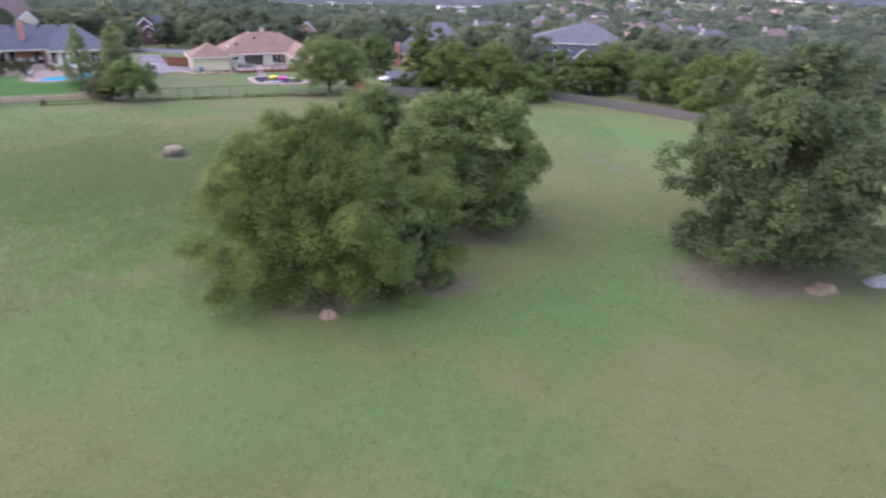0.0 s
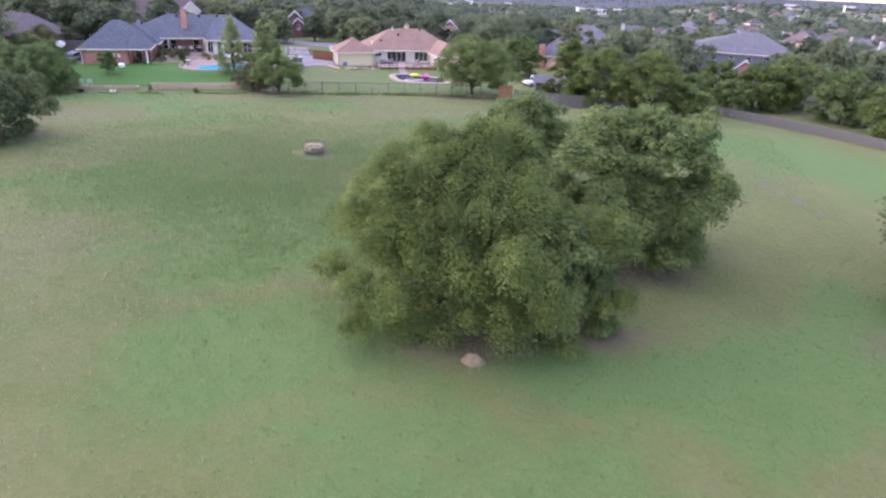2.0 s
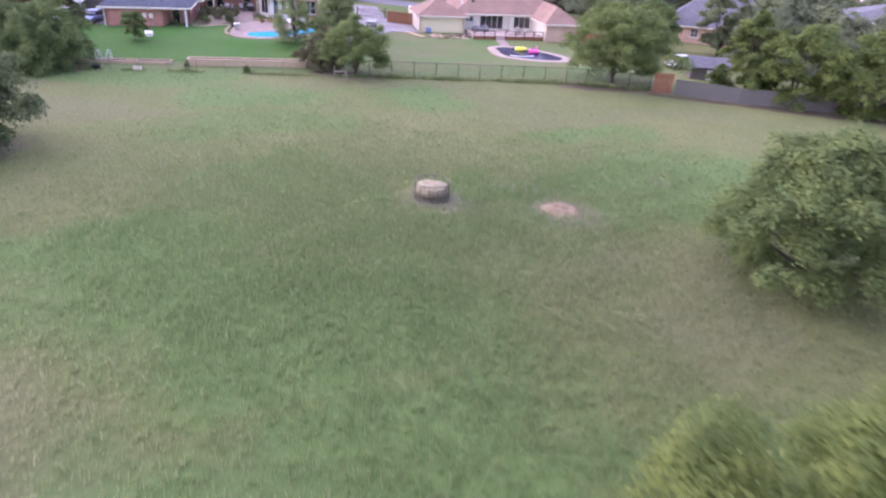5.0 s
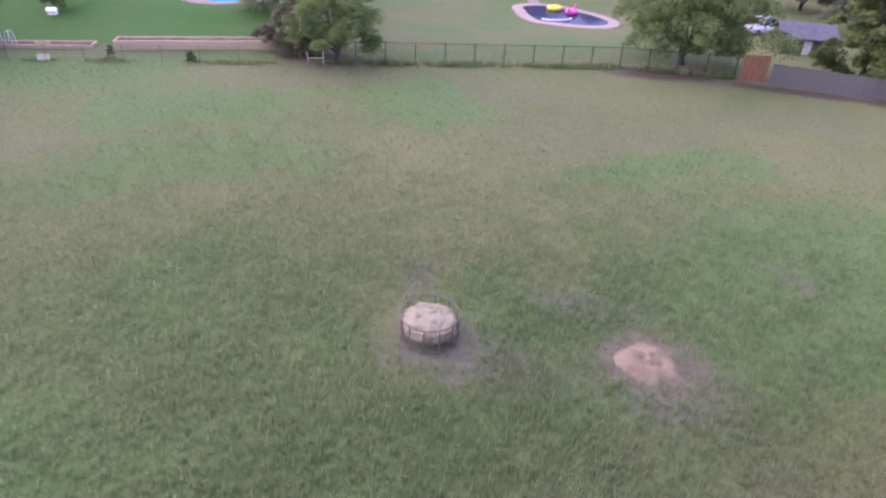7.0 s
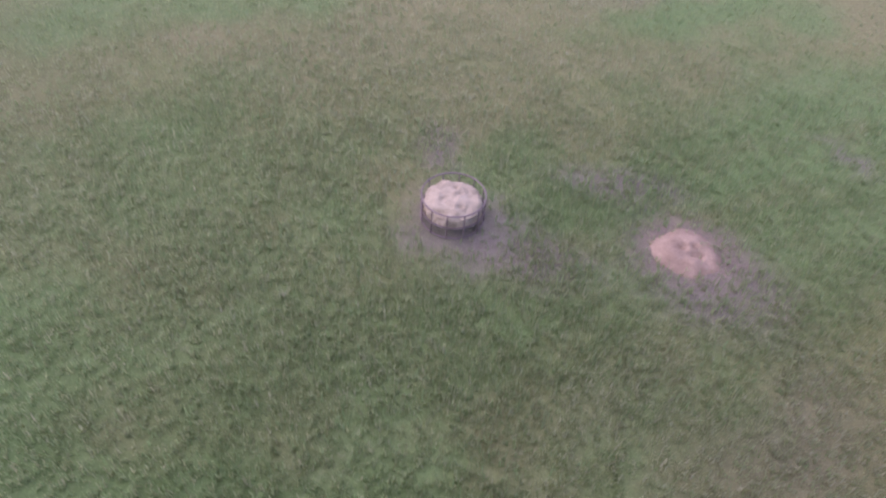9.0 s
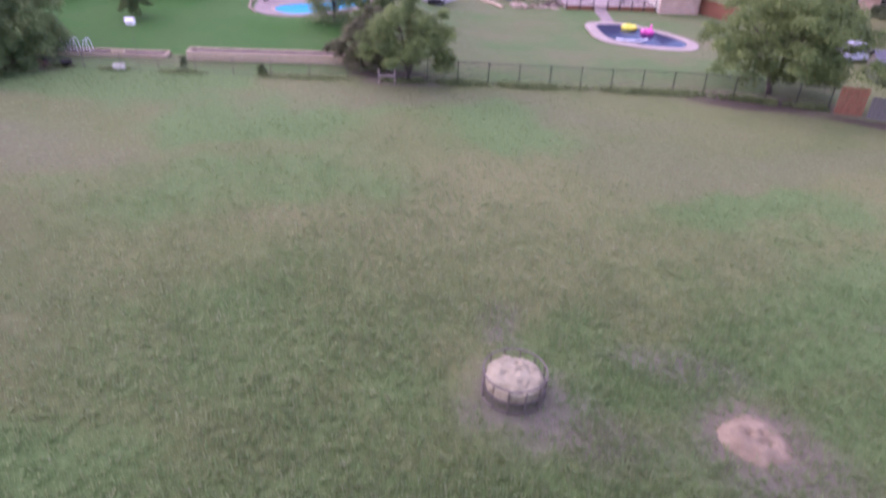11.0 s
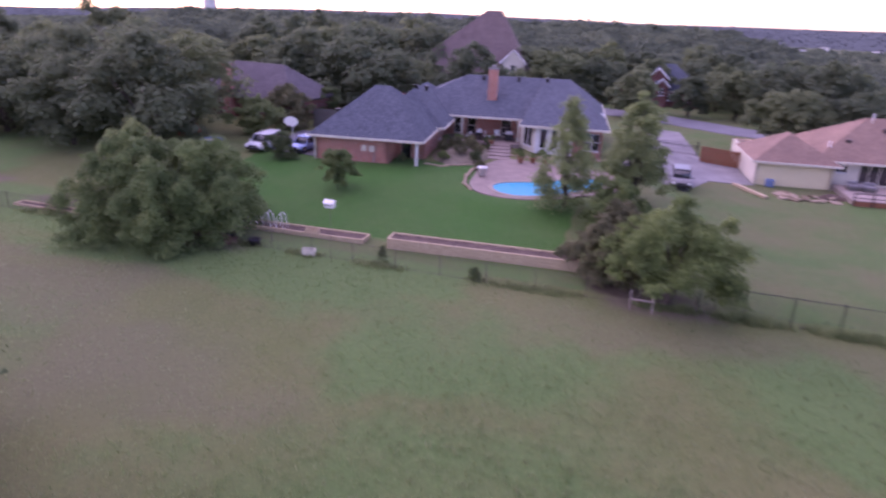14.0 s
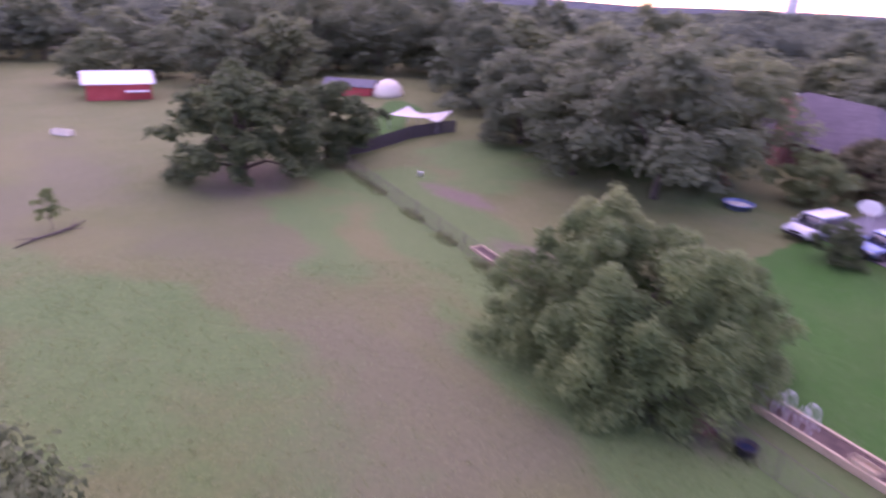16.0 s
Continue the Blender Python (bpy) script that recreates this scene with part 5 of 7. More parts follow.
# ---- streets, drives, fences ----
def strip(pts, width):
    """The outline of a band along a line."""
    l, r = [], []
    for i, p in enumerate(pts):
        a, b = Vector(pts[max(i - 1, 0)]), Vector(pts[min(i + 1, len(pts) - 1)])
        t = (b - a).normalized()
        l.append((p[0] - t.y * width / 2, p[1] + t.x * width / 2))
        r.append((p[0] + t.y * width / 2, p[1] - t.x * width / 2))
    return l + r[::-1]


draped("street", strip([(-125, 150), (-100, 162), (-82, 165.5), (-66, 163), (-40, 165), (-29, 166.5)], 7.5), M_ASPH, "grey asphalt street through the neighbourhood", "street", 0.05, 4)
draped("driveway", [to_world(HOME2, *p) for p in ((-8.6, -7.6), (-6.4, -9.6), (-3.0, -3.2), (1.7, -2.4), (1.7, 5.6), (-2.2, 6.6), (-2.6, 24.5), (-7.4, 27), (-7.6, 8))], M_CONC, "pale concrete drive between the two houses", "driveway", 0.04, 3)
draped("driveway", [to_world(HOME1, *p) for p in ((-6.5, 2.5), (0.2, 0.6), (0.4, 12), (-6, 13))], M_ASPH, "dark parking pad beside the brick house", "driveway", 0.04, 3)
draped("path", strip([(-84.5, 172.5), (-83.0, 169)], 1.6), M_PAVER, "short paved path to the red house's door", "path", 0.04, 2)


def fence_run(name, label, rows, spacing, height, postmat, meshmat, wire=0.1, post_r=0.035, rail=True, bottom=True):
    """A wire fence: a post at each step, top rail and woven wire of fine strands."""
    f = thing(name, label, "fence")
    line = []
    for (a, b) in zip(rows, rows[1:]):
        n = max(1, round((Vector(b) - Vector(a)).length / spacing))
        line += [Vector(a).lerp(Vector(b), k / n) for k in range(n)]
    line.append(Vector(rows[-1]))
    bm = bmesh.new()
    lathe(bm, [(post_r, -0.2), (post_r, height), (post_r * 1.25, height), (post_r * 1.25, height + 0.04), (0.01, height + 0.08)], 8)
    first = part("post", bm, postmat, f)
    first.matrix_basis = on_ground(line[0].x, line[0].y)
    bm = bmesh.new()
    n = int((spacing + height) / wire)
    for k in range(n):
        for sg in (1, -1):
            s0, s1 = k * wire - height, k * wire
            a0, a1 = max(s0, 0), min(s1, spacing)
            if a1 <= a0:
                continue
            z0, z1 = a0 - s0, a1 - s0
            if sg < 0:
                z0, z1 = height - z0, height - z1
            w = 0.0035
            vs = [bm.verts.new(p) for p in ((a0, -w, z0), (a0 + 2 * w, w, z0), (a1 + 2 * w, w, z1), (a1, -w, z1))]
            bm.faces.new(vs)
    first_mesh = part("wire_mesh", bm, meshmat, f)
    firsts = [first_mesh]
    bm = bmesh.new()
    tube(bm, [(0, 0, height - 0.02), (spacing, 0, height - 0.02)], 0.022 if rail else 0.008, 6)
    firsts.append(part("top_rail" if rail else "top_wire", bm, postmat, f))
    if bottom:
        bm = bmesh.new()
        tube(bm, [(0, 0, 0.06), (spacing, 0, 0.06)], 0.012 if rail else 0.006, 6)
        firsts.append(part("bottom_wire", bm, postmat, f))
    for k, p in enumerate(line):
        if k:
            same_mesh("post", first, f, on_ground(p.x, p.y))
        if k + 1 < len(line):
            q = line[k + 1]
            d = q - p
            za, zb = gzf(p.x, p.y), gzf(q.x, q.y)
            m = Matrix.Translation((p.x, p.y, za)) @ Matrix.Rotation(math.atan2(d.y, d.x), 4, "Z") @ Matrix.Rotation(-math.atan2(zb - za, d.length), 4, "Y") @ Matrix.Diagonal((d.length / spacing, 1, 1, 1))
            for o in firsts:
                if k:
                    same_mesh(o.name.split(".")[0], o, f, m)
                else:
                    o.matrix_basis = m
    return f


W = lambda u, v: to_world(FENCE, u, v)
fence_run("chain_link_fence", "black chain-link fence with round posts along the meadow", [W(-1.6, -0.5), W(20.5, -0.45), W(29.5, -2.6)], 2.4, 1.75, M_BLACK, M_BLACK)
fence_run("wire_fence", "thin rusty stock-wire fence with steel posts", [W(-75, -2.3), W(-52, -1.6), W(-35, -1.3), W(-14, -1.2), W(-1.8, -0.7)], 3.2, 1.3, M_RUST, M_RUST, 0.16, 0.025, rail=False)


def board_fence(label, rows, height, material, board=0.15, cap=500):
    """A close-boarded fence, each board a piece of its own."""
    f = thing("board_fence", label, "fence")
    base = None
    rng_f = random.Random(3)
    for a, b in zip(rows, rows[1:]):
        a, b = Vector(a), Vector(b)
        n = int((b - a).length / board)
        ang = math.atan2((b - a).y, (b - a).x)
        for k in range(n):
            p = a.lerp(b, (k + 0.5) / n)
            m = Matrix.Translation((p.x, p.y, gzf(p.x, p.y) + rng_f.uniform(-0.02, 0.03))) @ Matrix.Rotation(ang + rng_f.uniform(-0.02, 0.02), 4, "Z")
            if base is None:
                bm = bmesh.new()
                slab(bm, [(-board / 2 + 0.006, -0.012), (board / 2 - 0.006, -0.012), (board / 2 - 0.006, 0.012), (-board / 2 + 0.006, 0.012)], -0.1, height)
                base = part("board", bm, material, f, m=m)
            else:
                same_mesh("board", base, f, m)
        for z in (0.35, height * 0.55, height - 0.25):
            bm = bmesh.new()
            za, zb = gzf(a.x, a.y), gzf(b.x, b.y)
            t = (b - a).normalized()
            o = Vector((-t.y, t.x)) * 0.045
            tube(bm, [(a.x + o.x, a.y + o.y, za + z), (b.x + o.x, b.y + o.y, zb + z)], 0.04, 4)
            part("rail", bm, material, f)
    return f


board_fence("weathered grey board fence along the side field", [(12.0, 113.5), (22.0, 107.6), (31.0, 101.2), (44, 90)], 1.35, M_GREYWOOD, 0.28)
board_fence("low grey board fence behind the mulch", [(-15.0, 105.5), (-8.3, 105.6), (2.0, 108.4), (12.0, 113.5)], 1.65, M_GREYWOOD, 0.3)
board_fence("red cedar board fence closing the drive", [to_world(HOME2, -2.6, 6.2), to_world(HOME2, 1.7, 5.3)], 1.9, M_CEDAR)
board_fence("red cedar board fence beside the ranch house", [to_world(HOME2, 26.5, -7.4), to_world(HOME2, 29.5, -12.5)], 1.8, M_CEDAR)
board_fence("dark board fence behind the parked cars", [(-101.5, 112.5), (-95.5, 116.5)], 2.2, M_GREYWOOD)
board_fence("dark board fence in front of a neighbour's green lawn", [(-116.4, 67.4), (-118.2, 69.5), (-123.1, 74.0), (-124.7, 77.4), (-124.9, 79.0)], 1.3, M_DARKWOOD, 0.25)


def iron_gate():
    g = thing("metal_gate", "dark iron double gate across the concrete drive", "gate")
    a, b = Vector(to_world(HOME2, -7.5, 8.6)), Vector(to_world(HOME2, -2.9, 6.6))
    ang = math.atan2((b - a).y, (b - a).x)
    L = (b - a).length
    g.matrix_basis = Matrix.Translation((a.x, a.y, gzf(a.x, a.y))) @ Matrix.Rotation(ang, 4, "Z")
    for x in (0, L):
        part("post", boxed(x - 0.07, x + 0.07, -0.07, 0.07, 0, 1.7), M_BLACK, g)
    for k in range(2):
        x0, x1 = 0.1 + k * L / 2, L / 2 - 0.05 + k * L / 2
        bm = bmesh.new()
        for z in (0.12, 1.1):
            box(bm, x0, x1, -0.02, 0.02, z, z + 0.05)
        tube(bm, [(x0 + (x1 - x0) * s, 0, 1.15 + 0.3 * math.sin(math.pi * (s / 2 + (0 if k == 0 else 0.5)))) for s in (0, 0.25, 0.5, 0.75, 1)], 0.025, 6)
        leaf = part("gate_frame", bm, M_BLACK, g)
        n = int((x1 - x0) / 0.14)
        for j in range(n + 1):
            part("bar", boxed(x0 + (x1 - x0) * j / n - 0.01, x0 + (x1 - x0) * j / n + 0.01, -0.01, 0.01, 0.1, 1.3), M_BLACK, leaf)


iron_gate()


# ---- pools, decks ----
def pool(name, label, frame_, outline, cope, water, z, cope_mat, deck=None, deckmat=None):
    p = thing(name, label, "swimming pool", pose(frame_[0], frame_[1], 0, 0, 0, frame_[2]))
    line = blob_outline(outline, 56)
    outer = grown(line, cope)
    bm = bmesh.new()
    rings = [[bm.verts.new((x, y, h)) for x, y in ln] for ln, h in ((outer, z - 0.4), (outer, z + 0.05), (grown(line, cope * 0.5), z + 0.075), (line, z + 0.07), (line, z - 0.3))]
    n = len(line)
    for a, b in zip(rings, rings[1:]):
        for k in range(n):
            bm.faces.new((a[k], a[(k + 1) % n], b[(k + 1) % n], b[k]))
    bmesh.ops.recalc_face_normals(bm, faces=bm.faces[:])
    part("coping", bm, cope_mat, p)
    bm = bmesh.new()
    slab(bm, line, z - 0.25, z - 0.045 + 0.07)
    part("water", bm, water, p, "still pool water")
    if deck:
        bm = bmesh.new()
        slab(bm, blob_outline(deck, 60), z - 0.5, z + 0.02)
        part("pool_deck", bm, deckmat, p)
    return p


POOL1 = [(18.9, -6.0), (19.7, -7.5), (21.4, -8.1), (23.4, -7.3), (26.0, -5.4), (28.4, -2.8), (28.2, -0.4), (25.6, -1.0), (23.0, -2.8), (20.8, -3.6), (19.2, -4.6)]
DECK1 = [(16.7, -2.8), (16.8, -5.4), (17.9, -7.9), (20.6, -9.0), (23.6, -8.4), (27.4, -5.9), (30.8, -2.6), (30.4, 2.0), (26.0, 4.2), (21.5, 5.4), (18.6, 5.6), (17.0, 1.6)]
pool("swimming_pool", "free-form swimming pool with pale blue water and rose paving", HOME1, POOL1, 0.35, M_WATER_L, 1.13, M_COPE, DECK1, M_PAVER)
POOL2 = [(11.0, -16.2), (10.7, -18.4), (10.6, -20.6), (11.0, -22.6), (12.4, -23.7), (14.2, -24.7), (16.0, -25.2), (17.5, -25.2), (18.5, -23.9), (18.2, -21.8), (16.9, -19.4), (15.4, -17.3), (13.2, -15.8)]
pool("swimming_pool", "kidney-shaped swimming pool with dark water and stone coping", HOME2, POOL2, 1.2, M_WATER_D, -0.72, M_COPE)


def inflatable(name, label, m, material, r, t, neck=False):
    o = thing(name, label, "pool float", m)
    bm = bmesh.new()
    pts = [(r * math.cos(a), r * math.sin(a), t * 0.6) for a in (2 * math.pi * k / 20 for k in range(21))]
    tube(bm, pts, t, 10, cap=False)
    lathe(bm, [(r, t * 0.3), (r, t * 0.5)], 20)
    part("ring", bm, material, o, flat=False)
    if neck:
        bm = bmesh.new()
        tube(bm, [(r, 0, t), (r + 0.1, 0, t + 0.2), (r + 0.05, 0, t + 0.42), (r + 0.18, 0, t + 0.5), (r + 0.3, 0, t + 0.4)], [0.16, 0.12, 0.1, 0.12, 0.04], 8)
        part("neck", bm, material, o, flat=False)
        bm = bmesh.new()
        tube(bm, [(-r, 0, t), (-r - 0.3, 0, t + 0.35)], [0.25, 0.06], 8)
        part("tail", bm, material, o, flat=False)


X2 = lambda u, v, z: pose(*to_world(HOME2, u, v), z, 0, 0, HOME2[2] + 40)
inflatable("pool_float", "yellow inflatable ring floating in the dark pool", X2(14.3, -17.7, -0.66), M_YELLOW, 0.66, 0.24)
inflatable("pool_float", "pink inflatable bird float in the dark pool", X2(15.7, -19.7, -0.66), M_MAGENTA, 0.5, 0.26, True)


def tanning_ledge():
    bm = bmesh.new()
    pts = [(13.1 + 1.75 * math.cos(a), -22.0 + 1.0 * math.sin(a)) for a in np.radians(np.linspace(200, 350, 12))]
    for (x0, y0), (x1, y1) in zip(pts, pts[1:]):
        tube(bm, [(x0, y0, -0.64), (x1, y1, -0.64)], 0.12, 6)
    o = link("pool_rope", bm, M_WHITE, m=pose(HOME2[0], HOME2[1], 0, 0, 0, HOME2[2]))
    tagged(o, "white floating curved rail at the pool's shallow steps", "pool rail")


tanning_ledge()


def wood_deck():
    d = thing("wooden_deck", "raised timber deck with dark railing behind the ranch house", "deck", pose(HOME2[0], HOME2[1], 0, 0, 0, HOME2[2]))
    for k in range(46):
        y0 = -7.6 + k * 0.145
        part("board", boxed(9.6, 21.0 if y0 < -3.4 else 17.0, y0, y0 + 0.138, -0.42, -0.36), M_DECK, d)
    part("skirt", boxed(9.6, 21.0, -7.62, -7.5, -1.2, -0.42), M_CEDAR, d)
    part("joist_frame", boxed(9.7, 20.9, -7.4, -1.0, -1.2, -0.44), M_DECK, d)
    for x0, x1 in ((9.6, 13.0), (14.8, 21.0)):
        n = round((x1 - x0) / 1.6)
        for k in range(n + 1):
            x = x0 + (x1 - x0) * k / n
            part("railing_post", boxed(x - 0.05, x + 0.05, -7.72, -7.62, -1.1, 0.35), M_BLACK, d)
        part("handrail", boxed(x0 - 0.05, x1 + 0.05, -7.76, -7.58, 0.35, 0.42), M_BLACK, d)
        part("low_rail", boxed(x0, x1, -7.7, -7.64, -0.1, -0.04), M_BLACK, d)
    for k in range(3):
        part("step", boxed(13.2, 14.6, -7.6 - 0.3 * (k + 1), -7.6 - 0.3 * k, -1.1, -0.52 - 0.17 * k), M_DECK, d)


wood_deck()
draped("path", [to_world(HOME2, *p) for p in ((13.0, -8.4), (14.6, -8.4), (13.6, -15.6), (12.4, -15.0))], M_PAVER, "short paved path from the deck to the pool", "path", 0.04, 2)


# ---- raised beds, patio ----
def raised_bed(label, a, b, width, z0, za, zb, courses=3, cap=True):
    """A long timber planting bed: courses of timbers round dark soil."""
    t = thing("raised_bed", label, "raised bed")
    a, b = Vector(a), Vector(b)
    d = b - a
    L, ang = d.length, math.atan2(d.y, d.x)
    t.matrix_basis = Matrix.Translation((a.x, a.y, gzf(a.x, a.y))) @ Matrix.Rotation(ang, 4, "Z")
    rng_b = random.Random(L)
    h = max(za, zb)
    ch = (h - z0) / courses
    for k in range(courses):
        x = 0.0
        while x < L - 0.1:
            w = min(rng_b.uniform(2.2, 2.7), L - x)
            for y in (0.0, width):
                o = rng_b.uniform(-0.012, 0.012)
                part("timber", boxed(x + 0.01, x + w - 0.01, y - 0.08 + o, y + 0.08 + o, z0 + k * ch, z0 + (k + 1) * ch - 0.008, bevel=0.012), M_TIMBER, t)
            x += w
        for x in (0.08, L - 0.08):
            part("timber", boxed(x - 0.08, x + 0.08, 0.09, width - 0.09, z0 + k * ch, z0 + (k + 1) * ch - 0.008, bevel=0.012), M_TIMBER, t)
    bm = bmesh.new()
    nx, ny = int(L / 0.3), 5
    grid = [[bm.verts.new((0.1 + (L - 0.2) * i / nx, 0.08 + (width - 0.16) * j / ny, h - 0.09 + rng_b.uniform(-0.03, 0.05))) for j in range(ny + 1)] for i in range(nx + 1)]
    for i in range(nx):
        for j in range(ny):
            bm.faces.new((grid[i][j], grid[i + 1][j], grid[i + 1][j + 1], grid[i][j + 1]))
    part("soil", bm, M_SOIL, t, "dark planting soil", flat=False)
    return t


raised_bed("long low timber bed of dark soil behind the wire fence", (-82.5, 83.8), (-68.8, 90.05), 1.25, -0.1, 0.34, 0.34, 2)
raised_bed("long retaining bed of pale timbers filled with dark soil", (-67.1, 90.65), (-55.3, 96.4), 1.3, -0.45, 0.75, 0.75, 5)
raised_bed("low pale-edged bed beside the bushy tree", (-94.2, 76.6), (-85.5, 80.2), 0.8, -0.1, 0.2, 0.2, 2)


def bed_hoops():
    bm = bmesh.new()
    for k in range(2):
        y = 0.55 * k
        tube(bm, [(0.28 * math.cos(a) + 0.28, y, 0.2 + 1.1 * math.sin(a)) for a in np.linspace(0, math.pi, 9)], 0.028, 6)
    tube(bm, [(0.28, 0, 1.3), (0.28, 0.55, 1.3)], 0.015, 6)
    o = link("garden_hoop", bm, M_WHITE)
    tagged(o, "pair of white plastic pipe hoops over the planting bed", "garden hoop", "hoops on the bed")
    for k, (x, y) in enumerate(((-75.2, 87.4), (-76.15, 86.97), (-77.1, 86.55), (-78.1, 86.1))):
        m = pose(x, y, gzf(x, y) + 0.02, 0, 0, 24)
        if k:
            copy_thing(o, m)
        else:
            o.matrix_basis = m


bed_hoops()

# ---- vehicles ----
def car(label, m, paint, L=4.7, Wd=1.85, H=1.7, hood=1.15, boot=0.15, rake=0.55, tail=0.25):
    """A parked car with its nose towards +x."""
    c = thing("car", label, "car", m, "parked cars")
    x0, x1, w = -L / 2, L / 2, Wd / 2
    belt = H * 0.56

    def loft(rows, name, material, parent, lab=""):
        bm = bmesh.new()
        rings = []
        for y, pts in rows:
            rings.append([bm.verts.new((x, y, z)) for x, z in pts])
        n = len(rings[0])
        for a, b in zip(rings, rings[1:]):
            for k in range(n):
                bm.faces.new((a[k], a[(k + 1) % n], b[(k + 1) % n], b[k]))
        bm.faces.new(rings[0])
        bm.faces.new(list(reversed(rings[-1])))
        bmesh.ops.recalc_face_normals(bm, faces=bm.faces[:])
        bmesh.ops.bevel(bm, geom=[e for e in bm.edges if e.calc_face_angle(0) > 0.5], offset=0.03, segments=2, affect="EDGES")
        return part(name, bm, material, parent, lab, flat=False)

    prof = [(x0 + 0.05, 0.28), (x1 - 0.08, 0.28), (x1, 0.5), (x1 - 0.05, belt * 0.8), (x1 - hood, belt), (x0 + boot, belt + 0.02), (x0, belt * 0.85), (x0 - 0.02, 0.5)]
    narrow = [(x * 0.985, z if z < belt * 0.9 else z) for x, z in prof]
    body = loft([(-w, narrow), (-w * 0.96, prof), (w * 0.96, prof), (w, narrow)], "body", paint, c)
    a0, a1 = x0 + boot + 0.02, x1 - hood + 0.02
    cab = [(a0, belt - 0.02), (a1, belt - 0.02), (a1 - rake, H - 0.1), (a0 + tail, H - 0.1)]
    inn = [(a0 + 0.04, belt - 0.02), (a1 - 0.04, belt - 0.02), (a1 - rake - 0.05, H - 0.12), (a0 + tail + 0.05, H - 0.12)]
    cabin = loft([(-w * 0.86, inn), (-w * 0.8, cab), (w * 0.8, cab), (w * 0.86, inn)], "window_glass", M_GLASS, c, "dark car glass")
    part("roof", boxed(a0 + tail - 0.05, a1 - rake + 0.05, -w * 0.78, w * 0.78, H - 0.13, H, bevel=0.05), paint, c)
    for sx, (px, pz, qx, qz) in ((0, (a0, belt, a0 + tail, H - 0.1)), (1, (a1, belt, a1 - rake, H - 0.1)), (2, ((a0 + a1) / 2 - 0.1, belt, (a0 + a1) / 2 - 0.1, H - 0.1))):
        for sy in (-1, 1):
            bm = bmesh.new()
            tube(bm, [(px, sy * w * 0.87, pz - 0.03), (qx, sy * w * 0.8, qz)], 0.038, 5)
            part("pillar", bm, paint, c)
    for sx in (x0 + L * 0.19, x1 - L * 0.19):
        for sy in (-1, 1):
            bm = bmesh.new()
            lathe(bm, [(0.24, -0.11), (0.33, -0.11), (0.345, 0), (0.33, 0.11), (0.24, 0.11)], 18)
            wh = part("wheel", bm, M_TYRE, c)
            wh.matrix_basis = Matrix.Translation((sx, sy * (w - 0.1), 0.345)) @ Matrix.Rotation(math.pi / 2, 4, "X")
            bm = bmesh.new()
            lathe(bm, [(0.05, -0.125), (0.235, -0.1), (0.235, 0.1), (0.05, 0.125)], 14)
            part("rim", bm, M_GALV, wh)
    for sy in (-1, 1):
        part("tail_lamp", boxed(x0 - 0.04, x0 + 0.06, sy * w * 0.8 - 0.1, sy * w * 0.8 + 0.1, belt * 0.75, belt * 1.05, bevel=0.02), M_LAMP, c)
        part("headlamp", boxed(x1 - 0.14, x1 + 0.0, sy * w * 0.74 - 0.14, sy * w * 0.74 + 0.14, belt * 0.62, belt * 0.8, bevel=0.03), M_WHITE, c)
        part("mirror", boxed(a1 - 0.35, a1 - 0.2, sy * (w + 0.1) - 0.1, sy * (w + 0.1) + 0.1, belt, belt + 0.16, bevel=0.03), paint, c)
    part("bumper", boxed(x0 - 0.06, x0 + 0.1, -w * 0.9, w * 0.9, 0.32, 0.55, bevel=0.03), M_BLACK, c)
    part("grille", boxed(x1 - 0.06, x1 + 0.03, -w * 0.5, w * 0.5, belt * 0.6, belt * 0.78, bevel=0.015), M_BLACK, c)
    part("bumper", boxed(x1 - 0.1, x1 + 0.05, -w * 0.9, w * 0.9, 0.3, 0.5, bevel=0.03), M_BLACK, c)
    return c


def parked(x, y, heading):
    return pose(x, y, gzf(x, y) + 0.045, 0, 0, heading)


car("silver estate car parked on the concrete drive", parked(-60.1, 125.6, 293), M_SILVER, 5.0, 2.0, 1.66, 1.35, 0.1, 0.95, 0.35)
car("black estate car parked beside the pool fence", parked(-62.6, 119.6, 113), M_DARKCAR, 4.8, 1.9, 1.75, 1.1, 0.1, 0.5, 0.3)
car("blue compact car parked beside the brick house", parked(-91.4, 103.2, 284), M_BLUECAR, 4.2, 1.75, 1.5, 1.1, 0.35, 0.6, 0.35)
car("white people carrier parked behind a bush", parked(-94.7, 100.6, 292), M_WHITECAR, 4.7, 1.9, 1.62, 1.0, 0.1, 0.7, 0.25)


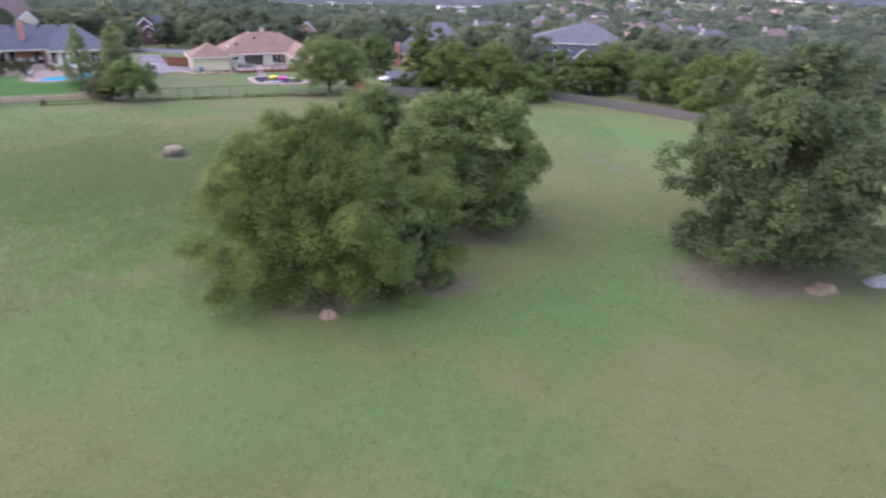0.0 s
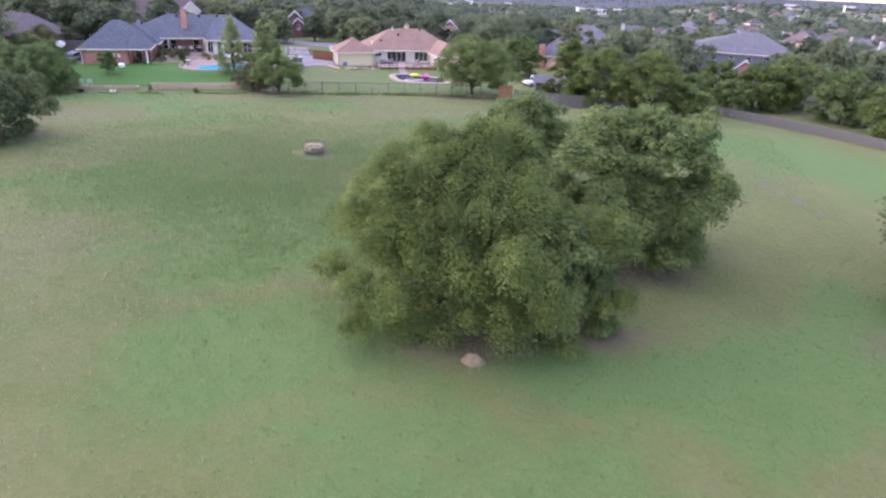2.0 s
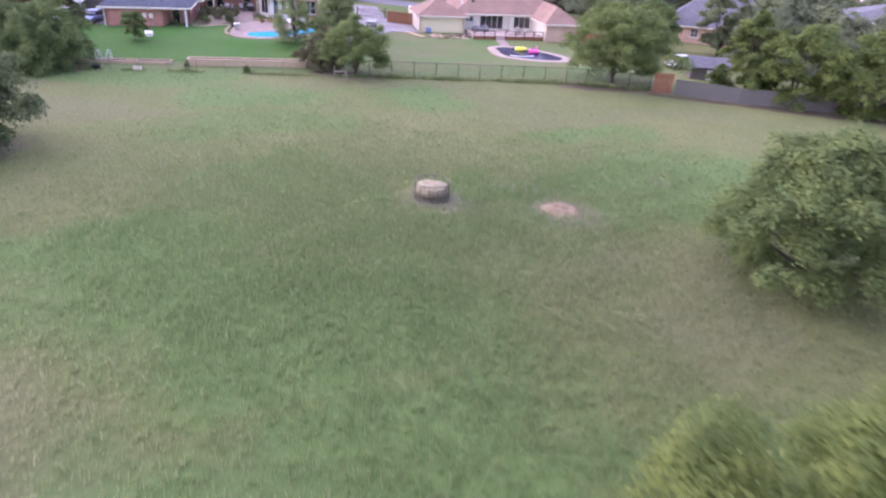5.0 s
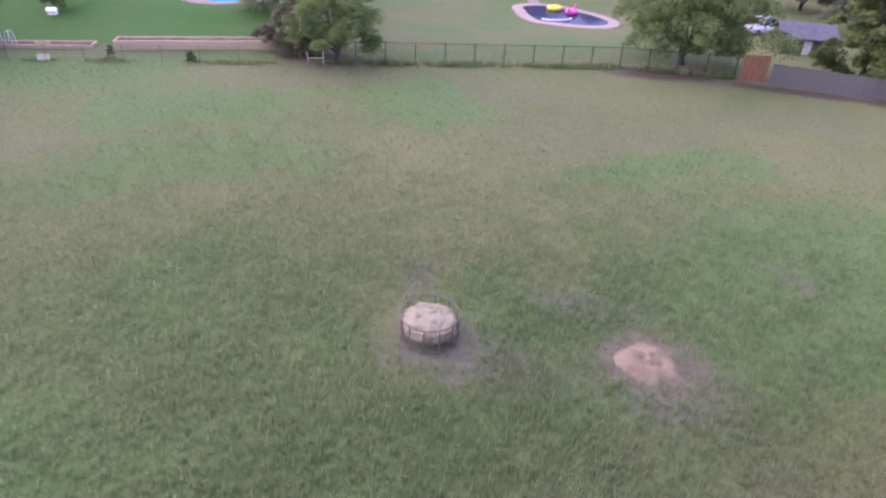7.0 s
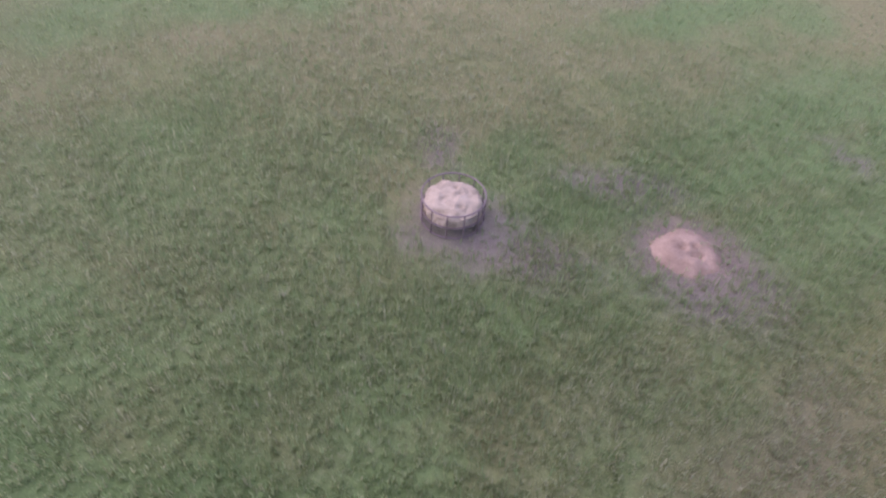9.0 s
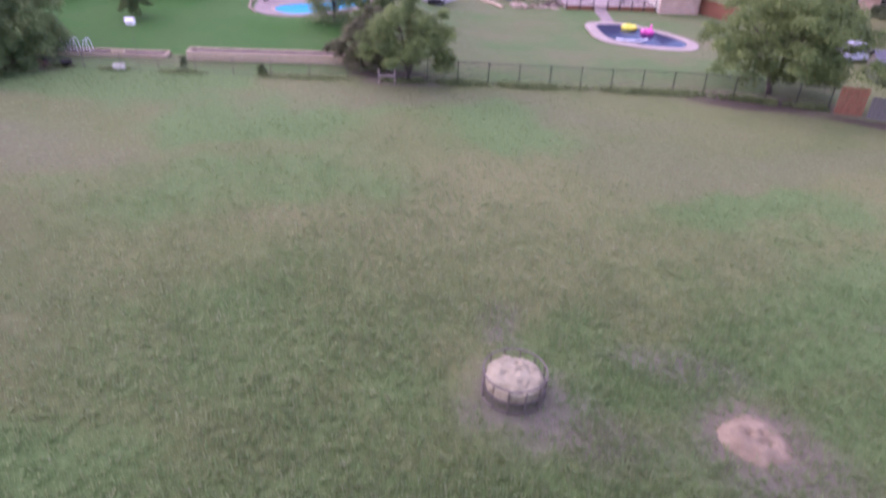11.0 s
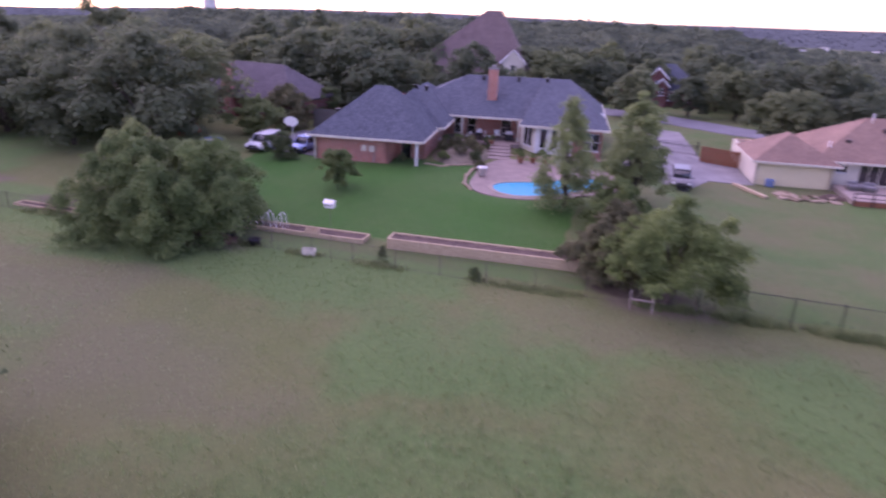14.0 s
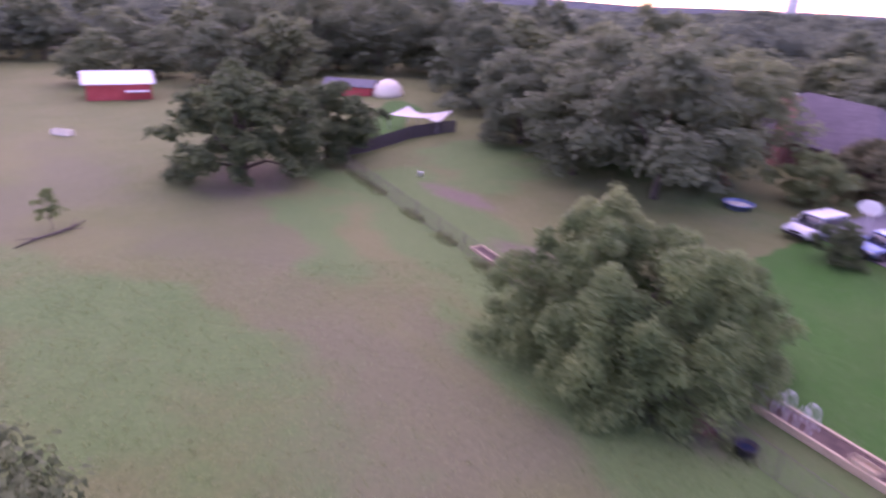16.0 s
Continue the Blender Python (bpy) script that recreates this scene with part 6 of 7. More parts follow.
# ---- meadow ----
def hay_feeder(x, y):
    f = thing("hay_feeder", "round steel hay feeder filled with pale hay", "hay feeder", on_ground(x, y))
    r, h = 1.13, 1.1
    for z in (0.08, 0.55, h):
        bm = bmesh.new()
        tube(bm, [(r * math.cos(a), r * math.sin(a), z) for a in (2 * math.pi * k / 28 for k in range(29))], 0.03, 6, cap=False)
        part("hoop", bm, M_RUST, f)
    for k in range(12):
        a = 2 * math.pi * (k + 0.3) / 12
        bm = bmesh.new()
        tube(bm, [(r * math.cos(a), r * math.sin(a), 0.0), (r * math.cos(a), r * math.sin(a), h)], 0.025, 6)
        part("upright", bm, M_RUST, f)
    bm = bmesh.new()
    bmesh.ops.create_icosphere(bm, subdivisions=5, radius=1.0)
    pits = [Vector((0.1, 0.2)), Vector((-0.25, -0.15)), Vector((0.3, -0.25)), Vector((-0.1, 0.45))]
    for v in bm.verts:
        q = v.co * 1.0
        lump = 0.07 * noise.noise(q * 3) + 0.05 * noise.noise(q * 9) + 0.03 * noise.noise(q * 21)
        pit = sum(0.16 * max(0.0, 1 - (q.xy - d).length / 0.13) for d in pits)
        side = min(1.0, 1.25 * max(0.001, q.xy.length)) / max(0.001, q.xy.length)
        top = 0.72 + 0.30 * (1 - q.xy.length_squared) if q.z > 0 else 0.40
        v.co = Vector((q.x * side * (1.0 + lump), q.y * side * (1.0 + lump), top + lump - (pit if q.z > 0 else 0)))
    part("hay", bm, M_HAY, f, "pale loose hay heaped inside the ring", flat=False)
    return f


hay_feeder(-29.4, 65.4)


def earth_mound(name, label, cat, x, y, rx, ry, h, material, turn=0, rough=0.25, holes=()):
    bm = bmesh.new()
    n = 26
    grid = []
    for i in range(n + 1):
        for j in range(n + 1):
            a, b = i / n * 2 - 1, j / n * 2 - 1
            d = math.hypot(a, b) * (1.1 + 0.2 * noise.noise(Vector((a, b, x)) * 1.7))
            q = Vector((a * 2.2, b * 2.2, x))
            hh = max(0.0, 1 - d * d) * (1 + rough * 2 * noise.noise(q)) + 0.12 * noise.noise(q * 3) * (d < 1)
            for ha, hb, hr in holes:
                hh -= 0.7 * max(0.0, 1 - math.hypot(a - ha, b - hb) / hr)
            grid.append(bm.verts.new((a * rx, b * ry, -0.06 + h * hh - 0.08 * (d > 1))))
    for i in range(n):
        for j in range(n):
            k = i * (n + 1) + j
            bm.faces.new((grid[k], grid[k + n + 1], grid[k + n + 2], grid[k + 1]))
    o = link(name, bm, material, flat=False, m=on_ground(x, y, turn))
    return tagged(o, label, cat)


earth_mound("clay_mound", "low heap of bare orange clay with dug hollows", "earth mound", -21.25, 66.9, 1.4, 1.35, 0.34, M_CLAY, 10, 0.3, holes=((-0.15, 0.1, 0.13), (0.15, 0.2, 0.12), (0.1, -0.15, 0.1), (0.3, -0.1, 0.09)))
earth_mound("ant_mound", "tan earth mound at the foot of the elm", "earth mound", -5.8, 31.6, 0.72, 0.58, 0.5, M_CLAY)
earth_mound("dirt_mound", "small tan earth heap under the trees", "earth mound", 0.2, 37.6, 0.9, 0.5, 0.35, M_CLAY, 20)
earth_mound("dirt_mound", "small tan earth heap at the wood's edge", "earth mound", -1.2, 36.4, 0.5, 0.4, 0.3, M_ROCK, 60)
earth_mound("dirt_mound", "brown earth heap between the oak roots", "earth mound", 24.8, 38.6, 1.6, 0.9, 0.5, M_CLAY, 30)
# Stand-in lump for an unidentified pale striped thing, perhaps a feeder, given rock form.
earth_mound("boulder", "pale grey lump for an unidentified thing beside the large dark oak", "boulder", 29.2, 40.2, 1.1, 0.8, 0.7, M_STONE, 20, 0.5)
earth_mound("dirt_mound", "red-brown soil heap under the bushy tree", "soil heap", -75.9, 83.6, 1.3, 0.8, 0.5, M_LEAFHEAP, 22)


def log_stand():
    s = thing("wooden_stile", "pale wooden stile of two posts and a rung at the fence", "wooden stile", on_ground(-49.7, 93.6, 24))
    for x in (-0.62, 0.62):
        part("post", boxed(x - 0.04, x + 0.04, -0.04, 0.04, -0.05, 1.25, bevel=0.01), M_DECK, s)
    part("rung", boxed(-0.58, 0.58, -0.03, 0.03, 0.66, 0.76, bevel=0.01), M_DECK, s)


log_stand()


def martin_house():
    h = thing("birdhouse", "white birdhouse on a tall thin pole beside the fence", "birdhouse", on_ground(-67.8, 86.2, 24))
    bm = bmesh.new()
    tube(bm, [(0, 0, -0.2), (0, 0, 3.75)], 0.013, 8)
    part("pole", bm, M_RUST, h)
    part("box", boxed(-0.3, 0.3, -0.22, 0.22, 3.72, 4.05, bevel=0.02), M_WHITE, h)
    bm = bmesh.new()
    for s in (-1, 1):
        vs = [bm.verts.new(p) for p in ((-0.36, s * 0.3, 4.02), (0.36, s * 0.3, 4.02), (0.36, 0, 4.2), (-0.36, 0, 4.2), (-0.36, s * 0.3, 4.05), (0.36, s * 0.3, 4.05), (0.36, 0, 4.24), (-0.36, 0, 4.24))]
        for f in ((0, 1, 2, 3), (7, 6, 5, 4), (0, 4, 5, 1), (1, 5, 6, 2), (2, 6, 7, 3), (3, 7, 4, 0)):
            bm.faces.new([vs[i] for i in f])
    bmesh.ops.recalc_face_normals(bm, faces=bm.faces[:])
    part("roof", bm, M_WHITE, h)
    for k in range(4):
        bm = bmesh.new()
        lathe(bm, [(0.04, 0), (0.045, 0.02)], 10)
        o = part("hole", bm, M_BLACK, h)
        o.matrix_basis = Matrix.Translation((-0.21 + 0.14 * k, -0.215, 3.9)) @ Matrix.Rotation(math.pi / 2, 4, "X")


martin_house()


def tub(name, label, x, y, r, h, material, inner):
    t = thing(name, label, "tub", on_ground(x, y))
    bm = bmesh.new()
    lathe(bm, [(r * 0.85, 0), (r, h), (r * 1.08, h), (r * 1.08, h + 0.04), (r * 0.93, h + 0.04), (r * 0.8, 0.06)], 20)
    part("shell", bm, material, t, flat=False)
    bm = bmesh.new()
    lathe(bm, [(r * 0.88, h * 0.6), (r * 0.88, h * 0.62)], 20)
    part("water", bm, inner, t)


tub("feed_tub", "black rubber water tub standing in the grass", -73.9, 84.6, 0.42, 0.4, M_TYRE, M_WATER_D)
tub("feed_tub", "dark round tub under the small tree", -76.3, 84.3, 0.3, 0.3, M_TYRE, M_SOIL)


def crate(label, m, w, d, h, material):
    c = thing("crate", label, "crate", m)
    for z in (0, h * 0.36, h * 0.72):
        for s in (-1, 1):
            part("slat", boxed(-w / 2, w / 2, s * d / 2 - 0.015, s * d / 2 + 0.015, z, z + h * 0.28), material, c)
            part("slat", boxed(s * w / 2 - 0.015, s * w / 2 + 0.015, -d / 2 + 0.016, d / 2 - 0.016, z, z + h * 0.28), material, c)
    part("bottom", boxed(-w / 2 + 0.02, w / 2 - 0.02, -d / 2 + 0.02, d / 2 - 0.02, 0.0, 0.03), material, c)


crate("dull white slatted crate beside the wire fence", on_ground(-69.8, 86.0, 35), 0.8, 0.5, 0.45, M_TRIM)
crate("pale wooden tray lying on the planting bed", pose(-72.6, 88.6, gzf(-72.6, 88.6) + 0.3, 0, 0, 24), 1.0, 0.5, 0.2, M_TIMBER)


def lean_panel():
    p = thing("gate_panel", "orange-stained slatted wooden gate under the pecan", "gate", on_ground(-16.3, 105.3, 14))
    for k in range(12):
        part("slat", boxed(-1.0 + 0.17 * k, -0.87 + 0.17 * k, -0.02, 0.02, 0.02, 2.15), M_CEDAR, p)
    for z in (0.3, 1.7):
        part("rail", boxed(-1.05, 1.1, 0.02, 0.06, z, z + 0.1), M_CEDAR, p)
    bm = bmesh.new()
    tube(bm, [(-0.9, 0.07, 0.3), (0.9, 0.07, 1.75)], 0.045, 4)
    part("brace", bm, M_CEDAR, p)


lean_panel()


# ---- brick house garden ----
def hoop_stand():
    b = thing("basketball_hoop", "white fan-shaped basketball backboard on a pole", "basketball hoop", pose(-92.0, 101.9, gzf(-92.0, 101.9) - 0.35, 0, 0, 35))
    bm = bmesh.new()
    tube(bm, [(0, 0.5, -0.1), (0, 0.5, 2.7), (0, 0.1, 3.3)], 0.06, 8)
    part("pole", bm, M_WHITE, b)
    bm = bmesh.new()
    pts = [(-0.35, 2.9), (0.35, 2.9)] + [(0.75 * math.cos(a), 3.35 + 0.55 * math.sin(a)) for a in np.linspace(-0.15, math.pi + 0.15, 12)]
    lo = [bm.verts.new((x, -0.02, z)) for x, z in pts]
    hi = [bm.verts.new((x, 0.02, z)) for x, z in pts]
    bm.faces.new(lo); bm.faces.new(list(reversed(hi)))
    for k in range(len(pts)):
        bm.faces.new((lo[k], lo[(k + 1) % len(pts)], hi[(k + 1) % len(pts)], hi[k]))
    bmesh.ops.recalc_face_normals(bm, faces=bm.faces[:])
    part("backboard", bm, M_WHITE, b)
    bm = bmesh.new()
    tube(bm, [(0.23 * math.cos(a), -0.28 + 0.23 * math.sin(a), 3.05) for a in np.linspace(0, 2 * math.pi, 17)], 0.012, 5, cap=False)
    part("rim", bm, M_CEDAR, b)


hoop_stand()
P1 = lambda u, v, z=None, a=0: pose(*to_world(HOME1, u, v), gzf(*to_world(HOME1, u, v)) if z is None else z, 0, 0, HOME1[2] + a)


def garden_steps():
    s = thing("garden_steps", "rose paved steps from the pool deck up to the porch", "steps", P1(18.2, 5.2, 0))
    for k in range(5):
        part("step", boxed(-1.2 - 0.1 * k, 1.2 - 0.1 * k, 0.1 + k * 1.25, 1.4 + k * 1.25 if k < 4 else 6.4, 0.5, 1.07 + 0.1 * (k + 1), bevel=0.02), M_PAVER, s)


garden_steps()


def stone_edge(label, pts, z, size=0.34, count=None):
    """A curved low wall of rough stones, each a piece of its own."""
    w = thing("stone_edging", label, "stone edging", pose(HOME1[0], HOME1[1], 0, 0, 0, HOME1[2]))
    rs = random.Random(len(pts))
    base = []
    for k in range(3):
        bm = bmesh.new()
        bmesh.ops.create_icosphere(bm, subdivisions=1, radius=0.5)
        for v in bm.verts:
            v.co = Vector((v.co.x * rs.uniform(0.9, 1.3), v.co.y * rs.uniform(0.8, 1.1), v.co.z * rs.uniform(0.6, 0.85)))
        base.append(bm)
    line = [Vector(p) for p in pts]
    first = []
    for a, b in zip(line, line[1:]):
        n = max(1, int((b - a).length / (size * 0.92)))
        for k in range(n):
            p = a.lerp(b, k / n)
            m = Matrix.Translation((p.x + rs.uniform(-0.04, 0.04), p.y + rs.uniform(-0.04, 0.04), z + rs.uniform(0.05, 0.12))) @ Matrix.Rotation(rs.uniform(0, 6), 4, "Z") @ Matrix.Scale(size * rs.uniform(0.85, 1.25), 4)
            i = rs.randrange(3)
            if base[i] is not None:
                o = part("stone", base[i], M_ROCK, w, m=m)
                first.append((i, o))
                base[i] = None
            else:
                same_mesh("stone", next(o for j, o in first if j == i), w, m)
    for bm in base:
        if bm is not None:
            bm.free()


stone_edge("curved edging of rough pale stones round the pool deck", [(17.0, 2.4), (16.3, -0.3), (16.1, -2.8), (16.3, -5.4), (17.3, -7.6)], 1.1, 0.38)
stone_edge("edging of rough pale stones below the planting slope", [(11.4, 1.0), (13.0, 0.4), (14.8, 1.4), (16.4, 2.2)], 1.05, 0.36)
stone_edge("low pale stone wall in front of the french doors", [(19.6, 7.4), (21.5, 7.0), (24, 7.2), (27.5, 7.8), (30, 8.5)], 1.1, 0.36)
earth_mound("planting_slope", "dark mulched planting slope below the porch", "planting bed", *to_world(HOME1, 14.4, 6.2), 3.4, 5.6, 0.75, M_MULCH, HOME1[2])


def shrub(name, label, u, v, r, h, mt, seed, z=None, leaves=1400, size=0.13):
    rg = np.random.default_rng(seed)
    vv, ff, cs, rs = crown_mesh(rg, r, h, 0.1, 16, leaves, size, 0.42)
    t = thing(name, label, "shrub", P1(u, v, z), "shrubs below the porch")
    raw("foliage", vv, ff, mt, t)
    bm = bmesh.new()
    for k in range(4):
        c = Vector(cs[k * 3])
        tube(bm, [(0, 0, -0.1), c * 0.5, c], [0.03, 0.02, 0.008], 5)
    part("stem", bm, M_BARK, t)


for k, (u, v, r, h, mt) in enumerate(((12.3, 8.4, 0.8, 1.5, M_LEAF_B), (13.2, 10.6, 0.7, 1.3, M_LEAF_C), (12.4, 5.4, 0.7, 1.1, M_LEAF_E), (13.6, 7.2, 0.8, 1.0, M_LEAF_E), (14.8, 8.8, 0.8, 1.1, M_LEAF_E), (15.4, 6.2, 0.9, 1.1, M_LEAF_E),
                                      (14.4, 4.2, 0.8, 0.9, M_LEAF_E), (16.2, 4.4, 0.8, 1.2, M_LEAF_E), (16.2, 2.6, 0.7, 1.2, M_LEAF_B), (13.0, 2.6, 0.6, 0.8, M_LEAF_C), (16.6, 8.6, 0.5, 1.6, M_LEAF_B), (17.0, 0.2, 0.6, 1.0, M_LEAF_E),
                                      (20.2, 8.2, 0.5, 0.8, M_LEAF_C), (22.6, 8.4, 0.6, 0.8, M_LEAF_C), (26.5, 8.6, 0.7, 1.0, M_LEAF_C), (9.0, 1.4, 0.45, 0.9, M_LEAF_B), (29.5, 3.5, 1.1, 1.5, M_LEAF_C), (31.5, 0.5, 1.2, 1.8, M_LEAF_E), (30.2, -3.6, 1.0, 1.3, M_LEAF_E))):
    hump = 0.75 * max(0.0, 1 - ((u - 14.4) / 3.4) ** 2 - ((v - 6.2) / 5.6) ** 2)
    shrub("shrub", "low rounded garden shrub on the planting slope" if hump > 0 else "low rounded garden shrub beside the pool", u, v, r, h, mt, 300 + k, gzf(*to_world(HOME1, u, v)) + hump)


def potted(label, u, v, z, r, h, material, plant=None, seed=1):
    p = thing("plant_pot", label, "plant pot", P1(u, v, z))
    bm = bmesh.new()
    lathe(bm, [(r * 0.65, 0), (r, h * 0.85), (r * 1.12, h * 0.86), (r * 1.12, h), (r * 0.9, h), (r * 0.85, h * 0.8)], 16)
    part("pot", bm, material, p, flat=False)
    if plant:
        rg = np.random.default_rng(seed)
        vv, ff, _, _ = crown_mesh(rg, r * 1.3, h * 0.8 + r * 2.4, h * 0.9, 10, 500, 0.1, 0.45)
        raw("plant", vv, ff, plant, p)


potted("large white glazed urn on the pool deck", 17.5, -2.4, 1.2, 0.4, 0.85, M_WHITE)
for k, (u, v, z) in enumerate(((20.6, 4.2, 1.2), (21.8, 4.6, 1.2), (23.0, 4.4, 1.2), (16.9, 10.8, 1.5), (20.4, 5.9, 1.1))):
    potted("terracotta pot with a leafy plant", u, v, z, 0.28, 0.5, M_TERRA, M_LEAF_C, 50 + k)


def patio_set():
    t = thing("patio_table", "round dark metal patio table on the porch", "table", P1(15.1, 12.6, 1.55))
    bm = bmesh.new()
    lathe(bm, [(0.6, 0.7), (0.62, 0.72), (0.62, 0.74), (0.6, 0.75)], 20)
    part("tabletop", bm, M_BLACK, t)
    for k in range(4):
        a = math.pi / 4 + k * math.pi / 2
        bm = bmesh.new()
        tube(bm, [(0.5 * math.cos(a), 0.5 * math.sin(a), 0), (0.4 * math.cos(a), 0.4 * math.sin(a), 0.7)], 0.025, 6)
        part("leg", bm, M_BLACK, t)
    c = thing("patio_chair", "dark patio chair with white cushions on the porch", "chair", P1(14.0, 12.4, 1.55, -90), "chairs on the porch")
    part("seat", boxed(-0.3, 0.3, -0.3, 0.3, 0.38, 0.44, bevel=0.01), M_BLACK, c)
    part("cushion", boxed(-0.28, 0.28, -0.28, 0.28, 0.44, 0.56, bevel=0.04), M_WHITE, c, "white seat cushion")
    part("backrest", boxed(-0.3, 0.3, 0.26, 0.34, 0.44, 1.05, bevel=0.02), M_WHITE, c, "white padded back")
    for sx in (-0.27, 0.27):
        for sy in (-0.27, 0.27):
            part("leg", boxed(sx - 0.02, sx + 0.02, sy - 0.02, sy + 0.02, 0, 0.38), M_BLACK, c)
        part("armrest", boxed(sx - 0.03, sx + 0.03, -0.28, 0.26, 0.62, 0.66), M_BLACK, c)
    for u, v, a in ((15.1, 13.6, 0), (16.2, 12.7, 90), (17.2, 13.8, 20)):
        copy_thing(c, P1(u, v, 1.55, a))
    g = thing("barbecue", "steel gas barbecue with a domed lid on the porch", "barbecue", P1(18.6, 13.2, 1.55))
    part("cabinet", boxed(-0.45, 0.45, -0.28, 0.28, 0.1, 0.8, bevel=0.02), M_BLACK, g)
    bm = bmesh.new()
    tube(bm, [(-0.42, 0, 0.85), (0.42, 0, 0.85)], 0.3, 14)
    part("lid", bm, M_GALV, g)
    for s in (-1, 1):
        part("side_shelf", boxed(s * 0.62 - 0.16, s * 0.62 + 0.16, -0.25, 0.25, 0.78, 0.82), M_GALV, g)
    part("handle", boxed(-0.3, 0.3, -0.36, -0.32, 0.93, 0.97), M_GALV, g)


patio_set()


def garden_seat(label, u, v, z, a):
    s = thing("sun_lounger", label, "lounger", P1(u, v, z, a), "loungers beside the pool")
    part("frame", boxed(-0.32, 0.32, -0.9, 0.6, 0.3, 0.36), M_BLACK, s)
    part("mattress", boxed(-0.3, 0.3, -0.9, 0.55, 0.36, 0.44, bevel=0.03), M_WHITE, s)
    o = part("backrest", boxed(-0.3, 0.3, 0.0, 0.7, 0.0, 0.08, bevel=0.03), M_WHITE, s)
    o.matrix_basis = Matrix.Translation((0, 0.55, 0.36)) @ Matrix.Rotation(radians(50), 4, "X")
    for sx in (-0.28, 0.28):
        for sy in (-0.85, 0.55):
            part("leg", boxed(sx - 0.02, sx + 0.02, sy - 0.02, sy + 0.02, 0, 0.3), M_BLACK, s)


garden_seat("white cushioned lounger on the rose paving", 24.6, 2.6, 1.2, 15)
garden_seat("white cushioned lounger near the blue pool", 26.4, 2.9, 1.2, 5)

# ---- ranch house yard ----
P2 = lambda u, v, z=None, a=0: pose(*to_world(HOME2, u, v), gzf(*to_world(HOME2, u, v)) if z is None else z, 0, 0, HOME2[2] + a)


def plank_pile():
    o = link("timber_beam", boxed(-2.6, 2.6, -0.22, 0.22, 0, 0.28, bevel=0.03), M_TIMBER, m=P2(0.6, -5.4, None, -66))
    tagged(o, "long pale timber beam lying at the drive's edge", "timber")


plank_pile()


def rubble():
    t = thing("rubble_heap", "spread heap of broken pale slabs and earth", "rubble", P2(5.6, -6.4))
    rs = random.Random(8)
    for k in range(26):
        bm = boxed(-0.5, 0.5, -0.3, 0.3, -0.08, 0.08, bevel=0.03)
        m = Matrix.Translation((rs.uniform(-2.6, 2.8), rs.uniform(-1.0, 1.0), rs.uniform(0.04, 0.2))) @ Euler((rs.uniform(-0.3, 0.3), rs.uniform(-0.3, 0.3), rs.uniform(0, 6))).to_matrix().to_4x4() @ Matrix.Scale(rs.uniform(0.5, 1.2), 4)
        part("slab", bm, M_ROCK if k % 3 else M_CLAY, t, m=m)


rubble()
earth_mound("dirt_mound", "dark earth heap beside the deck", "earth mound", *to_world(HOME2, 8.4, -5.4), 1.6, 1.0, 0.5, M_SOIL, 30)


def wheelie(label, m, material):
    b = thing("wheeled_bin", label, "bin", m)
    part("body", boxed(-0.4, 0.4, -0.28, 0.28, 0.05, 0.75, bevel=0.05), material, b)
    part("lid", boxed(-0.43, 0.43, -0.31, 0.31, 0.75, 0.84, bevel=0.04), material, b)
    for s in (-1, 1):
        bm = bmesh.new()
        tube(bm, [(s * 0.3 - 0.04, 0.26, 0.12), (s * 0.3 + 0.04, 0.26, 0.12)], 0.12, 10)
        part("wheel", bm, M_TYRE, b)


wheelie("dark blue storage bin against the cream garage wall", P2(3.2, -2.4), M_BLUECAR)


def deck_furniture():
    for u, v, a, lab in ((11.0, -3.2, 10, "grey covered sofa on the timber deck"), (12.4, -3.4, -5, "grey covered armchair on the timber deck")):
        s = thing("outdoor_sofa", lab, "sofa", P2(u, v, -0.36, a))
        part("base", boxed(-0.6, 0.6, -0.4, 0.4, 0.05, 0.42, bevel=0.05), M_GREYWOOD, s)
        part("backrest", boxed(-0.6, 0.6, 0.25, 0.45, 0.42, 0.9, bevel=0.06), M_CONC, s)
        for x in (-0.55, 0.55):
            part("armrest", boxed(x - 0.1, x + 0.1, -0.4, 0.25, 0.42, 0.65, bevel=0.04), M_CONC, s)
        part("cushion", boxed(-0.43, 0.43, -0.36, 0.24, 0.42, 0.54, bevel=0.04), M_CONC, s)
    t = thing("deck_table", "dark round table on the timber deck", "table", P2(17.6, -5.2, -0.36))
    bm = bmesh.new()
    lathe(bm, [(0.05, 0), (0.3, 0.02), (0.05, 0.06), (0.05, 0.68), (0.6, 0.7), (0.6, 0.74)], 18)
    part("pedestal_top", bm, M_BLACK, t)
    c = thing("deck_chair", "pale slatted chair on the timber deck", "chair", P2(16.6, -5.0, -0.36, 90), "chairs on the deck")
    part("seat", boxed(-0.25, 0.25, -0.25, 0.25, 0.4, 0.45, bevel=0.01), M_TRIM, c)
    part("backrest", boxed(-0.25, 0.25, 0.2, 0.26, 0.45, 0.95, bevel=0.01), M_TRIM, c)
    for sx in (-0.22, 0.22):
        for sy in (-0.22, 0.22):
            part("leg", boxed(sx - 0.02, sx + 0.02, sy - 0.02, sy + 0.02, 0, 0.4), M_TRIM, c)
    for u, v, a in ((18.6, -5.3, -90), (17.7, -4.2, 0)):
        copy_thing(c, P2(u, v, -0.36, a))


deck_furniture()


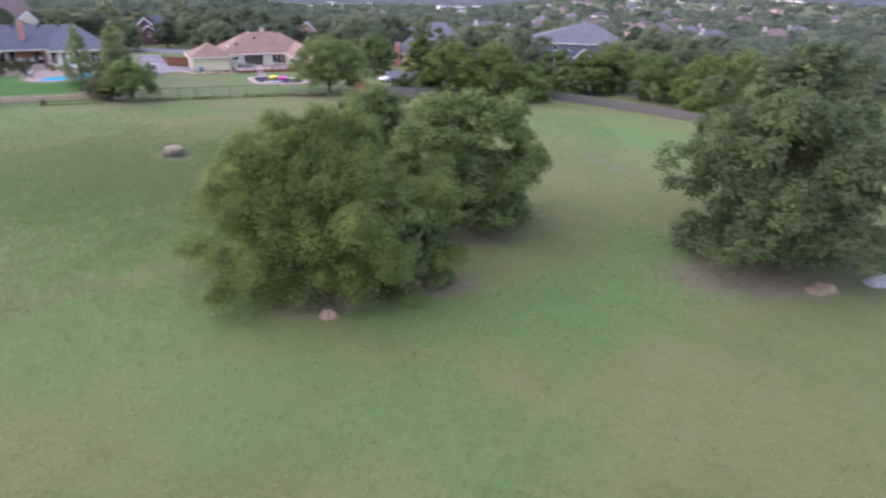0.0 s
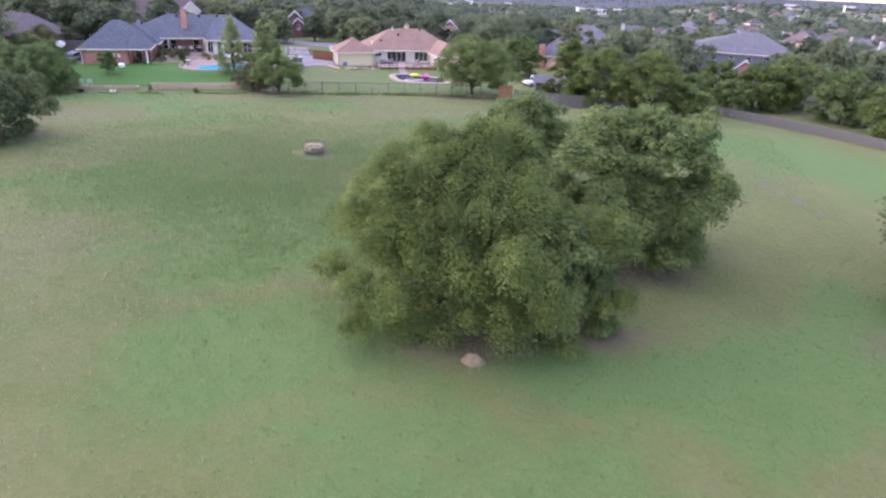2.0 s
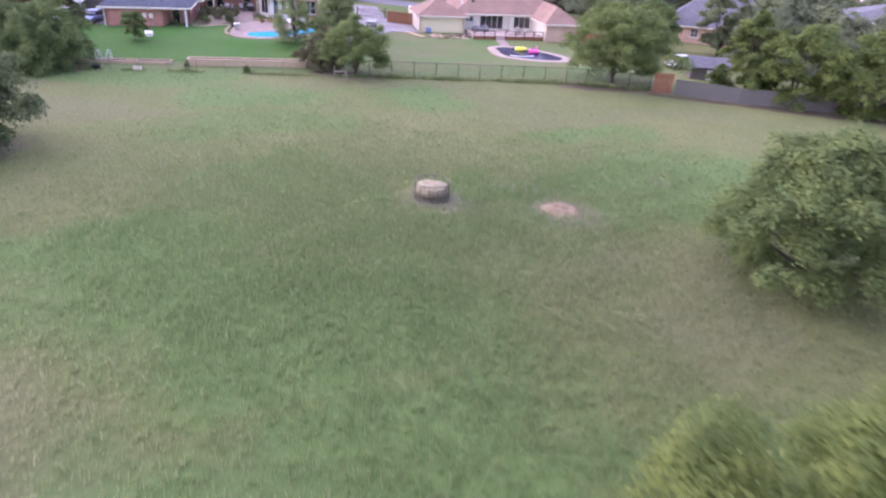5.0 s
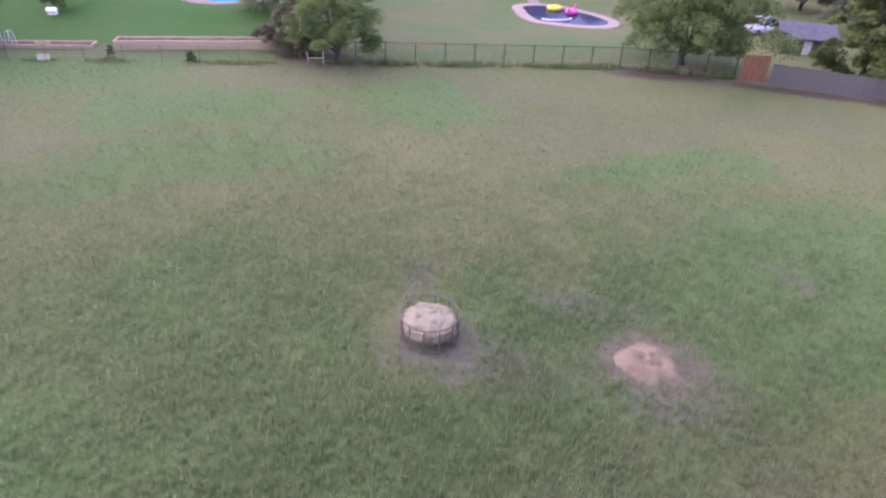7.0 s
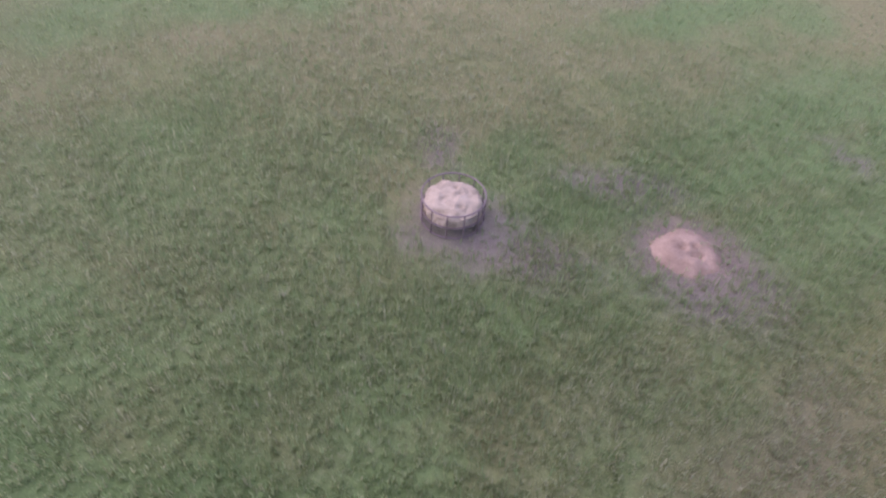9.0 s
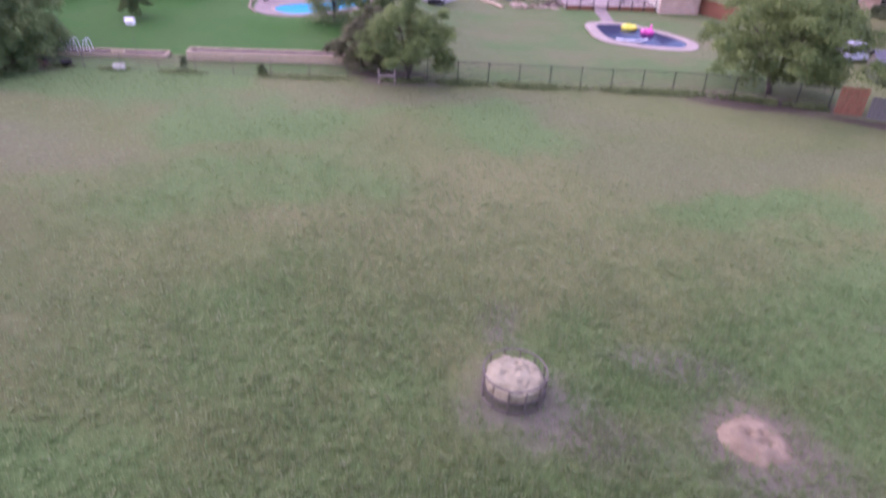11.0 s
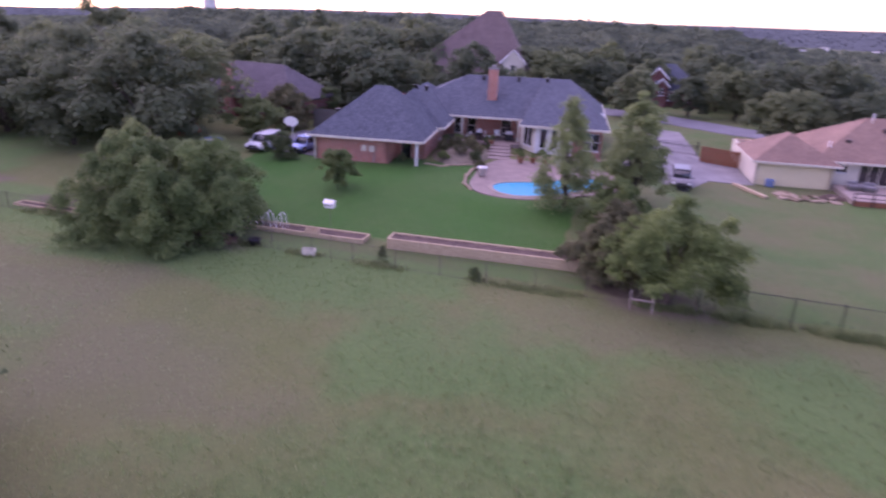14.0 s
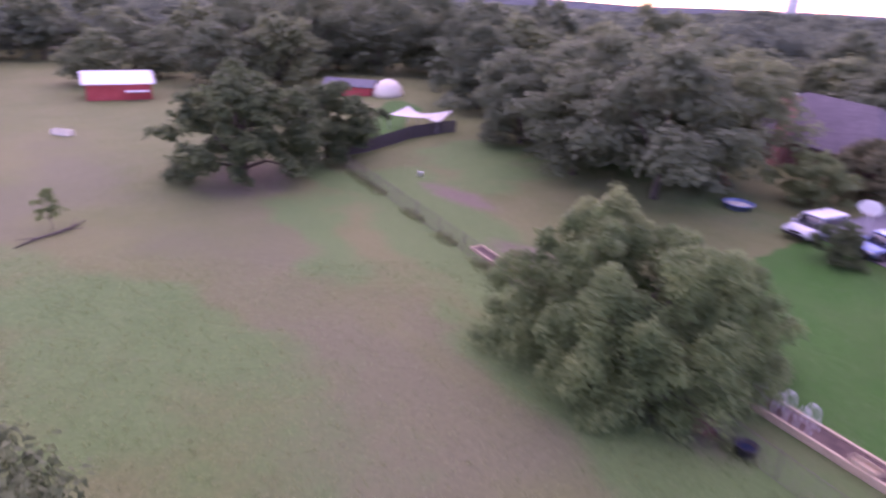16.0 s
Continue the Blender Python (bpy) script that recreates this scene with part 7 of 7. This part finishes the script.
def garden_chair(x, y, turn):
    c = thing("garden_chair", "red moulded garden chair on the neighbour's grass", "chair", on_ground(x, y, turn), "red garden chairs")
    part("seat", boxed(-0.28, 0.28, -0.28, 0.28, 0.36, 0.42, bevel=0.02), M_REDMETAL, c)
    part("backrest", boxed(-0.28, 0.28, 0.24, 0.3, 0.42, 1.0, bevel=0.02), M_REDMETAL, c)
    for sx in (-0.25, 0.25):
        part("armrest", boxed(sx - 0.04, sx + 0.04, -0.26, 0.24, 0.62, 0.66, bevel=0.01), M_REDMETAL, c)
        for sy in (-0.25, 0.25):
            part("leg", boxed(sx - 0.03, sx + 0.03, sy - 0.03, sy + 0.03, 0, 0.36), M_REDMETAL, c)


garden_chair(-106.6, 97.9, 70)
garden_chair(-106.8, 100.0, 120)
tub("paddling_pool", "pale blue round paddling pool beside the shrubs", -100.6, 98.1, 1.1, 0.4, M_BLUECAR, M_TRIM)
tub("bucket", "small white bucket standing on bare earth", -110.4, 74.3, 0.2, 0.35, M_WHITE, M_SOIL)


def fallen_branch():
    b = thing("fallen_branch", "dead grey branch lying in the meadow grass", "branch", on_ground(-95.2, 50.5, 147))
    bm = bmesh.new()
    tube(bm, [(-2.6, -0.1, 0.05), (-1.2, 0.1, 0.12), (0.4, 0.0, 0.14), (1.8, 0.35, 0.1), (2.8, 0.9, 0.04)], [0.04, 0.07, 0.09, 0.06, 0.02], 7)
    part("limb", bm, M_BARK, b, flat=False)
    for p, q in (((-0.8, 0.08, 0.12), (-2.0, 0.7, 0.16)), ((0.6, 0.05, 0.13), (1.7, -0.5, 0.12)), ((1.4, 0.25, 0.11), (2.2, 1.1, 0.25))):
        bm = bmesh.new()
        tube(bm, [p, q], [0.045, 0.012], 6)
        part("twig", bm, M_BARK, b, flat=False)


fallen_branch()


# ---- farther things ----
def shed(name, label, x, y, turn, w, d, hw, rise, wallmat, roofmat, door=True):
    s = thing(name, label, "shed", on_ground(x, y, turn))
    for a, b in (((0, 0), (w, 0)), ((w, 0), (w, d)), ((w, d), (0, d)), ((0, d), (0, 0))):
        wall(s, a, b, -0.3, hw, wallmat, thick=0.12)
    bm = bmesh.new()
    pts = [(-0.35, hw - 0.1), (d / 2, hw + rise), (d + 0.35, hw - 0.1)]
    rings = [[bm.verts.new((x_, y_, z_ + q)) for y_, z_ in pts for q in (0, 0.1)] for x_ in (-0.4, w + 0.4)]
    for i, j in ((0, 2), (2, 4)):
        for q in (0, 1):
            bm.faces.new((rings[0][i + q], rings[0][j + q], rings[1][j + q], rings[1][i + q]))
    for r in rings:
        bm.faces.new((r[0], r[2], r[3], r[1])); bm.faces.new((r[2], r[4], r[5], r[3]))
    for i in (0, 4):
        bm.faces.new((rings[0][i], rings[0][i + 1], rings[1][i + 1], rings[1][i]))
    bmesh.ops.recalc_face_normals(bm, faces=bm.faces[:])
    part("roof", bm, roofmat, s)
    for x_ in (0, w - 0.12):
        bm = bmesh.new()
        vs = [bm.verts.new(p) for q in (x_, x_ + 0.12) for p in ((q, 0, hw), (q, d, hw), (q, d / 2, hw + rise - 0.05))]
        for f in ((0, 1, 2), (5, 4, 3), (0, 3, 4, 1), (1, 4, 5, 2), (2, 5, 3, 0)):
            bm.faces.new([vs[i] for i in f])
        bmesh.ops.recalc_face_normals(bm, faces=bm.faces[:])
        part("gable_wall", bm, wallmat, s)
    if door:
        part("door", boxed(w * 0.42, w * 0.58, -0.08, -0.01, 0.0, hw - 0.25, bevel=0.01), M_WHITE, s)
    return s


shed("red_barn", "small red metal barn with a white roof", -138.0, 36.4, 112, 7.2, 4.6, 2.0, 1.1, M_REDMETAL, M_ROOFMETAL, False)
shed("low_shed", "low red shed with a grey roof behind the oaks", -146.2, 63.8, 80, 6.2, 4, 1.6, 0.6, M_REDMETAL, M_GREY, False)
shed("garden_shed", "grey garden shed behind the fence-row trees", -13.2, 117.6, 8, 4.4, 4.2, 1.5, 0.9, M_GREYWOOD, M_GREY)
car("white pickup parked beside the grey shed", parked(-14.2, 127.6, 40), M_WHITECAR, 5.0, 1.9, 1.8, 1.3, 1.5, 0.6, 0.2)
part("awning", boxed(4.2, 6.8, -1.2, -0.13, 1.1, 1.18), M_ROOFMETAL, bpy.data.objects["red_barn"])


def dome_tent():
    bm = bmesh.new()
    lathe(bm, [(2.0, -0.1), (1.95, 0.5), (1.7, 1.2), (1.1, 1.85), (0.4, 2.15), (0.1, 2.2)], 20)
    o = link("dome_shelter", bm, M_TRIM, flat=False, m=on_ground(-145.2, 72.2))
    tagged(o, "pale domed garden shelter on a green lawn", "shelter")


dome_tent()


def shade_sail(x, y, z, turn, label):
    s = thing("shade_sail", label, "shade sail", on_ground(x, y, turn))
    bm = bmesh.new()
    n, grid = 8, {}
    for i in range(n + 1):
        for j in range(n + 1 - i):
            a, b = i / n, j / n
            sag = -0.5 * (a * (1 - a) + b * (1 - b)) * 0.8
            grid[i, j] = bm.verts.new((a * 4.6 + b * 1.4, b * 3.4, z + b * 0.5 + sag))
    for i in range(n):
        for j in range(n - i):
            bm.faces.new((grid[i, j], grid[i + 1, j], grid[i, j + 1]))
            if (i + 1, j + 1) in grid:
                bm.faces.new((grid[i + 1, j], grid[i + 1, j + 1], grid[i, j + 1]))
    bmesh.ops.solidify(bm, geom=bm.faces[:], thickness=0.02)
    part("cloth", bm, M_WHITE, s)
    for px, py, pz in ((0, 0, z), (4.6, 0, z), (1.4, 3.4, z + 0.5)):
        bm = bmesh.new()
        tube(bm, [(px, py, -0.2), (px, py, pz + 0.1)], 0.05, 6)
        part("pole", bm, M_GALV, s)


shade_sail(-127.6, 71.9, 1.6, 75, "white triangular shade sail over a lawn")
shade_sail(-128.6, 75.2, 1.3, 22, "second white shade sail tilted the other way")
crate("dull white water trough in the far meadow", on_ground(-121.3, 40.4, 70), 2.0, 0.7, 0.5, M_TRIM)


def lamp_post(x, y):
    p = thing("street_lamp", "slim grey street lamp with a round globe", "street lamp", on_ground(x, y))
    bm = bmesh.new()
    tube(bm, [(0, 0, -0.2), (0, 0, 4.6)], [0.09, 0.05], 8)
    part("pole", bm, M_GALV, p)
    bm = bmesh.new()
    lathe(bm, [(0.08, 4.6), (0.22, 4.75), (0.22, 4.95), (0.08, 5.1)], 12)
    part("globe", bm, M_WHITE, p)


lamp_post(-84.0, 168.6)


def standpipe():
    bm = bmesh.new()
    lathe(bm, [(5.5, -20), (5.5, 32), (5.2, 33.5), (0.5, 35)], 24)
    o = link("water_tower", bm, M_WHITE, flat=False, m=pose(-618, 418, float(gz(-618, 418)), 0, 0, 0))
    tagged(o, "tall white cylindrical water tower beyond the woods", "water tower")


standpipe()


def far_building(x, y, w, d, h, turn):
    b = thing("far_building", "pale low commercial building in the valley", "building", pose(x, y, float(gz(x, y)), 0, 0, turn), "buildings in the far valley")
    part("wall", boxed(-w / 2, w / 2, -d / 2, d / 2, 0, h), M_WHITE, b)
    part("roof", boxed(-w / 2 - 1, w / 2 + 1, -d / 2 - 1, d / 2 + 1, h, h + 1.0), M_CONC, b)
    for k in range(5):
        part("window", boxed(-w * 0.42 + k * w * 0.19, -w * 0.3 + k * w * 0.19, -d / 2 - 0.15, -d / 2 + 0.1, h * 0.35, h * 0.7), M_GLASS, b)


rf = random.Random(4)
for k in range(30):
    a = radians(rf.uniform(62, 122))
    r = rf.uniform(1500, 2700)
    far_building(-45 + r * math.cos(a), 60 + r * math.sin(a), rf.uniform(12, 46), rf.uniform(10, 16), rf.uniform(10, 13), math.degrees(a) - 90 + rf.uniform(-25, 25))


# ---- grass ----
def grass():
    """Tufts of blades over the part of the meadow that is seen from nearest."""
    g = np.random.default_rng(77)
    k, near = 240000, 115000
    x, y = g.uniform(-92, 20, k), g.uniform(4, 98, k)
    x[:near], y[:near] = -27 + 13 * g.normal(size=near), 60 + 12 * g.normal(size=near)
    u, v = to_local(FENCE, x, y)
    keep = (v < -1.8) & (np.hypot(x + 29.4, y - 65.4) > 2.5 + g.normal(size=k) * 0.9) & (np.hypot(x + 21.4, y - 67.1) > 1.8 + g.normal(size=k) * 0.9)
    clump = np.sin(x * 0.7 + np.sin(y * 0.4) * 2) * np.sin(y * 0.6 + np.cos(x * 0.3) * 2)
    keep &= g.random(k) < 0.72 + 0.2 * clump
    x, y = x[keep], y[keep]
    k = len(x)
    z = gz(x, y)
    base = np.stack([x, y, z], -1)
    vs = []
    green = lush_at(x, y)
    tall = g.uniform(0.6, 1.5, k) * (0.9 + 0.35 * green)
    outer = smooth(18, 40, np.hypot(x + 27, y - 58))
    tall = tall * (1 - 0.45 * outer)
    for b in range(3):
        a = g.uniform(0, 2 * math.pi, k)
        h = g.uniform(0.12, 0.32, k) * tall
        lean = g.uniform(0.01, 0.08, k) * tall
        w = g.uniform(0.012, 0.028, k)
        o = base + np.stack([g.normal(size=k) * 0.06, g.normal(size=k) * 0.06, np.full(k, -0.02)], -1)
        d = np.stack([np.cos(a), np.sin(a), np.zeros(k)], -1)
        s = np.stack([-np.sin(a), np.cos(a), np.zeros(k)], -1)
        tip = o + d * lean[:, None] + np.stack([np.zeros(k), np.zeros(k), h], -1)
        vs.append(np.stack([o - s * w[:, None], o + s * w[:, None], tip], 1))
    v = np.stack(vs, 1).reshape(-1, 3)
    shade = np.repeat(np.clip(0.56 - 0.34 * green + 0.22 * dry_at(x, y) + 0.06 * outer + (0.2 - 0.08 * outer) * g.normal(size=k), 0, 1), 9)
    ob = raw("meadow_grass", v, np.arange(len(v)).reshape(-1, 3), M_GRASS)
    ob.data.attributes.new("tone", "FLOAT", "POINT").data.foreach_set("value", shade.astype(np.float32))
    tagged(ob, "short tufts of mixed dry and green meadow grass", "grass", kind="stuff")


def fence_weeds():
    """Taller weeds left unmown along the foot of the meadow fences."""
    g = np.random.default_rng(78)
    k = 15000
    u = g.uniform(-75, 29.5, k)
    line = np.interp(u, [-75, -52, -35, -14, -1.8, 20.5, 29.5], [-2.3, -1.6, -1.3, -1.2, -0.7, -0.45, -2.6])
    keep = g.random(k) < np.where(u < -3, 0.25, 0.55) + 0.45 * np.sin(u * 0.9 + 2 * np.sin(u * 0.23))
    u, line = u[keep], line[keep]
    k = len(u)
    p = np.array([to_world(FENCE, a, b) for a, b in zip(u, line + g.normal(size=k) * 0.28)])
    base = np.stack([p[:, 0], p[:, 1], gz(p[:, 0], p[:, 1]) - 0.02], -1)
    tall = g.uniform(0.5, 1.3, k) * np.where(u < -3, 0.5, 0.9)
    vs = []
    for b in range(4):
        a = g.uniform(0, 2 * math.pi, k)
        h, lean, w = g.uniform(0.25, 0.6, k) * tall, g.uniform(0.05, 0.3, k) * tall, g.uniform(0.02, 0.05, k)
        d = np.stack([np.cos(a), np.sin(a), np.zeros(k)], -1)
        s = np.stack([-np.sin(a), np.cos(a), np.zeros(k)], -1)
        tip = base + d * lean[:, None] + h[:, None] * np.array((0, 0, 1.0))
        vs.append(np.stack([base - s * w[:, None], base + s * w[:, None], tip], 1))
    v = np.stack(vs, 1).reshape(-1, 3)
    tagged(raw("fence_weeds", v, np.arange(len(v)).reshape(-1, 3), M_LEAF_D), "uncut green weeds along the foot of the fence", "weeds", kind="stuff")


grass()
fence_weeds()
for k, (u, v, r, h) in enumerate(((-21.2, -0.6, 0.35, 1.3), (-14.8, -0.9, 0.4, 0.8), (-48, -0.4, 1.3, 1.2))):
    x, y = to_world(FENCE, u, v)
    rg = np.random.default_rng(400 + k)
    vv, ff, cs_, rs_ = crown_mesh(rg, r, h, 0.05, 12, 1200, 0.13, 0.5)
    t = thing("fence_vine", "leafy weed climbing the wire fence", "weed", on_ground(x, y))
    raw("foliage", vv, ff, M_LEAF_C, t)
